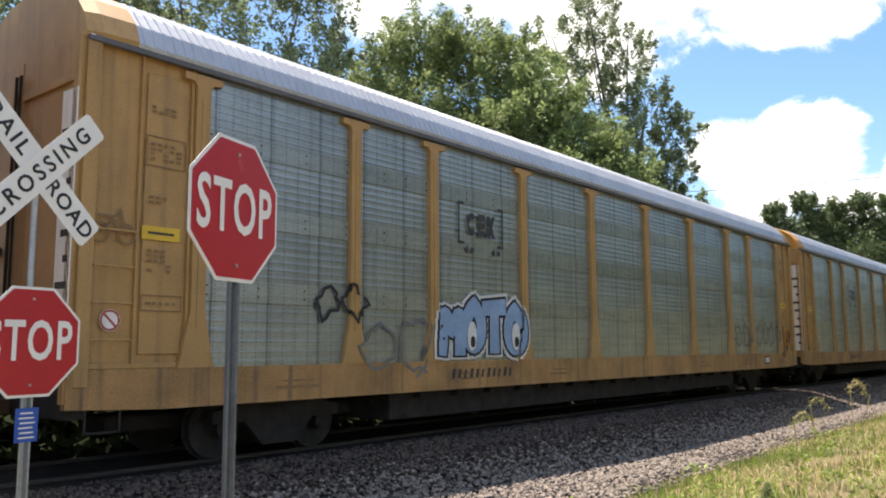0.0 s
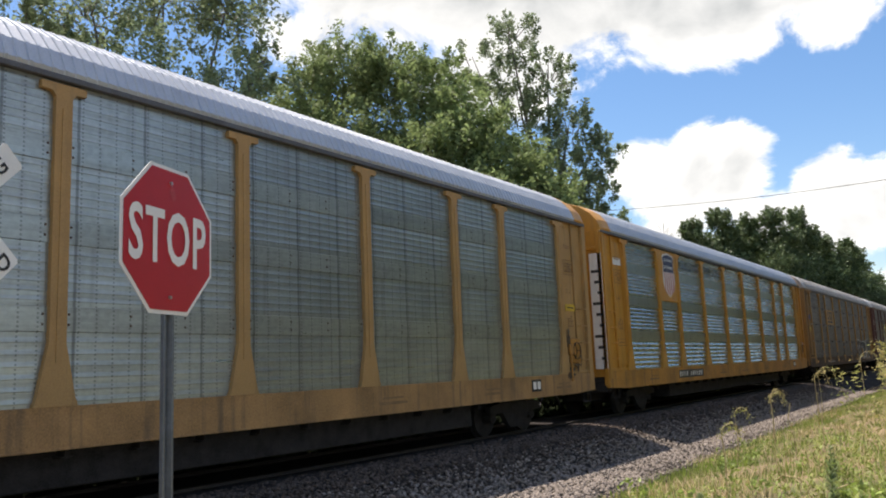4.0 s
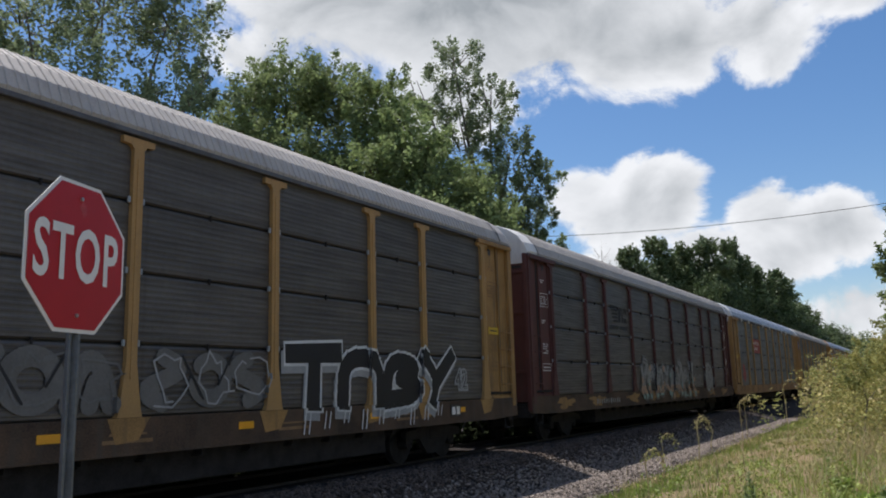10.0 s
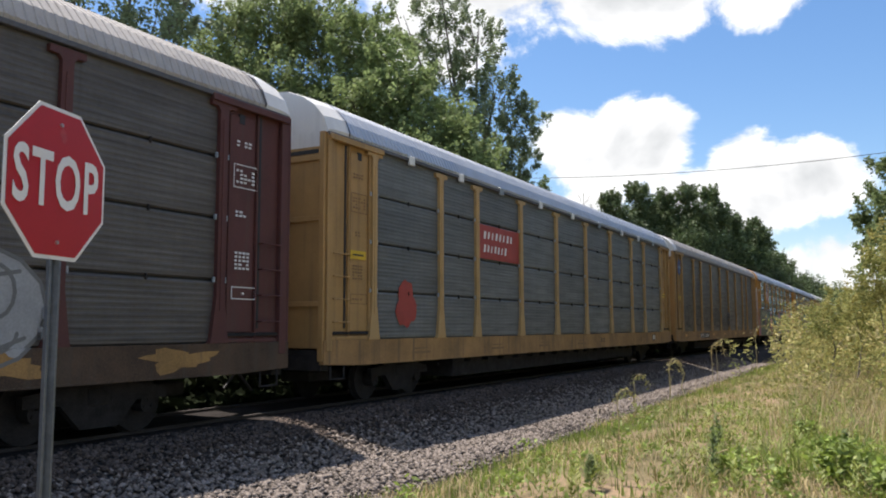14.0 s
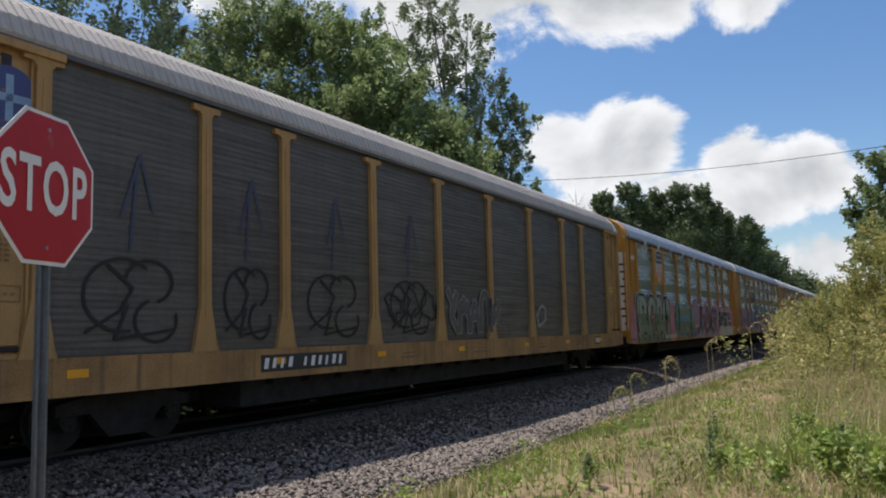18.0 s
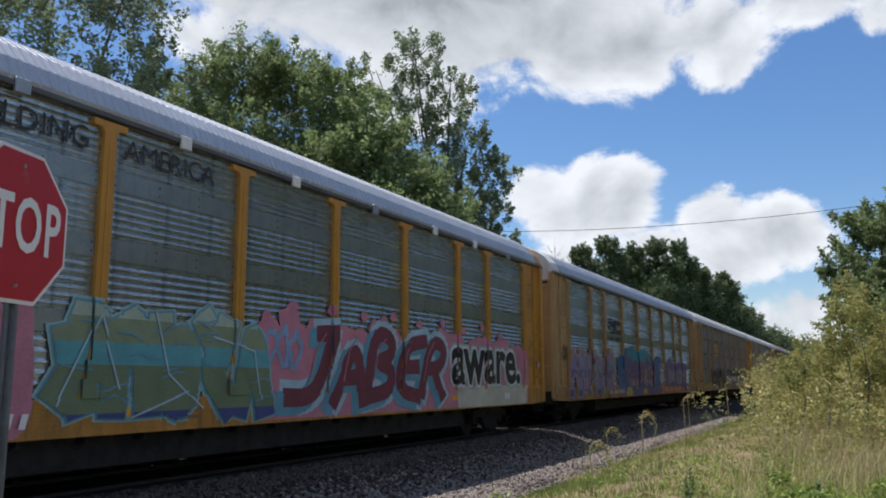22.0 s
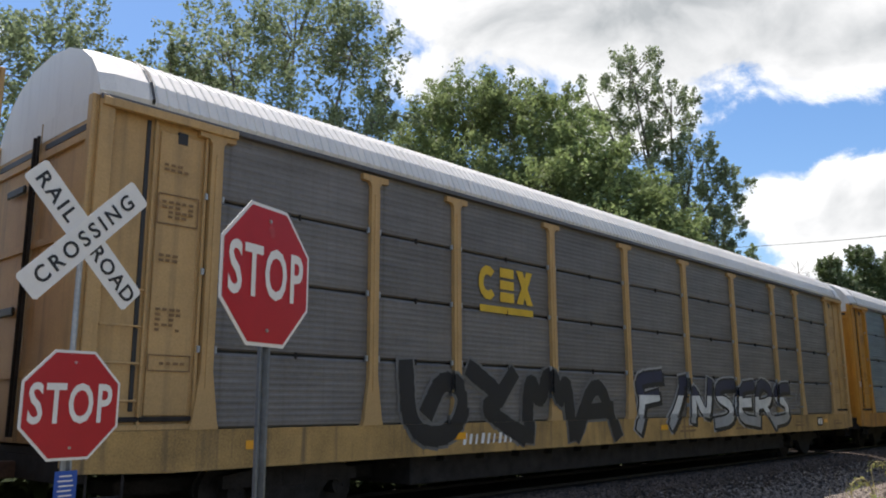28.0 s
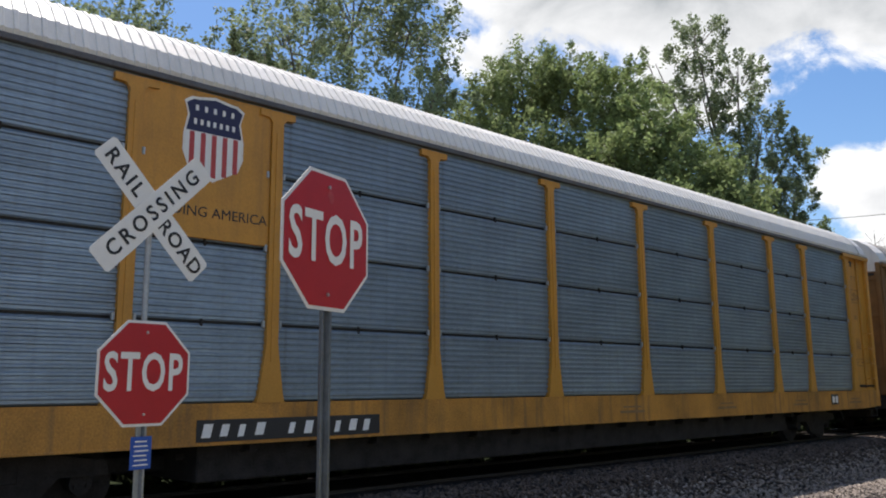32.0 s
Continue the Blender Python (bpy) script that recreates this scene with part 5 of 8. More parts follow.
def weeds():
    """Goldenrod and other tall weeds along the edge of the ballast."""
    rng = np.random.default_rng(31)
    stems, lv, tops = [], [], []
    n = 620
    x = 12.5 + 32 * rng.random(n) ** 0.8
    y = 3.6 - 9.0 * rng.random(n) ** 1.1 * np.clip(x / 30, 0.5, 1.2)
    ok = (y < 2.2 + 0.035 * (x - 12)) & ~((x < 17) & (y > -0.6))
    x, y = x[ok], y[ok]
    for px, py in zip(x, y):
        h = (0.75 + 0.75 * rng.random()) * (1.0 + 0.75 * min(1, max(0, (px - 16) / 10)))
        lean = rng.normal(size=2) * 0.12
        k = int(46 + 30 * rng.random())
        t = rng.random(k) ** 0.7
        c = np.stack([px + lean[0] * t * h + rng.normal(size=k) * 0.08, py + lean[1] * t * h + rng.normal(size=k) * 0.08, -0.15 + h * t], 1)
        lv.append(c)
        stems.append(((px, py, -0.2), (px + lean[0] * h, py + lean[1] * h, -0.15 + h)))
        m = int(26 * rng.random()) if rng.random() < 0.75 else 0
        tt = 0.8 + 0.28 * rng.random(m)
        tops.append(np.stack([px + lean[0] * tt * h + rng.normal(size=m) * 0.09, py + lean[1] * tt * h + rng.normal(size=m) * 0.09, -0.15 + h * tt], 1))
    C = np.concatenate(lv)
    V, F = leaf_quads(rng, C, 0.105, 0.15, 0.32)
    soup("weeds", V, F, WEED, None, "dense yellow-green goldenrod leaves beside the ballast", "weeds", "stuff")
    C = np.concatenate(tops)
    V, F = leaf_quads(rng, C, 0.075, 0.0, 0.6)
    soup("weed_plumes", V, F, WEEDTOP, None, "yellowish flowering tops of the goldenrod", "weeds", "stuff")
    P = np.array(stems)
    w = np.array((0.006, 0.0, 0.0))
    V = np.stack([P[:, 0] - w, P[:, 0] + w, P[:, 1] + w * 0.4, P[:, 1] - w * 0.4], 1).reshape(-1, 3)
    soup("weed_stems", V, np.arange(len(V)).reshape(-1, 4), DRYGRASS, None, "thin dry stems of the weeds", "weeds", "stuff")


weeds()


def blades(name, n, xr, yr, h0, h1, width, material, seed, label, patch=0.0, lean=0.35, band=0.0):
    """Grass blades, each a bent strip of two pieces."""
    rng = np.random.default_rng(seed)
    x = xr[0] + (xr[1] - xr[0]) * rng.random(n) ** 1.7
    y = yr[0] + (yr[1] - yr[0]) * rng.random(n)
    if patch:
        v = np.sin(x * 1.3 + 2 * np.sin(y * 1.1)) + np.sin(y * 1.9 + x * 0.6) + rng.normal(size=n) * 0.5
        keep_ = v > patch
        x, y = x[keep_], y[keep_]
    foot = 4.7 * (1.84 + 0.21 * np.clip((x - 6) / 9, 0, 1)) / 1.76
    if band:
        v = np.sin(x * 2.1 + 2 * np.sin(y * 1.7)) + np.sin(y * 2.9 + x * 0.9) + 0.6 * np.sin(x * 5.3 - y * 3.1)
        thin = (y > foot - band) | (v > 0.45) | (rng.random(len(x)) < 0.12)
        x, y, foot = x[thin], y[thin], foot[thin]
    edge = y < foot - 0.08 + 0.18 * np.sin(x * 1.9) + 0.12 * np.sin(x * 4.3) + 0.10 * rng.normal(size=len(x))
    x, y = x[edge], y[edge]
    n = len(x)
    h = (h0 + (h1 - h0) * rng.random(n)) * (0.6 + 0.4 * np.clip((foot[edge] - y) / 0.8, 0, 1))
    a = rng.random(n) * 6.283
    dx, dy = np.cos(a), np.sin(a)
    l = lean * rng.random(n) * h
    z = np.array([ground_height(a, b) for a, b in zip(x, y)]) - 0.03
    w = width * (0.6 + 0.8 * rng.random(n))
    # across the lean
    ax, ay = -dy * w, dx * w
    b0 = np.stack([x - ax, y - ay, z], 1)
    b1 = np.stack([x + ax, y + ay, z], 1)
    m0 = np.stack([x - ax * 0.8 + dx * l * 0.3, y - ay * 0.8 + dy * l * 0.3, z + h * 0.55], 1)
    m1 = np.stack([x + ax * 0.8 + dx * l * 0.3, y + ay * 0.8 + dy * l * 0.3, z + h * 0.55], 1)
    t0 = np.stack([x + dx * l - ax * 0.15, y + dy * l - ay * 0.15, z + h], 1)
    t1 = np.stack([x + dx * l + ax * 0.15, y + dy * l + ay * 0.15, z + h], 1)
    V = np.stack([b0, b1, m1, m0, t1, t0], 1).reshape(-1, 3)
    i = 6 * np.arange(n)[:, None]
    F = np.concatenate([i + np.array((0, 1, 2, 3)), i + np.array((3, 2, 4, 5))])
    soup(name, V, F, material, None, label, "grass", "stuff")


blades("grass", 120000, (5.0, 46), (-8, 5.9), 0.04, 0.18, 0.007, GRASS, 51, "bright green grass beside the ballast", band=1.3)
blades("tall_grass", 24000, (12.5, 40), (-9, 1.6), 0.30, 0.85, 0.005, DRYGRASS, 52, "tall pale dry grass among the weeds", patch=0.1, lean=1.0)
blades("green_tall_grass", 12000, (10.5, 34), (-8, 1.8), 0.20, 0.60, 0.006, GRASS, 54, "knee-high green grass among the weeds", patch=-0.4, lean=0.9)
blades("dry_grass", 42000, (6.0, 36), (-3, 5.5), 0.05, 0.22, 0.006, DRYGRASS, 53, "dry straw-coloured grass tufts", patch=0.3, lean=1.8)


def herbs():
    """Low broad-leaved green herbs in the near meadow."""
    rng = np.random.default_rng(61)
    pts = []
    for _ in range(130):
        px, py = 6 + 12 * rng.random() ** 1.2, 4.3 - 6.8 * rng.random()
        if py > 3.9 + 0.3 * math.sin(px * 2):
            continue
        h = 0.14 + 0.36 * rng.random() ** 1.5
        k = 44
        pts.append(np.stack([px + rng.normal(size=k) * 0.10, py + rng.normal(size=k) * 0.10, -0.15 + h * rng.random(k)], 1))
    V, F = leaf_quads(rng, np.concatenate(pts), 0.075, 0.0, 0.42)
    soup("herbs", V, F, GRASS, None, "low green herbs in the meadow", "weeds", "stuff")


herbs()


def leafy_clumps():
    """Knee-high broad-leaved weeds in dense clumps."""
    rng = np.random.default_rng(64)
    pts = []
    for px, py, r, h in ((9.8, -0.1, 0.28, 0.42), (10.4, 0.5, 0.32, 0.5), (9.6, 1.0, 0.12, 0.26), (11.6, 0.4, 0.16, 0.34), (12.4, -0.4, 0.22, 0.45), (10.3, 1.7, 0.12, 0.24), (13.2, 1.0, 0.2, 0.4)):
        k = int(900 * r * h / 0.2)
        d = rng.normal(size=(k, 3)) * np.array((r * 0.5, r * 0.5, 0))
        pts.append(np.array((px, py, -0.15)) + d + np.stack([np.zeros(k), np.zeros(k), h * rng.random(k) ** 0.8], 1))
    V, F = leaf_quads(rng, np.concatenate(pts), 0.10, 0.0, 0.38)
    soup("leafy_weeds", V, F, GRASS, None, "knee-high leafy green weeds in the meadow", "weeds", "stuff")
    n = 170
    x, y = 10 + 12 * rng.random(n), 3.8 - 6.0 * rng.random(n)
    h = 0.35 + 0.75 * rng.random(n) ** 1.4
    z = np.array([ground_height(a, b) for a, b in zip(x, y)]) - 0.03
    P = np.stack([x, y, z], 1)
    Q = P + np.stack([rng.normal(size=n) * 0.12, rng.normal(size=n) * 0.12, h], 1)
    w = np.array((0.005, 0.004, 0.0))
    V = np.stack([P - w, P + w, Q + w * 0.5, Q - w * 0.5], 1).reshape(-1, 3)
    soup("dry_stems", V, np.arange(4 * n).reshape(-1, 4), DRYGRASS, None, "thin dry stems standing in the meadow", "weeds", "stuff")


leafy_clumps()


def shoots():
    """Upright young weeds with narrow leaves, in loose patches."""
    rng = np.random.default_rng(66)
    out = []
    for cx, cy, r, k in ((9.2, 2.6, 0.7, 26), (10.6, 2.0, 0.9, 34), (9.4, 1.2, 0.8, 30), (11.8, 1.3, 1.0, 40), (10.2, 0.2, 0.9, 36), (12.6, 0.4, 1.1, 40), (13.6, 2.2, 1.0, 34), (14.6, 0.8, 1.2, 40), (8.4, 3.1, 0.5, 16), (15.5, 2.6, 0.9, 26), (11.6, -0.9, 1.0, 34), (9.0, -0.3, 0.6, 20)):
        for _ in range(k):
            px, py = cx + rng.normal() * r * 0.6, cy + rng.normal() * r * 0.5
            if py > 3.9 or rng.random() < 0.45:
                continue
            h = 0.16 + 0.36 * rng.random()
            m = int(20 + 26 * rng.random())
            t = rng.random(m)
            a = rng.random(m) * 6.283
            lean_x, lean_y = rng.normal(size=2) * 0.08
            out.append(np.stack([px + lean_x * t, py + lean_y * t, ground_height(px, py) + h * t, np.cos(a), np.sin(a), 0.055 + 0.05 * (1 - t) * rng.random(m)], 1))
    Q = np.concatenate(out)
    C, ca, sa, ln = Q[:, :3], Q[:, 3], Q[:, 4], Q[:, 5]
    d = np.stack([ca, sa, np.full(len(Q), 0.8)], 1) * ln[:, None]
    w = np.stack([-sa, ca, np.zeros(len(Q))], 1) * 0.010
    V = np.stack([C, C + d * 0.5 + w, C + d, C + d * 0.5 - w], 1).reshape(-1, 3)
    soup("weed_shoots", V, np.arange(len(V)).reshape(-1, 4), SHOOT, None, "upright young green weeds with narrow leaves", "weeds", "stuff")


shoots()


def curled_weed(label, x, y, h, r, seed, material=WEED, group="curled weeds"):
    """A single weed whose top bends over in a hook, with small leaves along it."""
    rng = np.random.default_rng(seed)
    root = thing("weed", label, "weed", group, at=pose(x, y, ground_height(x, y) - 0.03, 0, 0, -68 + 30 * math.sin(seed * 2.7)))
    pts = [Vector((0.03 * math.sin(3 * t), 0, h * 0.8 * t)) for t in (0, 0.3, 0.6, 1)]
    top = pts[-1]
    for i in range(1, 9):
        a = math.pi * i / 8
        pts.append(Vector((top.x + r * (1 - math.cos(a)), 0.1 * r * i / 8, top.z + r * 1.1 * math.sin(a) - (0.10 * r * max(0, i - 5)))))
    bm = bmesh.new()
    for p, q in zip(pts, pts[1:]):
        limb(bm, p, q, 0.010, 0.009, 5)
    part("stem", bm, DRYGRASS, root)
    C = []
    for p in pts[3:]:
        for _ in range(9):
            C.append(np.array(p) + rng.normal(size=3) * 0.035 + np.array((0, 0, -0.03)))
    for p in pts[:3]:
        for _ in range(4):
            C.append(np.array(p) + rng.normal(size=3) * 0.05 + np.array((0, 0, 0.12)))
    V, F = leaf_quads(rng, np.array(C), 0.046, 0.5, 0.45)
    soup("leaves", V, F, material, root, "small yellowish drooping leaves")


curled_weed("tall weed with a hooked drooping top beside the gravel", 11.37, 3.31, 1.02, 0.13, 1)
for i, (x, y, h, r) in enumerate(((17.19, 4.63, 1.05, 0.14), (18.45, 4.18, 1.3, 0.18), (21.14, 4.78, 1.2, 0.16), (22.13, 3.9, 1.6, 0.2), (26.21, 4.48, 1.7, 0.22), (26.47, 3.36, 2.0, 0.25))):
    curled_weed("yellowish weed with a bent drooping top", x, y, h, r, 2 + i, WEEDTOP if i % 2 else WEED)


def spike_plant(x, y, h, seed):
    rng = np.random.default_rng(seed)
    root = thing("spiky_weed", "upright dark green weed with narrow whorled leaves", "weed", "spiky weeds", at=pose(x, y, -0.17))
    part("stem", rods(((0, 0, 0), (0, 0, h), 0.008), seg=6), GRASS, root)
    t = rng.random(150)
    a = rng.random(150) * 6.283
    r = 0.11 * (1 - t * 0.75)
    C = np.stack([np.cos(a) * r * 0.6, np.sin(a) * r * 0.6, 0.06 + t * (h - 0.04) + 0.04], 1)
    d = np.stack([np.cos(a), np.sin(a), np.full(150, 0.75)], 1) * (r * 0.9)[:, None]
    s = np.stack([-np.sin(a), np.cos(a), np.zeros(150)], 1) * 0.011
    V = np.stack([C - d * 0.5, C + s, C + d * 0.9, C - s], 1).reshape(-1, 3)
    soup("leaves", V, np.arange(600).reshape(-1, 4), LEAF, root)


for i, (x, y, h) in enumerate(((9.7, 1.72, 0.62), (12.2, 2.1, 0.5), (10.6, 0.4, 0.55), (8.9, 2.9, 0.32))):
    spike_plant(x, y, h, 80 + i)


def bare_stalk(pts, x, y):
    root = thing("dry_stalk", "bleached bare stalk standing in the meadow", "weed", "dry stalks", at=pose(x, y, -0.17))
    bm = bmesh.new()
    for p, q in zip(pts, pts[1:]):
        limb(bm, p, q, 0.010, 0.008, 5)
    part("stem", bm, DRYGRASS, root)


bare_stalk([(0, 0, 0), (0.02, 0, 0.35), (-0.02, 0, 0.62), (0.03, 0, 0.86)], 13.9, 2.45)
bare_stalk([(0, 0, 0), (0.12, 0.1, 0.18), (0.30, 0.1, 0.26), (0.5, 0.15, 0.22)], 11.6, 2.4)
bare_stalk([(0, 0, 0), (-0.12, 0.1, 0.22), (-0.34, 0.1, 0.30)], 11.9, 2.6)
bare_stalk([(0, 0, 0), (-0.05, 0, 0.2), (0.08, 0, 0.34)], 9.6, 2.35)
bare_stalk([(0, 0, 0), (0.1, -0.15, 0.22), (0.22, -0.32, 0.18)], 10.8, 2.3)
bare_stalk([(0, 0, 0), (-0.08, 0.12, 0.26), (-0.1, 0.3, 0.30), (-0.05, 0.42, 0.22)], 11.2, 2.2)
bare_stalk([(0, 0, 0), (0.02, -0.1, 0.3), (0.05, -0.3, 0.38)], 9.9, 1.9)
bare_stalk([(0, 0, 0), (0.0, 0.02, 0.5), (0.05, 0.1, 0.75), (0.1, 0.05, 1.0)], 14.6, 3.0)


def overhead_wire():
    p, q = Vector(toward(27, 10.0, 62)), Vector(toward(-7, 10.5, 62))
    w = thing("overhead_cable", "thin black overhead cable hanging across the sky", "cable", kind="structure")
    bm = bmesh.new()
    n = 16
    pt = lambda t: p.lerp(q, t) + Vector((0, 0, -0.9 * 4 * t * (1 - t) + 0.6))
    for i in range(n):
        limb(bm, pt(i / n), pt((i + 1) / n), 0.022, 0.022, 5)
    part("cable", bm, WIREBLACK, w)


overhead_wire()

# ---- markings and spray paint on the wagons ----
TALLFACE, BOARDFACE, POSTFACE, SILLFACE = -1.577, -1.561, -1.632, -1.606


def ribbon(path, w):
    """Outline pieces of a brush stroke: quads along the path and octagons at its joints."""
    out = []
    for (x0, z0), (x1, z1) in zip(path, path[1:]):
        l = math.hypot(x1 - x0, z1 - z0) or 1e-6
        nx, nz = -(z1 - z0) / l * w / 2, (x1 - x0) / l * w / 2
        out.append([(x0 + nx, z0 + nz), (x0 - nx, z0 - nz), (x1 - nx, z1 - nz), (x1 + nx, z1 + nz)])
    for x, z in path:
        out.append([(x + w / 2 * math.cos(i * 0.7854), z + w / 2 * math.sin(i * 0.7854)) for i in range(8)])
    return out


def blob(cx, cz, rx, rz, seed, rough=0.22, n=26):
    rng = random.Random(seed)
    ph = [rng.uniform(0, 6.28) for _ in range(4)]
    pts = []
    for i in range(n):
        a = 6.2832 * i / n
        k = 1 + rough * (0.5 * math.sin(3 * a + ph[0]) + 0.35 * math.sin(5 * a + ph[1]) + 0.3 * math.sin(8 * a + ph[2]))
        pts.append((cx + rx * k * math.cos(a), cz + rz * k * math.sin(a)))
    return pts


def paint(car, polys, color, style, layer=0, name="graffiti", label=""):
    """Lay flat shapes, given in x, z along the wagon, over its sheets, posts and sill."""
    bm = bmesh.new()
    for i, p in enumerate(polys):
        try:
            bm.faces.new([bm.verts.new((x, -0.00004 * (i % 97), max(z, SILL0 + 0.02))) for x, z in p])
        except ValueError:
            pass
    lay(car, bm, color, style, layer, name, label)


def lay(car, bm, color, style, layer, name, label=""):
    def cut(co, no):
        bmesh.ops.bisect_plane(bm, geom=list(bm.verts) + list(bm.edges) + list(bm.faces), plane_co=co, plane_no=no, dist=1e-5)

    xs = [v.co.x for v in bm.verts]
    if not xs:
        bm.free()
        return
    lo, hi = min(xs), max(xs)
    zs = [v.co.z for v in bm.verts]
    if min(zs) < SILL1 < max(zs):
        cut((0, 0, SILL1), (0, 0, 1))
        for d in (0.25, 0.5, 0.72):
            cut((0, 0, SILL1 + d), (0, 0, 1))
    for p in POSTS:
        for d in (-0.23, -0.18, -0.11, 0.11, 0.18, 0.23):
            if lo < p + d < hi:
                cut((p + d, 0, 0), (1, 0, 0))
    face = TALLFACE if style == "tall" else BOARDFACE
    bmesh.ops.split_edges(bm, edges=bm.edges[:])
    sides = []
    for f in bm.faces:
        c = f.calc_center_median()
        post = min(POSTS, key=lambda p: abs(c.x - p))
        rise = c.z - SILL1
        half = 0.23 if rise < 0.25 else 0.18 if rise < 0.5 else 0.11
        on_post = rise >= 0 and abs(c.x - post) < half
        y = SILLFACE if c.z < SILL1 else (POSTFACE if on_post else face)
        for v in f.verts:
            v.co.y += y - 0.004 * layer
        if f.normal.y > 0:
            f.normal_flip()
        if on_post:
            for e in f.edges:
                a, b = e.verts
                if abs(a.co.x - post + half) < 1e-3 and abs(b.co.x - post + half) < 1e-3 and abs(a.co.z - b.co.z) > 0.01:
                    sides.append([tuple(a.co), tuple(b.co), (b.co.x, face, b.co.z), (a.co.x, face, a.co.z)])
    for q in sides:
        bm.faces.new([bm.verts.new(p) for p in q])
    ob = part(name, bm, SPRAY[color] if isinstance(color, str) else color, car, label)
    tagged(ob, kind="stuff")


def wild(x0, x1, z0, z1, n, seed):
    """Abstract looping brush paths that fill a strip: rings, arches, waves and swooshes."""
    rng = random.Random(seed)
    out = []
    w, h, cz = (x1 - x0) / n, z1 - z0, (z0 + z1) / 2
    for i in range(n):
        cx = x0 + w * (i + 0.5) + rng.uniform(-0.06, 0.06) * w
        rx, rz = w * rng.uniform(0.34, 0.46), h * rng.uniform(0.40, 0.50)
        kind = (rng.randrange(4) + i) % 4
        t = [k / 13 for k in range(14)]
        if kind == 0:
            a0, sp = rng.uniform(0, 6.28), rng.uniform(4.6, 6.2)
            out.append([(cx + rx * math.cos(a0 + sp * q), cz + rz * math.sin(a0 + sp * q)) for q in t])
        elif kind == 1:
            out.append([(cx - rx + 2 * rx * q, z0 + 2 * rz * math.sin(math.pi * q) ** 0.6) for q in t])
            out.append([(cx, z0), (cx + 0.1 * w, z0 + 0.45 * h)])
        elif kind == 2:
            s = rng.choice((-1, 1))
            out.append([(cx + s * rx * math.sin(6.28 * q) * 0.8, z0 + h * q) for q in t])
        else:
            s = rng.choice((-1, 1))
            out.append([(cx - s * rx + 2 * s * rx * q, cz - rz + 2 * rz * q ** 1.8 + 0.12 * h * math.sin(9 * q)) for q in t])
            out.append([(cx - rx * 0.2, cz + rz * 0.8), (cx + rx * 0.7, cz + rz * 0.1), (cx + rx * 0.9, cz - rz)])
    return out


def burner(car, style, x0, x1, z0, z1, n, seed, fill, line, halo=None, back=None, width=0.2, shine=None, base=0, accents=()):
    """A sprayed piece: background cloud, halo, outline, fill and highlights, one over the other."""
    if back:
        rng = random.Random(seed + 5)
        k = max(2, int((x1 - x0) / 1.1))
        for c, col in enumerate(back if isinstance(back, (list, tuple)) else [back]):
            paint(car, [blob(x0 + (x1 - x0) * (i + 0.5) / k, (z0 + z1) / 2 + rng.uniform(-0.1, 0.15), (x1 - x0) / k * (0.85 - 0.3 * c), (z1 - z0) * (0.62 - 0.17 * c), seed + i + 20 * c) for i in range(k)][c::(c + 1)], col, style, base + c)
        base += 2
    paths = wild(x0, x1, z0 + width / 2, z1 - width / 2, n, seed)
    if halo:
        paint(car, [q for p in paths for q in ribbon(p, width + 0.22)], halo, style, base)
    if line:
        paint(car, [q for p in paths for q in ribbon(p, width + 0.09)], line, style, base + 1)
    if fill:
        paint(car, [q for p in paths for q in ribbon(p, width)], fill, style, base + 2)
    rng = random.Random(seed + 9)
    for col in accents:
        paint(car, [blob(rng.uniform(x0, x1), rng.uniform(z0, z1), rng.uniform(0.06, 0.2), rng.uniform(0.05, 0.14), seed + j, 0.5) for j in range(max(3, int((x1 - x0) * 2.2)))], col, style, base + 3)
    if shine:
        paint(car, [q for p in paths for q in ribbon([(x - width * 0.22, z + width * 0.2) for x, z in p], 0.035)], shine, style, base + 4)
    if halo and line and width > 0.3:
        # thin cuts, sparks and drips over the fill
        fine = []
        for j in range(int((x1 - x0) * 3.0)):
            x, z = rng.uniform(x0, x1), rng.uniform(z0 + 0.1, z1 - 0.1)
            fine += ribbon([(x, z), (x + rng.uniform(-0.2, 0.2), z - rng.uniform(0.1, 0.4)), (x + rng.uniform(-0.25, 0.25), z - rng.uniform(0.2, 0.5))], 0.022)
        paint(car, fine, line, style, base + 4)


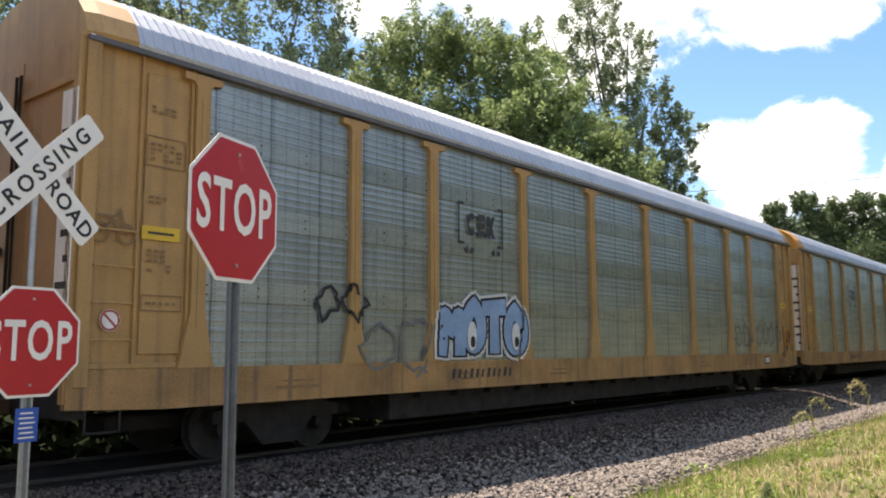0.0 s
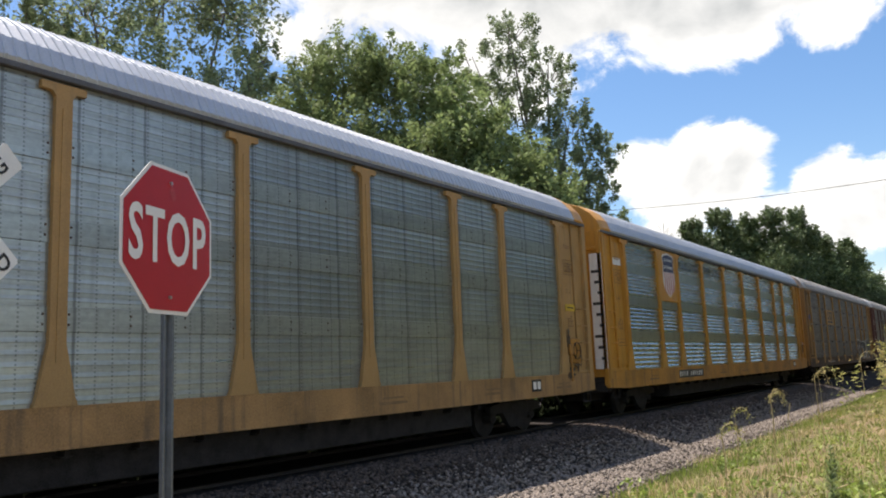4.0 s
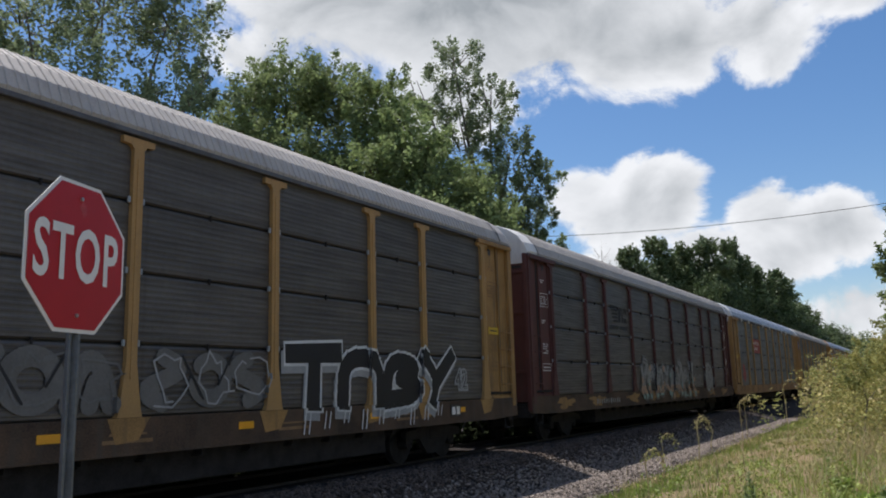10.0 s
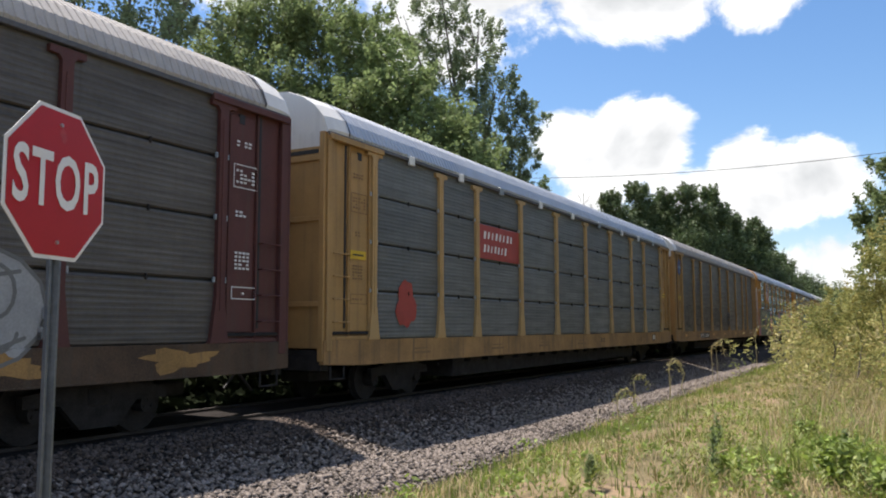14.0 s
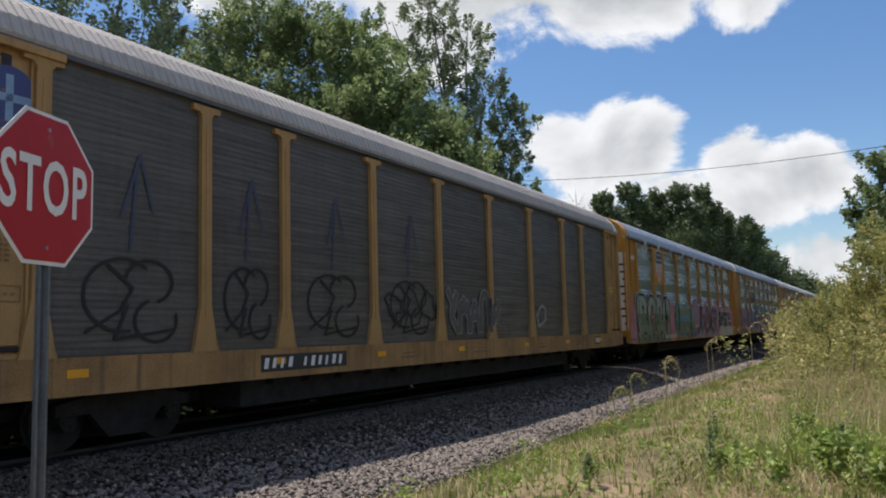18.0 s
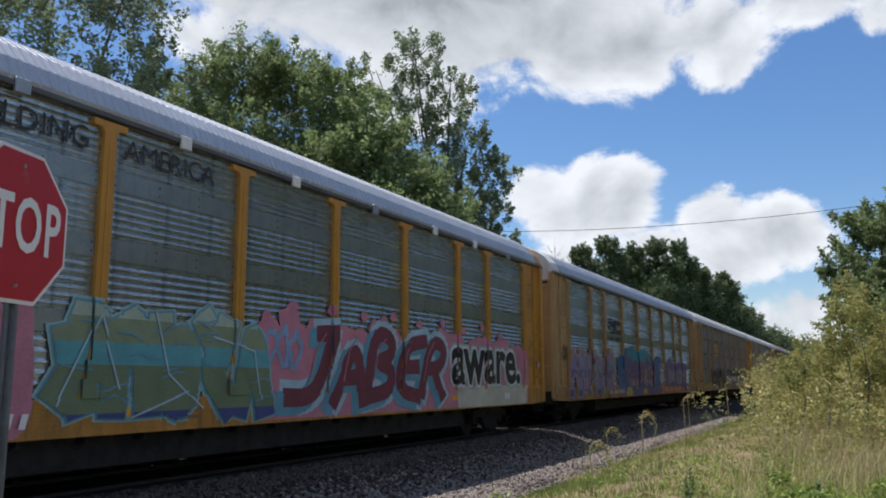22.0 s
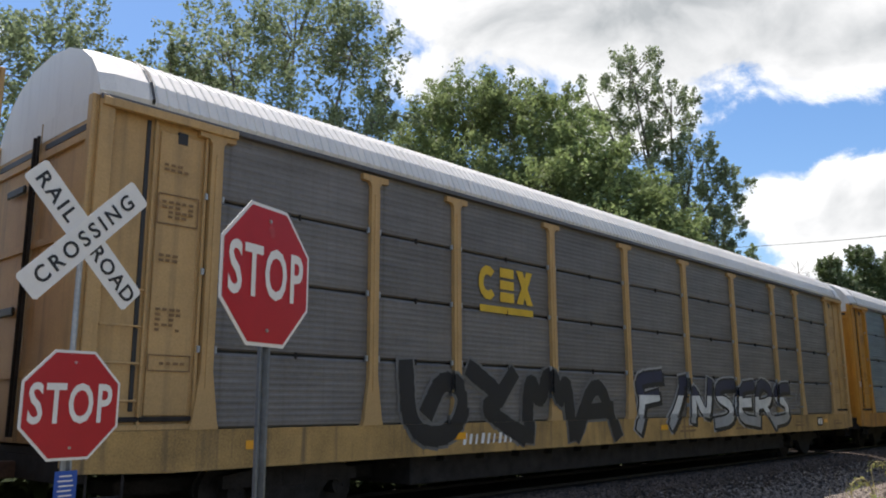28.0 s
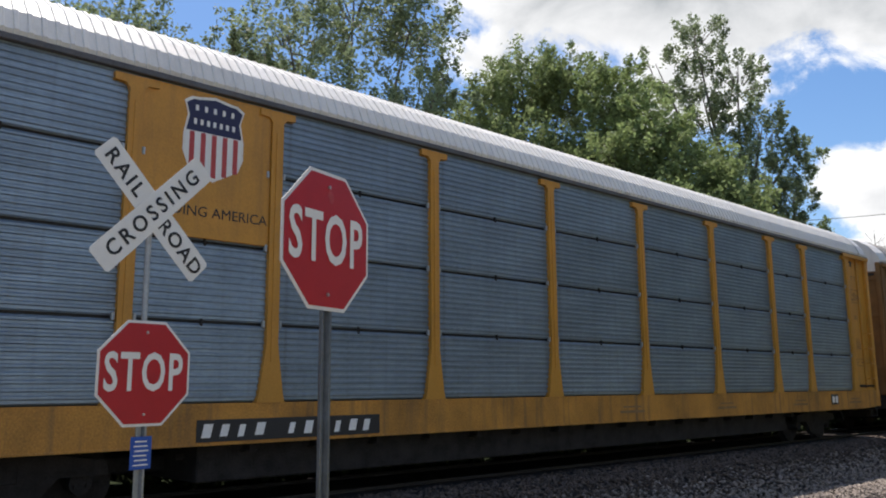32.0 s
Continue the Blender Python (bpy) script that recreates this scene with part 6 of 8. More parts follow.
STROKES = {
    "flag": [[(0, -0.05), (0.3, 0.5), (0.05, 0.92), (1, 1)], [(0.3, 0.52), (0.85, 0.6)]],
    "slash": [[(0.15, 0), (0.5, 0.35), (0.75, 0.8)], [(0.7, 0.98), (0.9, 1.0)]],
    "zig": [[(0, 0.1), (0.1, 1), (0.75, 0.0), (1, 1)]],
    "snake": [[(1, 0.95), (0.25, 0.92), (0.1, 0.62), (0.9, 0.42), (0.75, 0.06), (-0.05, 0)]],
    "comb": [[(1, 1), (0.12, 0.9), (0, 0.1), (1, -0.02)], [(0.05, 0.5), (0.8, 0.52)]],
    "leg": [[(0, 0), (0.1, 1), (0.9, 0.86), (0.8, 0.5), (0.15, 0.45)], [(0.45, 0.45), (1.05, -0.04)]],
    "peak": [[(-0.05, 0), (0.45, 1.02), (1.0, -0.02)], [(0.2, 0.36), (0.85, 0.4)]],
    "fork": [[(0, 0), (0.12, 1)], [(1, 1.05), (0.2, 0.5), (1.08, -0.05)]],
    "cup": [[(0, 1), (0.1, 0.12), (0.85, 0), (1, 1)]],
    "ring": [[(0.5, 1), (0.08, 0.75), (0.05, 0.25), (0.5, 0), (0.95, 0.25), (0.92, 0.75), (0.5, 1)]],
    "double": [[(0, 0), (0.05, 1), (0.8, 0.9), (0.85, 0.62), (0.2, 0.52), (0.95, 0.42), (0.9, 0.08), (0, 0)]],
    "arch": [[(0, 0), (0.05, 1), (0.95, 1), (0.95, 0)]],
    "flagpole": [[(0.05, 0), (0.05, 1), (0.95, 0.95), (0.9, 0.5), (0.1, 0.48)]],
    "branch": [[(0, 1.05), (0.5, 0.5), (0.3, 0)], [(1.05, 1.1), (0.5, 0.5)]],
    "hook": [[(0.42, 0.98), (0.92, 1.0)], [(0.86, 1), (0.66, 0.22), (0.3, 0.0), (-0.3, 0.02)]],
    "mount": [[(0, 0), (0.06, 1), (0.5, 0.3), (0.94, 1), (1, 0)]],
    "bolt": [[(0, 1), (0.65, 0.58), (0.2, 0.45), (1, 0)], [(0.8, 0.95), (0.55, 0.6)]],
    "crown": [[(0, 0), (0.08, 0.9), (0.3, 0.4), (0.5, 1), (0.7, 0.4), (0.92, 0.9), (1, 0)]],
    "wave": [[(0, 0.15), (0.28, 0.95), (0.6, 0.05), (1, 0.85)], [(0.05, 0.7), (0.4, 0.25)]],
    "swoop": [[(0, 0.95), (0.15, 0.1), (0.8, 0.05), (1, 0.6), (0.6, 0.85), (0.4, 0.4)]],
    "arrow": [[(0, 0.1), (0.9, 0.9)], [(0.4, 1.0), (0.95, 0.95), (0.9, 0.4)], [(0.1, 0.8), (0.6, 0.0)]],
    "tee": [[(-0.05, 0.95), (1.05, 1)], [(0.5, 0.95), (0.45, 0)]],
}


def brush(path, w):
    """A flat brush stroke with square ends."""
    out = []
    for i, ((x0, z0), (x1, z1)) in enumerate(zip(path, path[1:])):
        l = math.hypot(x1 - x0, z1 - z0) or 1e-6
        ux, uz = (x1 - x0) / l, (z1 - z0) / l
        a = w * 0.35 if i in (0, len(path) - 2) else w * 0.08
        x0, z0, x1, z1 = x0 - ux * a, z0 - uz * a, x1 + ux * a, z1 + uz * a
        nx, nz = -uz * w / 2, ux * w / 2
        out.append([(x0 + nx, z0 + nz), (x0 - nx, z0 - nz), (x1 - nx * 1.15, z1 - nz * 1.15), (x1 + nx * 1.15, z1 + nz * 1.15)])
    for x, z in path[1:-1]:
        out.append([(x + w / 2 * math.cos(i * 0.7854), z + w / 2 * math.sin(i * 0.7854)) for i in range(8)])
    return out


def below(polys, level):
    """The part of convex shapes that lies below a level."""
    out = []
    for p in polys:
        q = []
        for (x0, z0), (x1, z1) in zip(p, p[1:] + p[:1]):
            if z0 <= level:
                q.append((x0, z0))
            if (z0 - level) * (z1 - level) < 0:
                k = (level - z0) / (z1 - z0)
                q.append((x0 + (x1 - x0) * k, level))
        if len(q) > 2:
            out.append(q)
    return out


def piece(car, style, x0, x1, z0, z1, kinds, seed, fill, line=None, halo=None, width=0.3, base=0, low=None, shade=None, back=None, accents=(), rim=0.07, fall=(0.10, -0.07), cut=True, slant=0.0):
    """A sprayed row of angular interlocking shapes with outline, drop shade and split fill."""
    rng = random.Random(seed)
    n = len(kinds)
    w, h = (x1 - x0) / n, z1 - z0
    paths = []
    for i, k in enumerate(kinds):
        ox, sx = x0 + w * i + width * 0.4, w - width * 0.55
        top, bot = z1 - width * 0.5 - h * rng.uniform(0, 0.12), z0 + width * 0.5 + h * rng.uniform(0, 0.08)
        lean = rng.uniform(-0.05, 0.1) * w
        for s in STROKES[k]:
            p = [(ox + sx * a + (lean + slant) * b, bot + (top - bot) * b) for a, b in s]
            for _ in range(2):
                if len(p) > 2:
                    q = [p[0]]
                    for (ax, az), (bx, bz) in zip(p, p[1:]):
                        q += [(ax * 0.75 + bx * 0.25, az * 0.75 + bz * 0.25), (ax * 0.25 + bx * 0.75, az * 0.25 + bz * 0.75)]
                    p = q + [p[-1]]
            paths.append(p)
    if back:
        for c, col in enumerate(back):
            paint(car, [blob(rng.uniform(x0, x1), rng.uniform(z0 + 0.45 * h, z1 + 0.12), rng.uniform(0.25, 0.55), rng.uniform(0.18, 0.4), seed + 31 * c + j, 0.35) for j in range(int((x1 - x0) * 1.7))], col, style, base + c)
        base += len(back)
    if halo:
        paint(car, [q for p in paths for q in brush(p, width + rim * 3.2)], halo, style, base)
    if shade:
        paint(car, [q for p in paths for q in brush([(x + fall[0], z + fall[1]) for x, z in p], width + rim)], shade, style, base + 1)
    if line:
        paint(car, [q for p in paths for q in brush(p, width + rim * 1.6)], line, style, base + 2)
    fills = [q for p in paths for q in brush(p, width)]
    paint(car, fills, fill, style, base + 3)
    for k, (col, lv) in enumerate(low or ()):
        paint(car, below(fills, z0 + h * lv), col, style, base + 4 + k)
    base += len(low or ())
    if line and cut:
        cuts = []
        for p in paths:
            for (ax, az), (bx, bz) in zip(p, p[1:]):
                if rng.random() < 0.25:
                    k = rng.uniform(0.25, 0.75)
                    cx, cz = ax + (bx - ax) * k, az + (bz - az) * k
                    cuts += ribbon([(cx - width * 0.5, cz + rng.uniform(-0.1, 0.1)), (cx + width * 0.1, cz + rng.uniform(-0.05, 0.05)), (cx + width * 0.5, cz + rng.uniform(-0.12, 0.12))], rim * 0.55)
        paint(car, cuts, line, style, base + 5)
    for c, col in enumerate(accents):
        paint(car, [blob(rng.uniform(x0, x1), rng.uniform(z0 + 0.05, z1 - 0.25 * h), rng.uniform(0.05, 0.15), rng.uniform(0.05, 0.15), seed + 7 * j, 0.15) for j in range(int((x1 - x0) * 1.6))], col, style, base + 6 + c)


def loop(cx, cz, rx, rz, a0=0.0, a1=6.2832, n=14):
    return [(cx + rx * math.cos(a0 + (a1 - a0) * k / n), cz + rz * math.sin(a0 + (a1 - a0) * k / n)) for k in range(n + 1)]


def puff(cx, cz, rx, rz, power=2.4, grow=0.0, n=28):
    """A rounded block outline."""
    out = []
    for i in range(n):
        c, q = math.cos(6.2832 * i / n), math.sin(6.2832 * i / n)
        out.append((cx + (rx + grow) * math.copysign(abs(c) ** (2 / power), c), cz + (rz + grow) * math.copysign(abs(q) ** (2 / power), q)))
    return out


def fat(car, style, groups, layers, low=(), base=0):
    """Swollen shapes that overlap in turn: each group is outlined and filled over the one before it."""
    for g, shapes in enumerate(groups):
        for k, (col, grow) in enumerate(layers):
            polys = [puff(*q, grow=grow) for q in shapes]
            paint(car, polys, col, style, base + 0.5 * g + 0.9 * k)
        for k, (col, level) in enumerate(low):
            paint(car, below([puff(*q) for q in shapes], level), col, style, base + 0.5 * g + 0.9 * len(layers) + 0.4 * k)


def scribble(car, style, x0, x1, z0, z1, n, seed, col, w=0.045, layer=1):
    """Thin loose tags."""
    rng = random.Random(seed)
    polys = []
    for i in range(n):
        cx = x0 + (x1 - x0) * (i + 0.5) / n
        rx, rz = (x1 - x0) / n * 0.55, (z1 - z0) / 2
        path, a = [], rng.uniform(0, 6.28)
        for k in range(14):
            a += rng.uniform(0.25, 0.75)
            q = rng.uniform(0.5, 1.05)
            path.append((cx + rx * q * math.cos(a) + rx * 0.03 * k, (z0 + z1) / 2 + rz * q * math.sin(a * 1.0)))
        polys += ribbon(path, w)
    paint(car, polys, col, style, layer)


def spoken(car, style, text, size, x, z, color, layer, offset=0.0, sx=1.0, space=1.0, name="graffiti"):
    me = lettering(text, size, offset=offset, extrude=0.0, space=space)
    bm = bmesh.new()
    bm.from_mesh(me)
    bpy.data.meshes.remove(me)
    for v in bm.verts:
        v.co = Vector((v.co.x * sx + x, 0, v.co.z + z))
    lay(car, bm, color, style, layer, name)


def marks(car, x, z, w, h, n, color, name="marking", gap=0.5, plate=None, y=SILLFACE):
    """A row of upright bars in place of unreadable or private characters, on an optional plate."""
    host = car
    if plate:
        host = part("number_plate", boxes((x - 0.06, x + w + 0.06, y - 0.004, y, z - 0.05, z + h + 0.05)), plate, car, "dark plate with a row of pale marks")
    bm = bmesh.new()
    s = w / n
    for i in range(n):
        if plate and i in (n // 2 - 1,):
            continue
        k = (gap + 0.08 * (i % 3)) * s
        a, b = x + s * i, x + s * (i + 1) - k
        lo, hi, sh = z + 0.01 * (i % 2), z + h - 0.008 * (i % 3), 0.22 * h
        f = bm.faces.new([bm.verts.new((u, y - (0.0065 if plate else 0.0025), q)) for u, q in ((a, lo), (b, lo), (b + sh, hi), (a + sh, hi))])
        f.normal_update()
        if f.normal.y > 0:
            f.normal_flip()
    tagged(part(name, bm, color, host), kind="stuff")


def sill_clutter(car, seed, amber=True):
    rng = random.Random(seed)
    for i in range(7):
        x = 2.3 + 3.6 * i + rng.uniform(-0.4, 0.4)
        if amber:
            part("reflector", boxes((x, x + 0.32, SILLFACE - 0.004, SILLFACE, 1.02, 1.13)), AMBER, car, "amber reflector")
        if rng.random() < 0.6:
            paint(car, [[(x + 0.9, 0.95), (x + 1.7, 0.95), (x + 1.7, 1.0), (x + 0.9, 1.0)], [(x + 1.0, 1.05), (x + 1.6, 1.05), (x + 1.6, 1.08), (x + 1.0, 1.08)]], STENCIL, "tall", 0, "stencil")
    part("tally_plate", boxes((23.3, 23.75, SILLFACE - 0.004, SILLFACE, 0.93, 1.2)), BLACK, car, "black inspection plate")
    paint(car, [[(23.35, 0.98), (23.5, 0.98), (23.5, 1.15), (23.35, 1.15)], [(23.55, 0.98), (23.7, 0.98), (23.7, 1.15), (23.55, 1.15)]], WHITE, "tall", 3, "stencil")


def frame_of(x0, x1, z0, z1, y, w=0.016):
    """A thin printed rectangle."""
    return boxes((x0, x1, y - 0.0015, y, z0, z0 + w), (x0, x1, y - 0.0015, y, z1 - w, z1), (x0, x0 + w, y - 0.0016, y, z0, z1), (x1 - w, x1, y - 0.0016, y, z0, z1))


def ban_notice(car, x, z, y=-HALF + 0.036):
    """A small round white notice with a red ring and bar."""
    n = part("notice", prism([(x + 0.13 * math.cos(k * 0.3927), z + 0.13 * math.sin(k * 0.3927)) for k in range(16)], 0.003), WHITE, car, "small round white notice with a red ring", at=pose(0, y - 0.003, 0))
    bm = bmesh.new()
    for k in range(16):
        a, b = k * 0.3927, (k + 1) * 0.3927
        bm.faces.new([bm.verts.new((x + r * math.cos(t), -0.001, z + r * math.sin(t))) for r, t in ((0.125, a), (0.125, b), (0.10, b), (0.10, a))])
    bm.faces.new([bm.verts.new((x + a, -0.0012, z + b)) for a, b in ((-0.09, 0.07), (-0.07, 0.09), (0.09, -0.07), (0.07, -0.09))])
    part("ring", bm, SIGNRED, n)


def hand_brake(car, x, z):
    """A brake wheel in a dark recess on the end bay."""
    part("brake_recess", boxes((x - 0.26, x + 0.26, -HALF + 0.005, -HALF + 0.028, z - 0.3, z + 0.3), bevel=0.01), SILLS["yellow_paint"], car, "grimy backing plate of the hand brake")
    part("chain_guard", boxes((x - 0.42, x - 0.22, -HALF - 0.05, -HALF + 0.03, z - 0.12, z + 0.16), (x - 0.34, x - 0.28, -HALF - 0.03, -HALF + 0.03, z - 0.75, z - 0.12), bevel=0.02), SILLS["yellow_paint"], car)
    bm = bmesh.new()
    pts = [(x + 0.21 * math.cos(k * 0.5236), -HALF - 0.03, z + 0.21 * math.sin(k * 0.5236)) for k in range(12)]
    for k in range(12):
        bm_rod(bm, pts[k], pts[(k + 1) % 12], 0.014, 6)
    for k in (0, 4, 8):
        bm_rod(bm, pts[k], (x, -HALF - 0.02, z), 0.011, 5)
    part("brake_wheel", bm, SILLS["dirty_brown_paint"], car, "rusty brake wheel")


def end_stencils(car, sticker=None, dark=STENCIL, seed=1):
    """Small faded printed blocks and boxes on the end bays."""
    rng = random.Random(seed)
    y = -HALF + 0.038
    for x0 in (0.93, LEN - 1.42):
        for z, k, n, box in ((4.45, 2, 4, False), (3.85, 4, 5, True), (2.45, 5, 4, False), (2.05, 1, 5, True), (3.3, 2, 3, False)):
            bm = bmesh.new()
            for i in range(k):
                for q in range(n):
                    if rng.random() < 0.8:
                        xa = x0 + 0.06 + 0.09 * q
                        bm_box(bm, xa, xa + 0.05 + 0.025 * rng.random(), y - 0.0015, y, z + 0.062 * i, z + 0.062 * i + 0.034)
            tagged(part("stencil", bm, dark, car), kind="stuff")
            if box:
                part("printed_frame", frame_of(x0, x0 + 0.56, z - 0.08, z + 0.062 * k + 0.06, y), dark, car)
        if sticker:
            st = part("notice", boxes((x0 - 0.02, x0 + 0.5, y - 0.006, y, 2.85, 3.02)), sticker, car, "yellow notice")
            part("line_of_print", boxes((x0 + 0.06, x0 + 0.42, y - 0.009, y - 0.006, 2.92, 2.95)), DIMBLACK, st)


def white_strip(car):
    part("marking_strip", boxes((0.030, 0.045, -1.585, -1.22, 1.35, 4.55), bevel=0.004), WHITE, car, "white strip with printed marks at the end")
    bm = bmesh.new()
    for i in range(9):
        bm_box(bm, 0.024, 0.03, -1.52, -1.42 + 0.1 * (i % 3) * 0.8, 1.6 + 0.3 * i, 1.68 + 0.3 * i)
    tagged(part("stencil", bm, DIMBLACK, car), kind="stuff")


def cap_band(car):
    """A dark seal between the roof and its end piece."""
    for x, r in ((0.76, 0), (LEN - 0.76, 0)):
        prof = [(y * 1.012, z + 0.03) for y, z in roof_profile()]
        v = [(x + dx, y, z) for dx in (-0.02, 0.02) for y, z in prof]
        k = len(prof)
        obj("roof_seal", v, [(i, i + 1, i + 1 + k, i + k) for i in range(k - 1)], BLACK, car, "dark roof seal")


def shield(car, cx, cz, h, y):
    """A heraldic shield: blue chief over red and white stripes with a white rim."""
    w = h * 0.74

    def out(s):
        o = [(-0.5, 0.40), (-0.38, 0.46), (-0.30, 0.36 + 0.10), (0, 0.5), (0.30, 0.46), (0.38, 0.46), (0.5, 0.40), (0.44, 0.25), (0.5, 0.02), (0.5, -0.18), (0.42, -0.33), (0.2, -0.42), (0, -0.5), (-0.2, -0.42), (-0.42, -0.33), (-0.5, -0.18), (-0.5, 0.02), (-0.44, 0.25)]
        return [(cx + a * w * s, cz + b * h * s) for a, b in o]

    rim = part("emblem", prism(out(1.0), 0.004), WHITE, car, "shield emblem in red, white and blue", at=pose(0, y - 0.004, 0))
    inner = out(0.93)
    part("field", prism(inner, 0.003), SIGNWHITE, rim, at=pose(0, -0.003, 0))
    zc = cz + 0.06 * h
    blue = [(cx - 0.46 * w, zc)] + [(cx + a * w * 0.93, cz + b * h * 0.93) for a, b in ((-0.44, 0.25), (-0.5, 0.40), (-0.38, 0.46), (-0.30, 0.46), (0, 0.5), (0.30, 0.46), (0.38, 0.46), (0.5, 0.40), (0.44, 0.25))] + [(cx + 0.46 * w, zc)]
    part("chief", prism(blue, 0.002), BLUE, rim, at=pose(0, -0.005, 0))
    for i in range(5):
        x = cx + w * (-0.36 + 0.18 * i)
        bot = cz - h * (0.36 if abs(i - 2) == 2 else 0.42 if abs(i - 2) == 1 else 0.45)
        part("stripe", prism([(x - 0.04 * w, bot), (x + 0.04 * w, bot), (x + 0.04 * w, zc - 0.01), (x - 0.04 * w, zc - 0.01)], 0.002), SHIELDRED, rim, at=pose(0, -0.005, 0))
    for k, n in ((0.33, 5), (0.17, 7)):
        for i in range(n):
            x = cx + w * 0.74 * ((i + 0.5) / n - 0.5)
            part("letter_bar", boxes((x - 0.026 * w, x + 0.022 * w, -0.008, -0.0045, cz + (k - 0.03) * h, cz + (k + 0.035) * h)), SIGNWHITE, rim)


def block_logo(car, cx, cz, w, h, color, y, bar=True):
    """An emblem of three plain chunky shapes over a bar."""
    shapes = []
    x = cx - w / 2
    rw = w * 0.30
    for i in range(1, 10):
        a, b = radians(30 * i + 15), radians(30 * i + 45)
        shapes.append([(x + rw / 2 + rw * 0.55 * math.cos(a), cz + h * 0.5 * math.sin(a)), (x + rw / 2 + rw * 0.55 * math.cos(b), cz + h * 0.5 * math.sin(b)), (x + rw / 2 + rw * 0.27 * math.cos(b), cz + h * 0.24 * math.sin(b)), (x + rw / 2 + rw * 0.27 * math.cos(a), cz + h * 0.24 * math.sin(a))])
    x1 = cx - w * 0.13
    shapes += [[(x1, cz + 0.22 * h), (x1 + w * 0.26, cz + 0.22 * h), (x1 + w * 0.26, cz + 0.5 * h), (x1, cz + 0.5 * h)], [(x1, cz - 0.13 * h), (x1 + w * 0.26, cz - 0.13 * h), (x1 + w * 0.26, cz + 0.13 * h), (x1, cz + 0.13 * h)], [(x1, cz - 0.5 * h), (x1 + w * 0.26, cz - 0.5 * h), (x1 + w * 0.26, cz - 0.22 * h), (x1, cz - 0.22 * h)]]
    x2 = cx + w * 0.18
    t = w * 0.12
    shapes += [[(x2, cz - h / 2), (x2 + t, cz - h / 2), (x2 + w * 0.32, cz + h / 2), (x2 + w * 0.32 - t, cz + h / 2)], [(x2 + w * 0.32 - t, cz - h / 2), (x2 + w * 0.32, cz - h / 2), (x2 + t, cz + h / 2), (x2, cz + h / 2)]]
    if bar:
        shapes.append([(cx - w / 2, cz - h * 0.85), (cx + w / 2, cz - h * 0.85), (cx + w / 2, cz - h * 0.65), (cx - w / 2, cz - h * 0.65)])
    bm = bmesh.new()
    for i, s in enumerate(shapes):
        bm.faces.new([bm.verts.new((a, y - 0.0004 * i, b)) for a, b in s])
    bmesh.ops.recalc_face_normals(bm, faces=bm.faces)
    for f in bm.faces:
        if f.normal.y > 0:
            f.normal_flip()
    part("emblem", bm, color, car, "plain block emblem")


def mid(i):
    return POSTS[i] + BAYS[i] / 2


def stripe_logo(car, cx, cz, s, color, style):
    polys = [[(cx - 0.75 * s + 0.06 * i * s, cz + (0.18 - 0.11 * i) * s), (cx - 0.1 * s + 0.02 * i * s, cz + (0.18 - 0.11 * i) * s), (cx - 0.1 * s + 0.02 * i * s, cz + (0.24 - 0.11 * i) * s), (cx - 0.72 * s + 0.06 * i * s, cz + (0.24 - 0.11 * i) * s)] for i in range(5)]
    polys += [[(cx + 0.0 * s, cz - 0.25 * s), (cx + 0.16 * s, cz - 0.25 * s), (cx + 0.34 * s, cz + 0.2 * s), (cx + 0.06 * s, cz + 0.2 * s)], [(cx + 0.3 * s, cz - 0.25 * s), (cx + 0.44 * s, cz - 0.25 * s), (cx + 0.44 * s, cz + 0.2 * s), (cx + 0.36 * s, cz + 0.2 * s)], [(cx + 0.5 * s, cz - 0.25 * s), (cx + 0.8 * s, cz - 0.25 * s), (cx + 0.8 * s, cz - 0.1 * s), (cx + 0.5 * s, cz - 0.1 * s)], [(cx + 0.5 * s, cz + 0.05 * s), (cx + 0.8 * s, cz + 0.05 * s), (cx + 0.8 * s, cz + 0.2 * s), (cx + 0.5 * s, cz + 0.2 * s)]]
    polys += [[(cx - 0.8 * s + 0.11 * i * s, cz - 0.48 * s), (cx - 0.8 * s + 0.11 * i * s + 0.07 * s, cz - 0.48 * s), (cx - 0.8 * s + 0.11 * i * s + 0.07 * s, cz - 0.37 * s), (cx - 0.8 * s + 0.11 * i * s, cz - 0.37 * s)] for i in range(15) if i != 7]
    paint(car, polys, color, style, 0, "emblem", "black striped emblem")


# wagon with the bracketed emblem
for car in (A_, B_):
    block_logo(car, mid(2), 3.78, 0.85, 0.42, DIMBLACK, TALLFACE - 0.002, bar=False)
    for s in (-1, 1):
        x = mid(2) + s * 0.68
        paint(car, ribbon([(x - s * 0.14, 4.15), (x, 4.15), (x, 3.42), (x - s * 0.14, 3.42)], 0.05), DIMBLACK, "tall", 0, "stencil")
    paint(car, [[(mid(2) + d, 3.25), (mid(2) + d + 0.09, 3.25), (mid(2) + d + 0.09, 3.34), (mid(2) + d, 3.34)] for d in (-0.5, -0.33, 0.33, 0.5)], DIMBLACK, "tall", 0, "stencil")
    end_stencils(car, LOGOYELLOW, seed=3)
    sill_clutter(car, 4, amber=False)
    marks(car, POSTS[2] + 0.45, 0.97, 1.9, 0.17, 11, DIMBLACK, "reporting_mark")
piece(A_, "tall", POSTS[2] + 0.1, POSTS[3] - 0.05, 1.32, 2.42, ["mount", "ring", "tee", "ring"], 7, "lightblue", "black", "white", 0.27, low=(("palegreen", 0.0),), rim=0.06, cut=False)
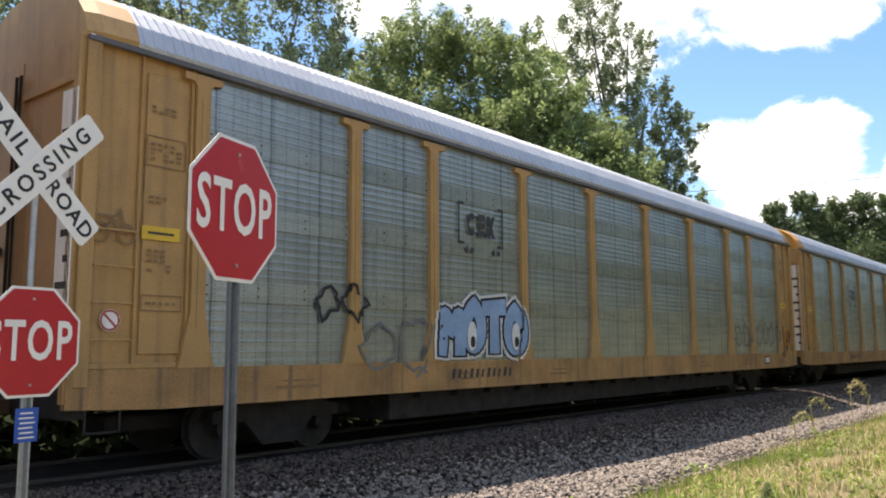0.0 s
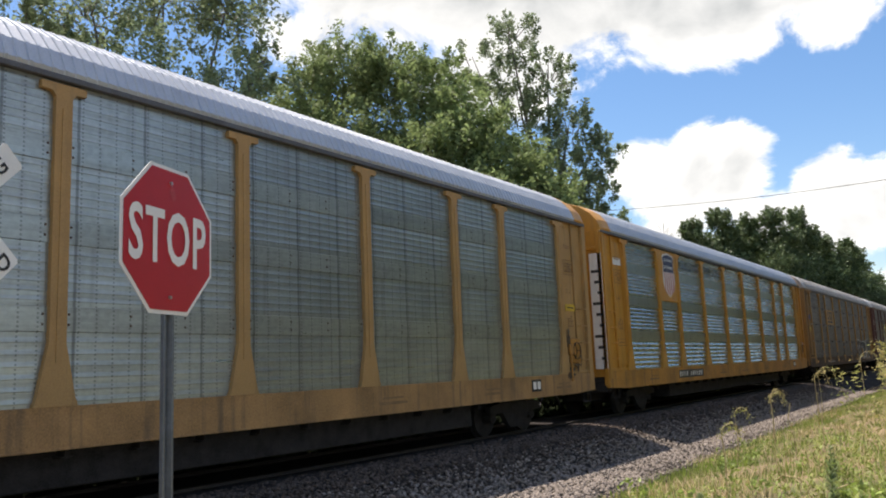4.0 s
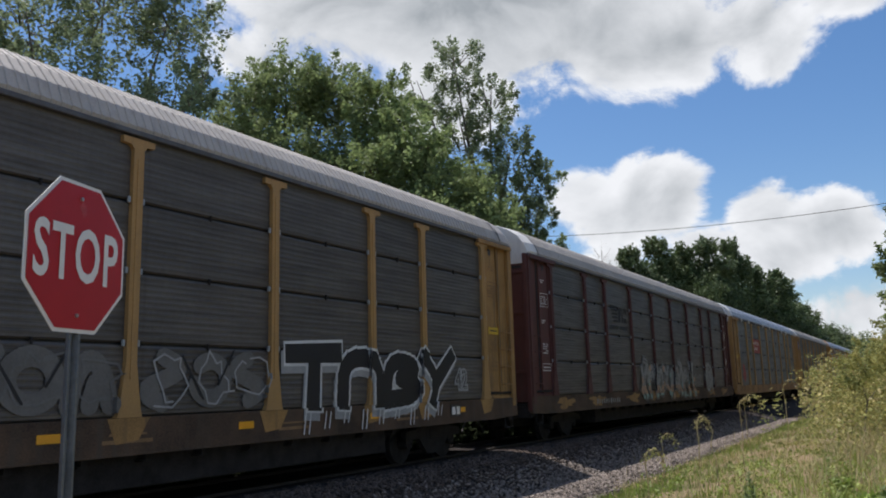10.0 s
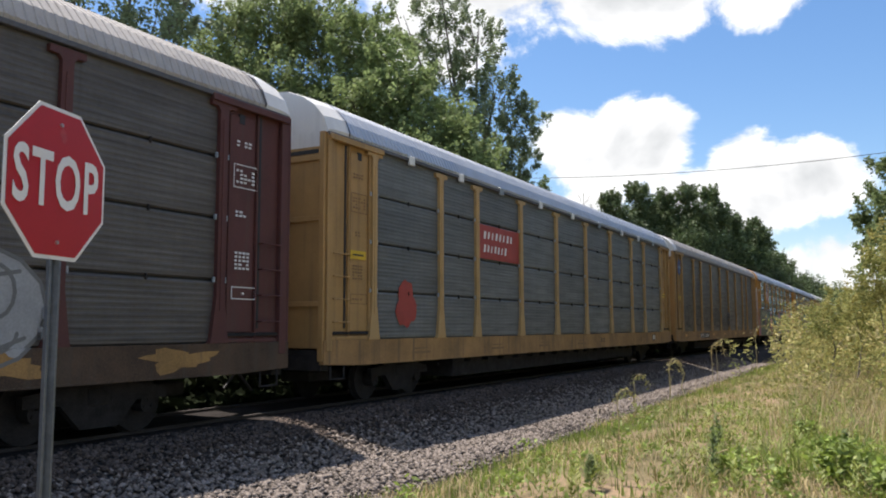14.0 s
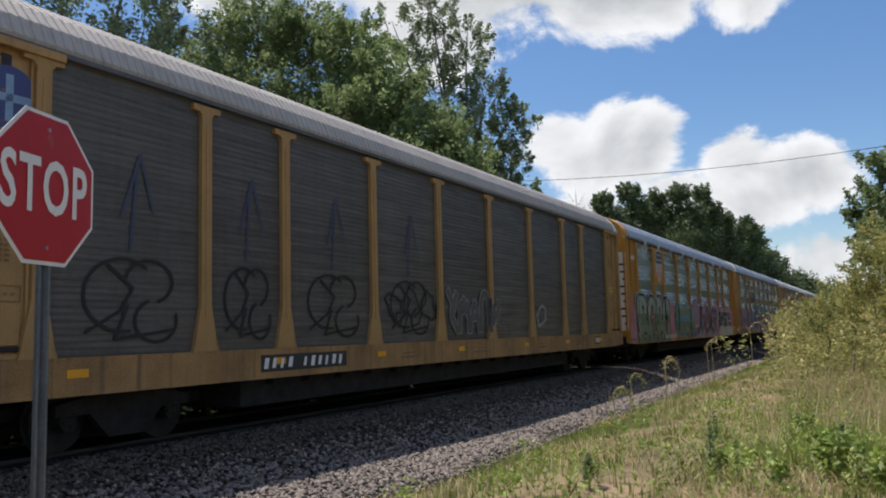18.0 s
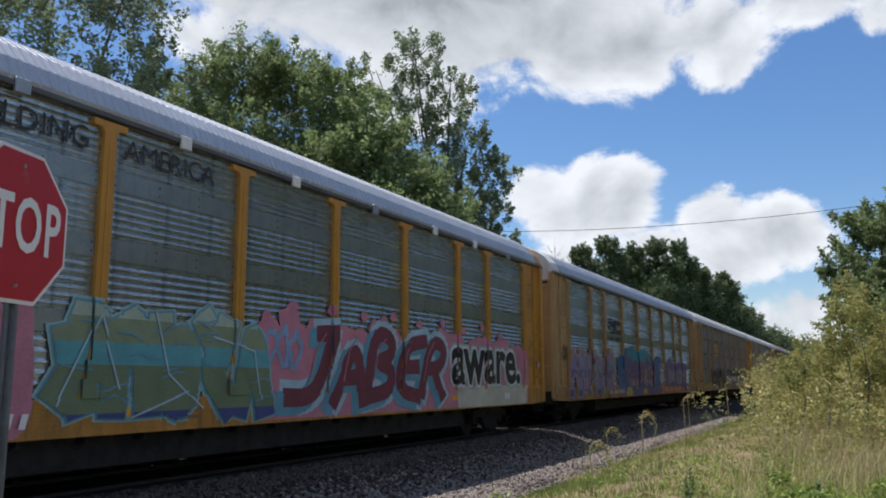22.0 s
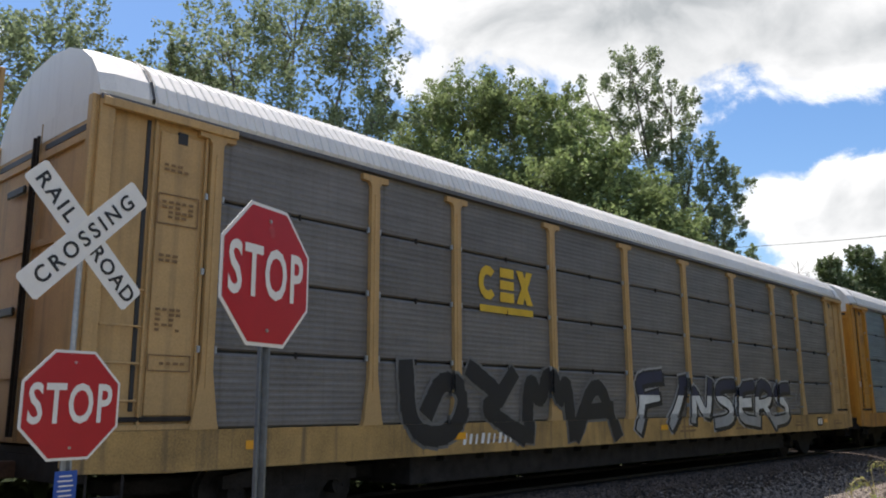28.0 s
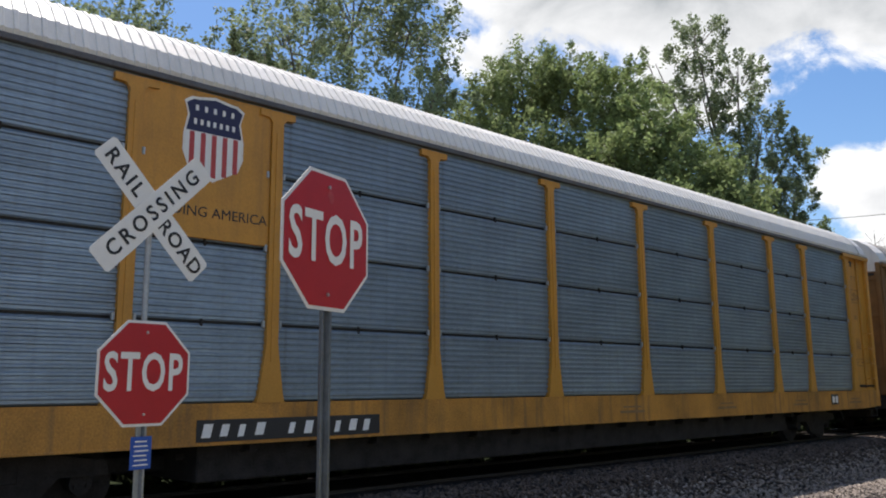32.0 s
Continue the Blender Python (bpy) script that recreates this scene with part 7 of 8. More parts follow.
for x in (mid(2) - 0.35, mid(2) + 1.05):
    paint(A_, [puff(x, 1.72, 0.13, 0.26)], "white", "tall", 8)
    paint(A_, [puff(x + 0.02, 1.62, 0.07, 0.10)], "black", "tall", 9)
scribble(A_, "tall", POSTS[1] + 0.1, POSTS[2] - 0.1, 0.95, 2.1, 2, 8, "dimgrey", 0.05)
scribble(A_, "tall", POSTS[1] - 0.9, POSTS[1] + 0.2, 1.9, 2.5, 2, 9, "black", 0.05)
scribble(A_, "tall", POSTS[7] + 0.2, POSTS[8] - 0.2, 1.45, 2.3, 2, 12, "dimgrey", 0.05)
scribble(A_, "tall", POSTS[8] + 0.3, POSTS[9] - 0.1, 1.45, 2.3, 4, 13, "dimgrey", 0.05)
for car, x0 in ((A_, LEN - 1.15), (B_, LEN - 1.1)):
    paint(car, [blob(x0 + 0.35 * math.sin(i * 2.4), 1.7 + 0.42 * math.sin(i * 1.9 + 1), 0.05 + 0.05 * (i % 3), 0.04 + 0.06 * (i % 4), 140 + i, 0.6) for i in range(11)], "grimebrown", "tall", 1)
white_strip(A_)
white_strip(B_)

# bright yellow wagon and its graffiti-covered twin
for car in (C_, H_):
    part("emblem_panel", boxes((POSTS[1] + 0.08, POSTS[2] - 0.08, -1.600, -1.56, 3.42, EAVE - 0.1), bevel=0.006), YELLOW, car, "yellow emblem panel")
    shield(car, mid(1) + 0.04, 4.30, 1.48, -1.602)
    spoken(car, "tall", "BUILDING", 0.44, mid(2) + 0.10, 4.76, BLACK if car is C_ else DIMBLACK, 0, offset=0.0, name="lettering")
    spoken(car, "tall", "AMERICA", 0.44, mid(3) - 0.20, 4.76, BLACK if car is C_ else DIMBLACK, 0, offset=0.0, name="lettering")
    end_stencils(car, None, seed=6)
    sill_clutter(car, 7, amber=car is H_)
    white_strip(car)
    part("notice", boxes((0.92, 1.5, -1.556, -1.55, 4.30, 4.50)), WHITE, car, "white notice board")
marks(C_, POSTS[2] - 0.60, 0.97, 2.5, 0.16, 11, SIGNWHITE, "reporting_mark", plate=BLACK)
# pink blocks at the ends of the first row and behind the maroon row
paint(H_, [puff(0.75, 1.55, 0.62, 0.72, 3), puff(0.55, 2.25, 0.3, 0.55, 3), puff(7.75, 1.5, 0.55, 0.75, 3), puff(7.6, 2.2, 0.22, 0.55, 2.2), puff(8.05, 2.1, 0.2, 0.5, 2.2), [(12.4, 0.84), (25.2, 0.84), (25.2, 2.25), (12.7, 2.35)]] + [blob(12.8 + 0.62 * i, 2.3 + 0.12 * math.sin(i * 2.3), 0.42, 0.34 + 0.12 * math.sin(i * 1.3), 40 + i, 0.3) for i in range(20)] + [blob(13.5 + 1.2 * i, 2.85 + 0.1 * math.sin(i * 3), 0.14, 0.1, 80 + i) for i in range(9)], "pink", "tall", 0)
paint(H_, [q for p in ([(0.1, 1.2), (0.3, 2.5), (0.55, 2.75), (0.8, 2.4), (0.75, 1.9), (1.2, 1.6)], [(0.2, 1.0), (0.9, 0.95), (1.3, 1.2)], [(0.45, 2.3), (0.5, 1.7)]) for q in ribbon(p, 0.05)], "maroon", "tall", 1)
fat(H_, "tall", [[(1.80, 1.80, 0.42, 0.98, 4.0), (2.25, 2.28, 0.66, 0.50, 2.4), (2.36, 1.33, 0.76, 0.56, 2.4)], [(3.86, 1.78, 0.66, 1.0, 2.6)], [(5.12, 2.30, 0.54, 0.50, 2.4), (5.22, 1.32, 0.64, 0.52, 2.4)], [(6.48, 1.78, 0.66, 0.98, 2.5)]],
    [("white", 0.20), ("black", 0.16), ("mint", 0.02), ("palegreen", 0.0)], low=(("moss", 2.05), ("green", 1.55), ("moss", 1.15)), base=1)
paint(H_, [[(2.05, 2.32), (2.22, 2.38), (2.28, 2.62), (2.36, 2.38), (2.55, 2.3), (2.38, 2.22), (2.34, 2.0), (2.22, 2.2)]] + [puff(*q) for q in ((2.42, 1.12, 0.27, 0.17), (5.2, 2.22, 0.13, 0.2), (5.28, 1.1, 0.25, 0.2), (6.5, 1.68, 0.25, 0.62, 2.2))] + [[(3.72, 2.45), (4.0, 2.45), (4.14, 2.0), (3.98, 1.05), (3.74, 1.05), (3.58, 2.0)], [(4.44, 0.9), (4.6, 1.8), (4.52, 2.6), (4.66, 1.8)]], "black", "tall", 8)
paint(H_, [puff(2.45, 1.08, 0.14, 0.08), puff(5.32, 1.04, 0.13, 0.1)], "peach", "tall", 9)
paint(H_, [[(3.80, 1.2), (3.92, 1.2), (3.92, 2.3), (3.80, 2.3)], [(3.62, 1.85), (4.10, 1.85), (4.10, 1.97), (3.62, 1.97)], puff(6.5, 1.42, 0.14, 0.28)], "pink", "tall", 9)
paint(H_, [q for p in ([(1.55, 2.6), (1.5, 1.6), (1.6, 0.95)], [(3.3, 2.3), (3.25, 1.6)], [(5.95, 2.3), (5.92, 1.7)], [(2.7, 2.55), (2.85, 2.3)]) for q in ribbon(p, 0.04)], "white", "tall", 9)
piece(H_, "tall", 8.45, 12.75, 0.85, 2.75, ["arrow", "crown", "swoop", "bolt", "peak"], 23, "palegreen", "steelblue", "mint", 0.44, low=(("green", 0.80), ("teal", 0.62), ("moss", 0.46), ("navy", 0.12)), rim=0.045)
paint(H_, [q for p in ([(8.6, 1.2), (9.2, 2.4), (9.6, 1.4)], [(10.2, 2.5), (10.5, 1.6), (11.2, 1.1)], [(11.4, 2.2), (12.4, 2.0), (12.6, 1.2)], [(9.8, 1.0), (10.9, 1.35)]) for q in ribbon(p, 0.03)], "paleblue", "tall", 10)
scribble(H_, "tall", 12.65, 13.7, 1.7, 2.5, 3, 29, "lightblue", 0.09, 2)
piece(H_, "tall", 13.5, 19.4, 0.92, 2.72, ["hook", "peak", "double", "comb", "leg"], 24, "maroon", None, "paleblue", 0.30, base=1, shade="steelblue", fall=(-0.20, -0.10), rim=0.08, slant=0.3, cut=False)
paint(H_, [q for k in range(5) for q in ribbon([(14.0 + 1.12 * k, 1.5), (14.2 + 1.12 * k, 2.1), (14.5 + 1.12 * k, 2.4)], 0.03)], "pink", "tall", 7)
paint(H_, [[(20.3, SILL0 + 0.03), (25.0, SILL0 + 0.03), (25.1, 1.36), (20.2, 1.36)]], "cream", "tall", 2)
for col, off, lv in (("mint", 0.17, 2), ("white", 0.12, 3), ("black", 0.052, 4)):
    spoken(H_, "tall", "aware.", 1.80, 22.3, 2.0, col, lv, offset=off, sx=0.96, space=1.02)
marks(H_, POSTS[2] - 0.5, 0.93, 2.4, 0.19, 11, SIGNWHITE, "reporting_mark", y=SILLFACE - 0.048)

# dirty wagon with the yellow emblem panel
part("emblem_panel", boxes((POSTS[2] + 0.10, POSTS[3] - 0.10, -1.568, -1.55, 3.30, 4.22), bevel=0.005), FADED, D_, "faded yellow emblem panel")
block_logo(D_, mid(2), 3.86, 1.6, 0.52, BLACK, -1.571)
for k in range(6):
    if k == 1:
        continue
    burner(D_, "board", POSTS[k] + 0.2, POSTS[k + 1] - 0.15, 1.32, 2.22, 3, 50 + k, "faint", None, width=0.26)
    scribble(D_, "board", POSTS[k] + 0.25, POSTS[k + 1] - 0.2, 1.35, 2.2, 3, 150 + k, "fadedwhite" if k in (0, 5) else "dimgrey", 0.03, 5)
    paint(D_, [q for p in ([(POSTS[k] + 0.9, 2.1), (POSTS[k] + 1.3, 1.5)], [(POSTS[k] + 1.9, 2.2), (POSTS[k] + 1.6, 1.7)]) for q in ribbon(p, 0.04)], "black", "board", 6)
piece(D_, "board", POSTS[6] + 0.35, POSTS[8] + 1.15, 1.12, 2.45, ["tee", "arch", "double", "branch"], 60, "black", "white", None, 0.32, rim=0.06, shade="fadedwhite", fall=(-0.07, -0.14), cut=False)
paint(D_, [q for k in range(9) for d in (0, 0.13) for q in ribbon([(POSTS[6] + 0.75 + 0.55 * k + d, 1.2), (POSTS[6] + 0.70 + 0.55 * k + d, 0.86 + 0.07 * (k % 3))], 0.03)], "white", "board", 9)
for lay_no, off, col in ((0, 0.05, "fadedwhite"), (1, 0.0, "black"), (2, -0.02, "fadedwhite")):
    spoken(D_, "board", "42", 0.62, POSTS[8] + 1.62, 1.72, col, lay_no, offset=off, sx=0.9)
paint(D_, [[(p - 0.34, 1.275), (p + 0.34, 1.275), (p + 0.16, 0.98), (p - 0.2, 0.94)] for p in POSTS], GRIMED, "board", 0, "worn_patch", "old yellow paint below the posts")
sill_clutter(D_, 8)
end_stencils(D_, LOGOYELLOW, seed=9)
marks(D_, POSTS[1] + 0.9, 0.95, 2.6, 0.16, 12, SPRAY["fadedwhite"], "reporting_mark", 0.5)
paint(D_, [blob(1.25, 3.6, 0.26, 0.16, 70)], "navy", "board", 1)

# grimy wagon with maroon posts
stripe_logo(E_, mid(2), 4.0, 1.15, DIMBLACK, "board")
piece(E_, "board", POSTS[3] + 0.7, POSTS[6] + 0.6, 0.9, 2.55, ["arrow", "crown", "swoop", "bolt", "wave", "arrow", "crown", "bolt"], 72, "fadedwhite", "black", "grey", 0.24, low=(("peach", 0.34), ("mint", 0.16)), shade="dimgrey", accents=("peach", "mint"), rim=0.04)
paint(E_, [q for k in range(16) for q in ribbon([(POSTS[3] + 0.8 + 0.5 * k, 1.1 + 0.3 * (k % 3)), (POSTS[3] + 1.1 + 0.5 * k, 1.75 + 0.2 * (k % 2)), (POSTS[3] + 1.0 + 0.52 * k, 2.4 - 0.2 * (k % 4))], 0.03)], "dimgrey", "board", 13)
scribble(E_, "board", POSTS[6] + 0.7, POSTS[6] + 2.2, 1.35, 1.95, 4, 73, "fadedwhite", 0.04)
paint(E_, [puff(21.2, 1.75, 0.95, 0.72, 2.2)], "fadedwhite", "board", 0)
paint(E_, [q for p in (loop(21.2, 1.75, 0.98, 0.75), loop(20.9, 1.95, 0.28, 0.3), loop(21.5, 1.95, 0.25, 0.32), loop(21.3, 1.45, 0.5, 0.25, 3.0, 6.3), [(20.4, 1.3), (20.9, 1.6), (21.2, 1.15), (21.9, 1.4)], [(21.0, 2.3), (21.3, 2.1), (21.8, 2.2)]) for q in ribbon(p, 0.05)], "dimgrey", "board", 1)
paint(E_, [blob(x + 0.5, 1.06, 0.62, 0.15, 500 + int(x * 3), 0.5) for x in (1.9, 4.6, 8.4, 11.0, 14.2, 17.6, 21.0, 23.8)], GRIMED, "board", 0, "faded_patch", "old yellow paint on the grimy sill")
marks(E_, POSTS[1] + 0.5, 0.95, 2.4, 0.15, 11, SPRAY["fadedwhite"], "reporting_mark", 0.5)
end_stencils(E_, None, WHITE, seed=10)

# slate wagon with the red panel
rp = part("emblem_panel", boxes((POSTS[2] + 0.12, POSTS[3] - 0.12, -1.568, -1.55, 3.28, 4.16), bevel=0.005), SIGNRED, F_, "faded red name panel")
marks(F_, POSTS[2] + 0.4, 3.80, 1.9, 0.2, 8, SIGNWHITE, "letter_bar", y=-1.568)
marks(F_, POSTS[2] + 0.4, 3.45, 1.5, 0.2, 7, SIGNWHITE, "letter_bar", y=-1.568)
paint(F_, [blob(POSTS[0] + 1.3, 2.0, 0.4, 0.5, 75)], SIGNRED, "board", 0)
sill_clutter(F_, 11, amber=False)
end_stencils(F_, LOGOYELLOW, seed=12)
marks(F_, POSTS[5] + 1.4, 0.98, 0.5, 0.16, 3, DIMBLACK, "reporting_mark")

# grey wagon with the round emblem
disc = [(1.27 + 0.40 * math.cos(i * 0.2618), 4.45 + 0.40 * math.sin(i * 0.2618)) for i in range(24)]
em = part("emblem", prism(disc, 0.006), SPRAY["navy"], G_, "round blue emblem with a pale cross", at=pose(0, -1.562, 0))
for a in ((1.22, 1.32, 4.16, 4.74), (0.98, 1.56, 4.40, 4.50)):
    part("cross_bar", boxes((a[0], a[1], -0.004, 0.0, a[2], a[3])), SPRAY["lightblue"], em)
for k in range(4):
    x = POSTS[k] + BAYS[k] * 0.52
    w = 0.30 * BAYS[k]
    lines = [loop(x - 0.2 * w, 2.1, 0.75 * w, 0.5, 0.9, 4.9), loop(x + 0.35 * w, 2.3, 0.5 * w, 0.3, -1.2, 3.0), loop(x + 0.5 * w, 1.75, 0.45 * w, 0.3, 2.0, 6.6), [(x - 0.9 * w, 1.6), (x - 0.1 * w, 1.95), (x - 0.35 * w, 1.5), (x + 0.9 * w, 1.62)], [(x - 0.5 * w, 2.5), (x, 2.2), (x - 0.2 * w, 1.95)]]
    paint(G_, [q for p in lines for q in ribbon(p, 0.05)], "black", "board", 0)
    paint(G_, [q for p in ([(x - 0.2, 3.2), (x + 0.1, 4.1), (x + 0.35, 3.3)], [(x - 0.05, 2.75), (x + 0.05, 3.9)]) for q in ribbon(p, 0.05)], "faintblue", "board", 0)
scribble(G_, "board", POSTS[3] + 0.3, POSTS[4] - 0.2, 1.6, 2.5, 3, 86, "black", 0.05)
piece(G_, "board", POSTS[4] + 0.3, POSTS[5] + 0.5, 1.40, 2.55, ["bolt", "crown", "peak", "arch", "wave"], 87, "sheetgrey", "fadedwhite", None, 0.17, rim=0.028, cut=False)
scribble(G_, "board", POSTS[6] + 0.4, POSTS[6] + 1.1, 1.5, 2.2, 1, 88, "fadedwhite", 0.09)
sill_clutter(G_, 13)
end_stencils(G_, LOGOYELLOW, seed=14)
marks(G_, POSTS[2] - 0.6, 0.95, 2.3, 0.18, 11, SIGNWHITE, "reporting_mark", plate=DIMBLACK)

# pale wagon with purple graffiti
stripe_logo(I_, mid(2), 3.75, 1.25, BLACK, "tall")
piece(I_, "tall", 1.6, 7.7, 0.85, 2.75, ["crown", "swoop", "bolt", "wave", "arrow"], 91, "violet", "fadedwhite", "orange", 0.34, low=(("purple", 0.55), ("violet", 0.40), ("navy", 0.16)), shade="purple", accents=("teal", "teal", "pink", "maroon"), rim=0.085)
paint(I_, [q for k in range(18) for q in ribbon([(1.9 + 0.32 * k, 2.35 - 0.25 * (k % 3)), (2.05 + 0.32 * k, 1.75), (1.95 + 0.32 * k, 1.2 + 0.1 * (k % 2))], 0.022)], "white", "tall", 14)
paint(I_, [q for p in (loop(6.0, 3.05, 0.16, 0.17, 0, 5.2), loop(8.1, 1.55, 0.12, 0.13, 0, 5.2), [(6.9, 2.2), (7.7, 1.9), (8.3, 1.35)], [(7.0, 1.5), (7.7, 1.45), (8.2, 1.05)]) for q in ribbon(p, 0.04)], "orange", "tall", 9)
paint(I_, [puff(8.9 + 0.9 * i, 1.75 + 0.25 * math.sin(i * 1.7), 0.75, 0.8 + 0.1 * math.sin(i * 2.3), 3) for i in range(9)], "azure", "tall", 0)
paint(I_, [blob(10.2 + 0.75 * i, 2.55 + 0.1 * math.sin(i * 2.1), 0.5, 0.36, 300 + i, 0.3) for i in range(6)], "cyan", "tall", 1)
piece(I_, "tall", 9.4, 14.9, 1.1, 2.62, ["bolt", "crown", "wave", "arrow", "swoop"], 92, "purple", "black", "yellow", 0.46, base=2, low=(("violet", 0.30),), shade="navy", accents=("yellow",), rim=0.035)
paint(I_, [q for k in range(14) for q in ribbon([(9.6 + 0.38 * k, 2.4 - 0.3 * (k % 3)), (9.75 + 0.38 * k, 1.7 - 0.2 * (k % 2)), (9.65 + 0.38 * k, 1.3)], 0.03)], "pink", "tall", 10)
paint(I_, [blob(9.6 + 1.1 * i, 1.0, 0.5, 0.16, 310 + i, 0.3) for i in range(7)], "purple", "tall", 2)
paint(I_, [blob(9.9, 1.0, 0.55, 0.2, 320), blob(12.9, 0.98, 0.3, 0.14, 321)], "yellow", "tall", 3)
scribble(I_, "tall", 16.2, 17.4, 1.9, 2.35, 3, 93, "white", 0.06, 2)
scribble(I_, "tall", 16.2, 17.4, 1.4, 1.85, 4, 98, "white", 0.06, 2)
paint(I_, [puff(18.2 + 0.8 * i, 1.75 + 0.12 * math.sin(i * 2), 0.62, 0.7 + 0.12 * math.sin(i * 1.4), 3) for i in range(7)], "purple", "tall", 0)
piece(I_, "tall", 18.3, 22.6, 1.25, 2.2, ["arrow", "wave", "swoop", "bolt", "ring", "crown"], 94, "fadedwhite", "violet", None, 0.17, base=1, rim=0.06)
paint(I_, [blob(16.7 + 1.1 * i, 1.02, 0.5, 0.14, 330 + i, 0.3) for i in range(6)], "orange", "tall", 0)
marks(I_, POSTS[2] + 0.3, 0.95, 2.3, 0.18, 11, SIGNWHITE, "reporting_mark", y=SILLFACE - 0.02)
end_stencils(I_, None, seed=15)
scribble(I_, "tall", 0.9, 1.5, 2.2, 2.7, 2, 97, "black", 0.05)
sill_clutter(I_, 16, amber=False)

# grey wagon with cream posts
block_logo(J_, mid(2), 3.72, 1.55, 0.62, LOGOYELLOW, BOARDFACE - 0.002)
piece(J_, "board", POSTS[1] + 0.45, POSTS[3] + 2.2, 0.82, 2.5, ["swoop", "bolt", "crown", "peak"], 101, "black", None, "dimgrey", 0.30, rim=0.03)
piece(J_, "board", POSTS[4] + 0.15, POSTS[7] + 0.75, 0.95, 2.35, ["flag", "slash", "zig", "snake", "comb", "leg", "snake"], 102, "navyblack", "black", "fadedwhite", 0.22, shade="black", low=(("white", 0.60), ("fadedwhite", 0.3)), rim=0.055, cut=False)
scribble(J_, "board", POSTS[7] + 1.3, POSTS[8] - 0.1, 1.5, 1.95, 2, 103, "grey", 0.03)
sill_clutter(J_, 17)
end_stencils(J_, None, seed=18)
marks(J_, POSTS[2] + 0.1, 0.93, 1.7, 0.18, 11, SIGNWHITE, "reporting_mark")

# bright yellow wagon with bluish sides
part("emblem_panel", boxes((POSTS[1] + 0.09, POSTS[2] - 0.09, -1.585, -1.53, 3.26, EAVE - 0.08), bevel=0.006), YELLOW, K_, "yellow emblem panel")
shield(K_, mid(1) + 0.05, 4.52, 1.1, -1.587)
for x, tx in ((mid(1), "BUILDING AMERICA"),):
    words("lettering", tx, 0.185, DIMBLACK, K_, pose(x, -1.588, 3.58), "dark slogan letters", offset=0.0)
sill_clutter(K_, 19, amber=False)
end_stencils(K_, None, seed=20)
marks(K_, POSTS[2] - 0.92, 0.88, 2.6, 0.16, 11, SIGNWHITE, "reporting_mark", plate=BLACK)
sill_clutter(L_, 21)
end_stencils(M_, LOGOYELLOW, seed=22)
for car in (D_, E_, F_, G_, I_, J_, K_, L_, M_):
    cap_band(car)

for car in (H_, F_):
    for i in range(9):
        part("bracket", boxes((mid(i) - 0.11, mid(i) + 0.11, -1.66, -1.60, EAVE - 0.14, EAVE + 0.06), bevel=0.012), WHITE if i % 3 < 2 else ZINC, car, "small pale bracket under the eave")


for car, x, z in ((A_, 0.55, 1.85), (C_, LEN - 0.5, 2.05), (H_, LEN - 0.5, 2.0), (K_, 0.5, 2.3), (I_, LEN - 0.5, 2.1)):
    ban_notice(car, x, z)
for car in (A_, B_, C_):
    hand_brake(car, LEN - 1.05, 1.85)


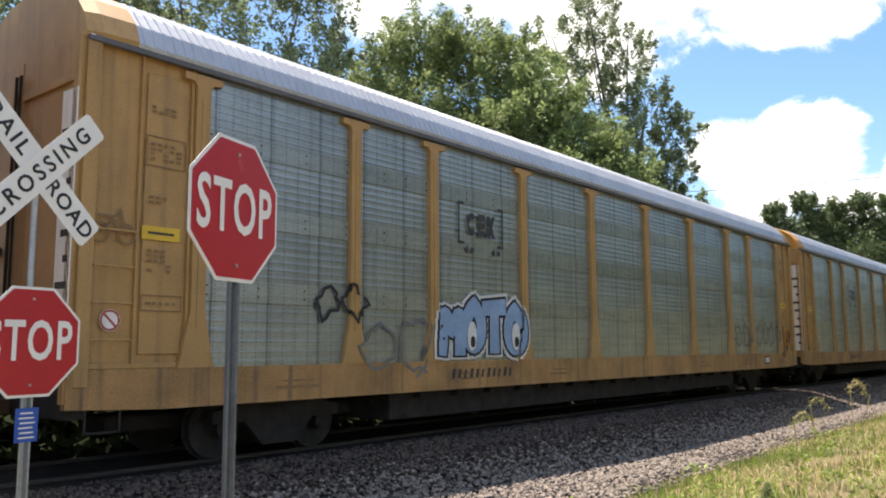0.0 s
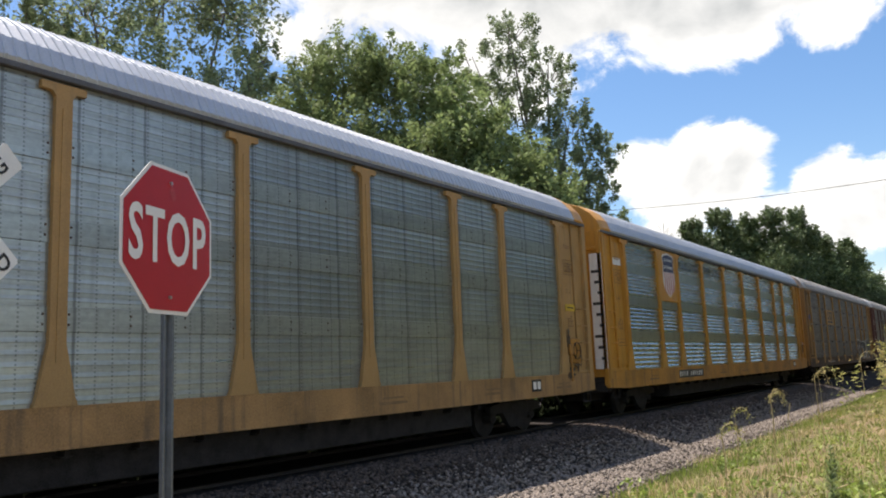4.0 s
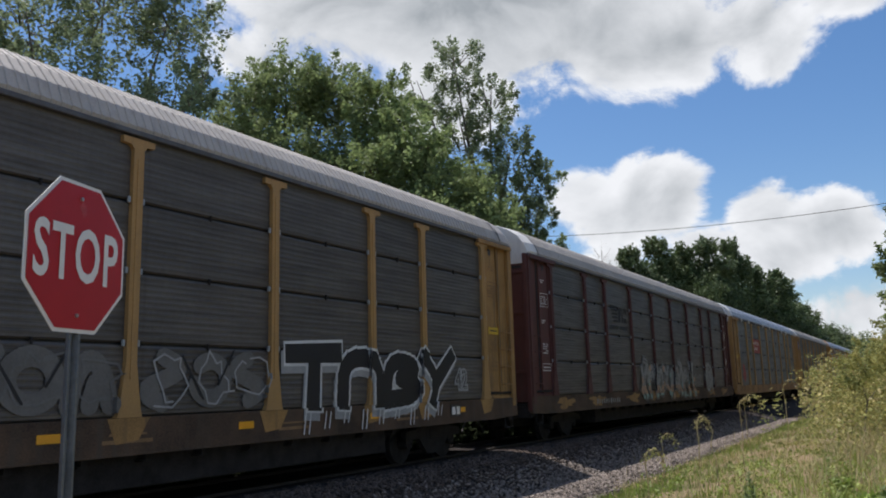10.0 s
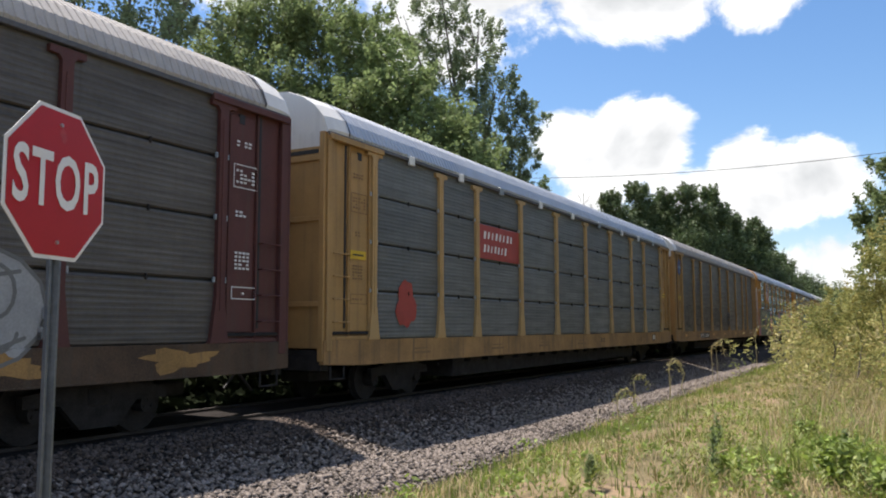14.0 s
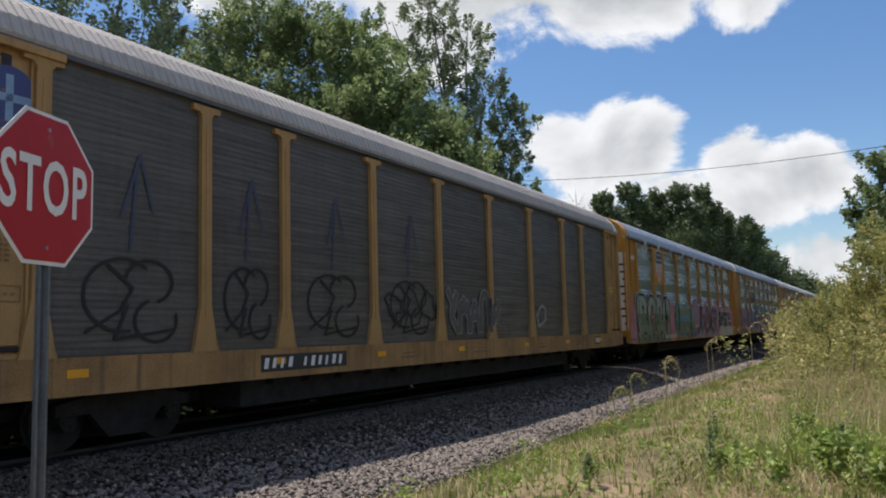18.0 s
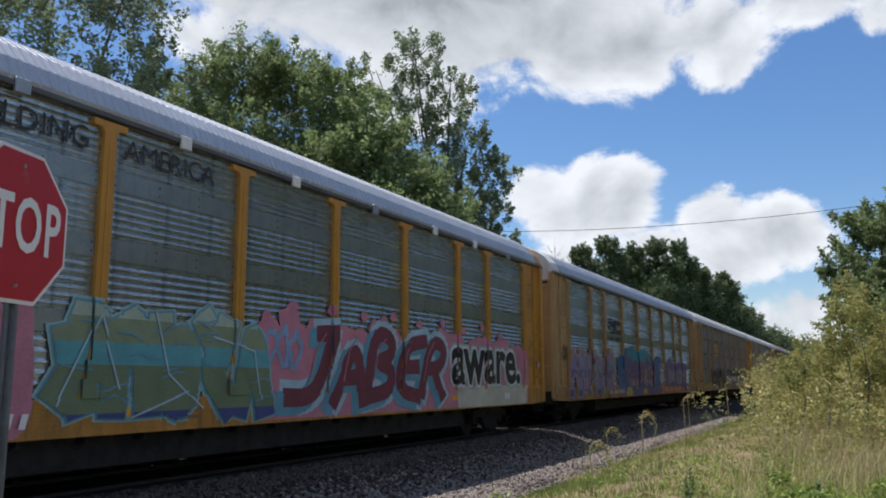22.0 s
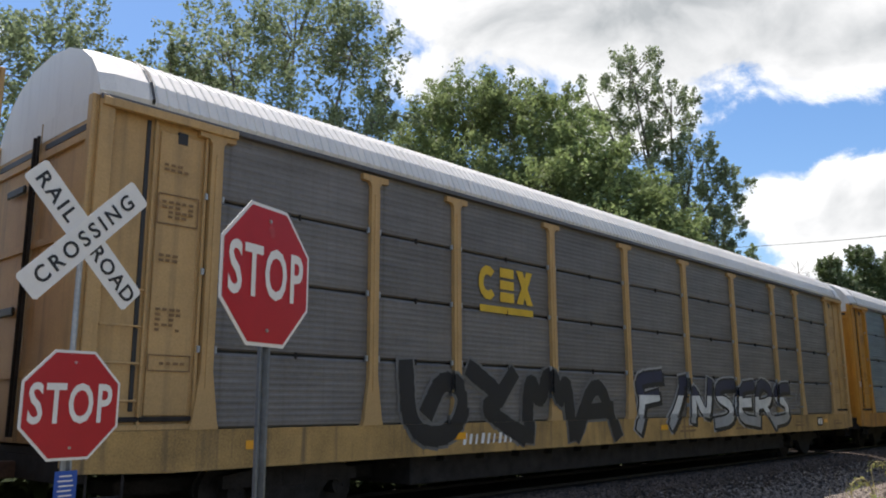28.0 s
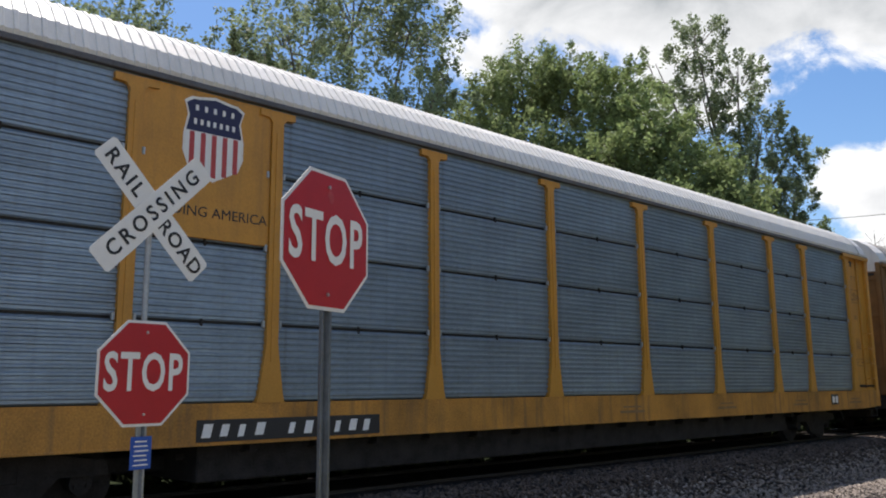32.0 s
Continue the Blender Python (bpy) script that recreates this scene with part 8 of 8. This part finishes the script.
def cycle_emblem(car, x, z, y=-HALF + 0.0365):
    """A small brown motorcycle outline printed on the end bay."""
    lines = [loop(x - 0.17, z, 0.11, 0.12, n=12), loop(x + 0.17, z, 0.11, 0.12, n=12), [(x - 0.17, z), (x - 0.02, z + 0.17), (x + 0.17, z)], [(x - 0.2, z + 0.2), (x, z + 0.2), (x + 0.1, z + 0.27)], [(x - 0.06, z + 0.02), (x + 0.06, z + 0.02), (x + 0.02, z + 0.16)], [(x + 0.17, z), (x + 0.07, z + 0.3)]]
    bm = bmesh.new()
    for i, q in enumerate(q for p in lines for q in ribbon(p, 0.03)):
        f = bm.faces.new([bm.verts.new((a, y - 0.00004 * (i % 97), b)) for a, b in q])
        f.normal_update()
        if f.normal.y > 0:
            f.normal_flip()
    tagged(part("emblem", bm, STENCIL, car, "faded brown motorcycle print"), kind="stuff")


cycle_emblem(A_, 0.55, 2.88)


# ---- what moves ----
# seconds and metres of the leading end of the wagon with the bracketed emblem
RUN = [(0, 4.43), (1, -5.47), (2, -15.20), (5, -43.94), (6, -53.25), (7, -62.67), (8, -71.97), (9, -81.22), (10, -90.44), (11, -99.62), (12, -108.55),
       (13, -117.54), (16, -144.11), (17, -152.80), (18, -161.38), (19, -170.05), (20, -178.45), (21, -186.83), (22, -195.26), (23, -203.75), (24, -212.12),
       (25, -220.25), (28, -245.34), (29, -253.40), (30, -261.58), (31, -269.74), (32, -277.76)]


def train_at(t):
    """Metres along the track from the origin to the leading end of the wagon with the bracketed emblem."""
    k = max(0, min(len(RUN) - 2, sum(1 for s, _ in RUN if s <= t) - 1))
    slope = lambda i: (RUN[min(i + 1, len(RUN) - 1)][1] - RUN[max(i - 1, 0)][1]) / (RUN[min(i + 1, len(RUN) - 1)][0] - RUN[max(i - 1, 0)][0])
    (t0, a), (t1, b) = RUN[k], RUN[k + 1]
    h = t1 - t0
    u = (t - t0) / h
    return a * (1 + 2 * u) * (1 - u) ** 2 + slope(k) * h * u * (1 - u) ** 2 + b * u * u * (3 - 2 * u) + slope(k + 1) * h * u * u * (u - 1)


def motions():
    rows = [0.25 * i for i in range(129)]
    for k, car in enumerate(TRAIN):
        walk(car, [(t, along(train_at(t) + (k - 1) * PITCH)) for t in rows])
    spin = [i / 15 for i in range(481)]
    turns = [(t, -(train_at(t) - train_at(0)) / 0.42) for t in spin]
    for w in WHEELS:
        x, z = w.location.x, w.location.z
        walk(w, [(t, Matrix.Translation((x, 0, z)) @ Matrix.Rotation(-a, 4, "Y")) for t, a in turns])


motions()
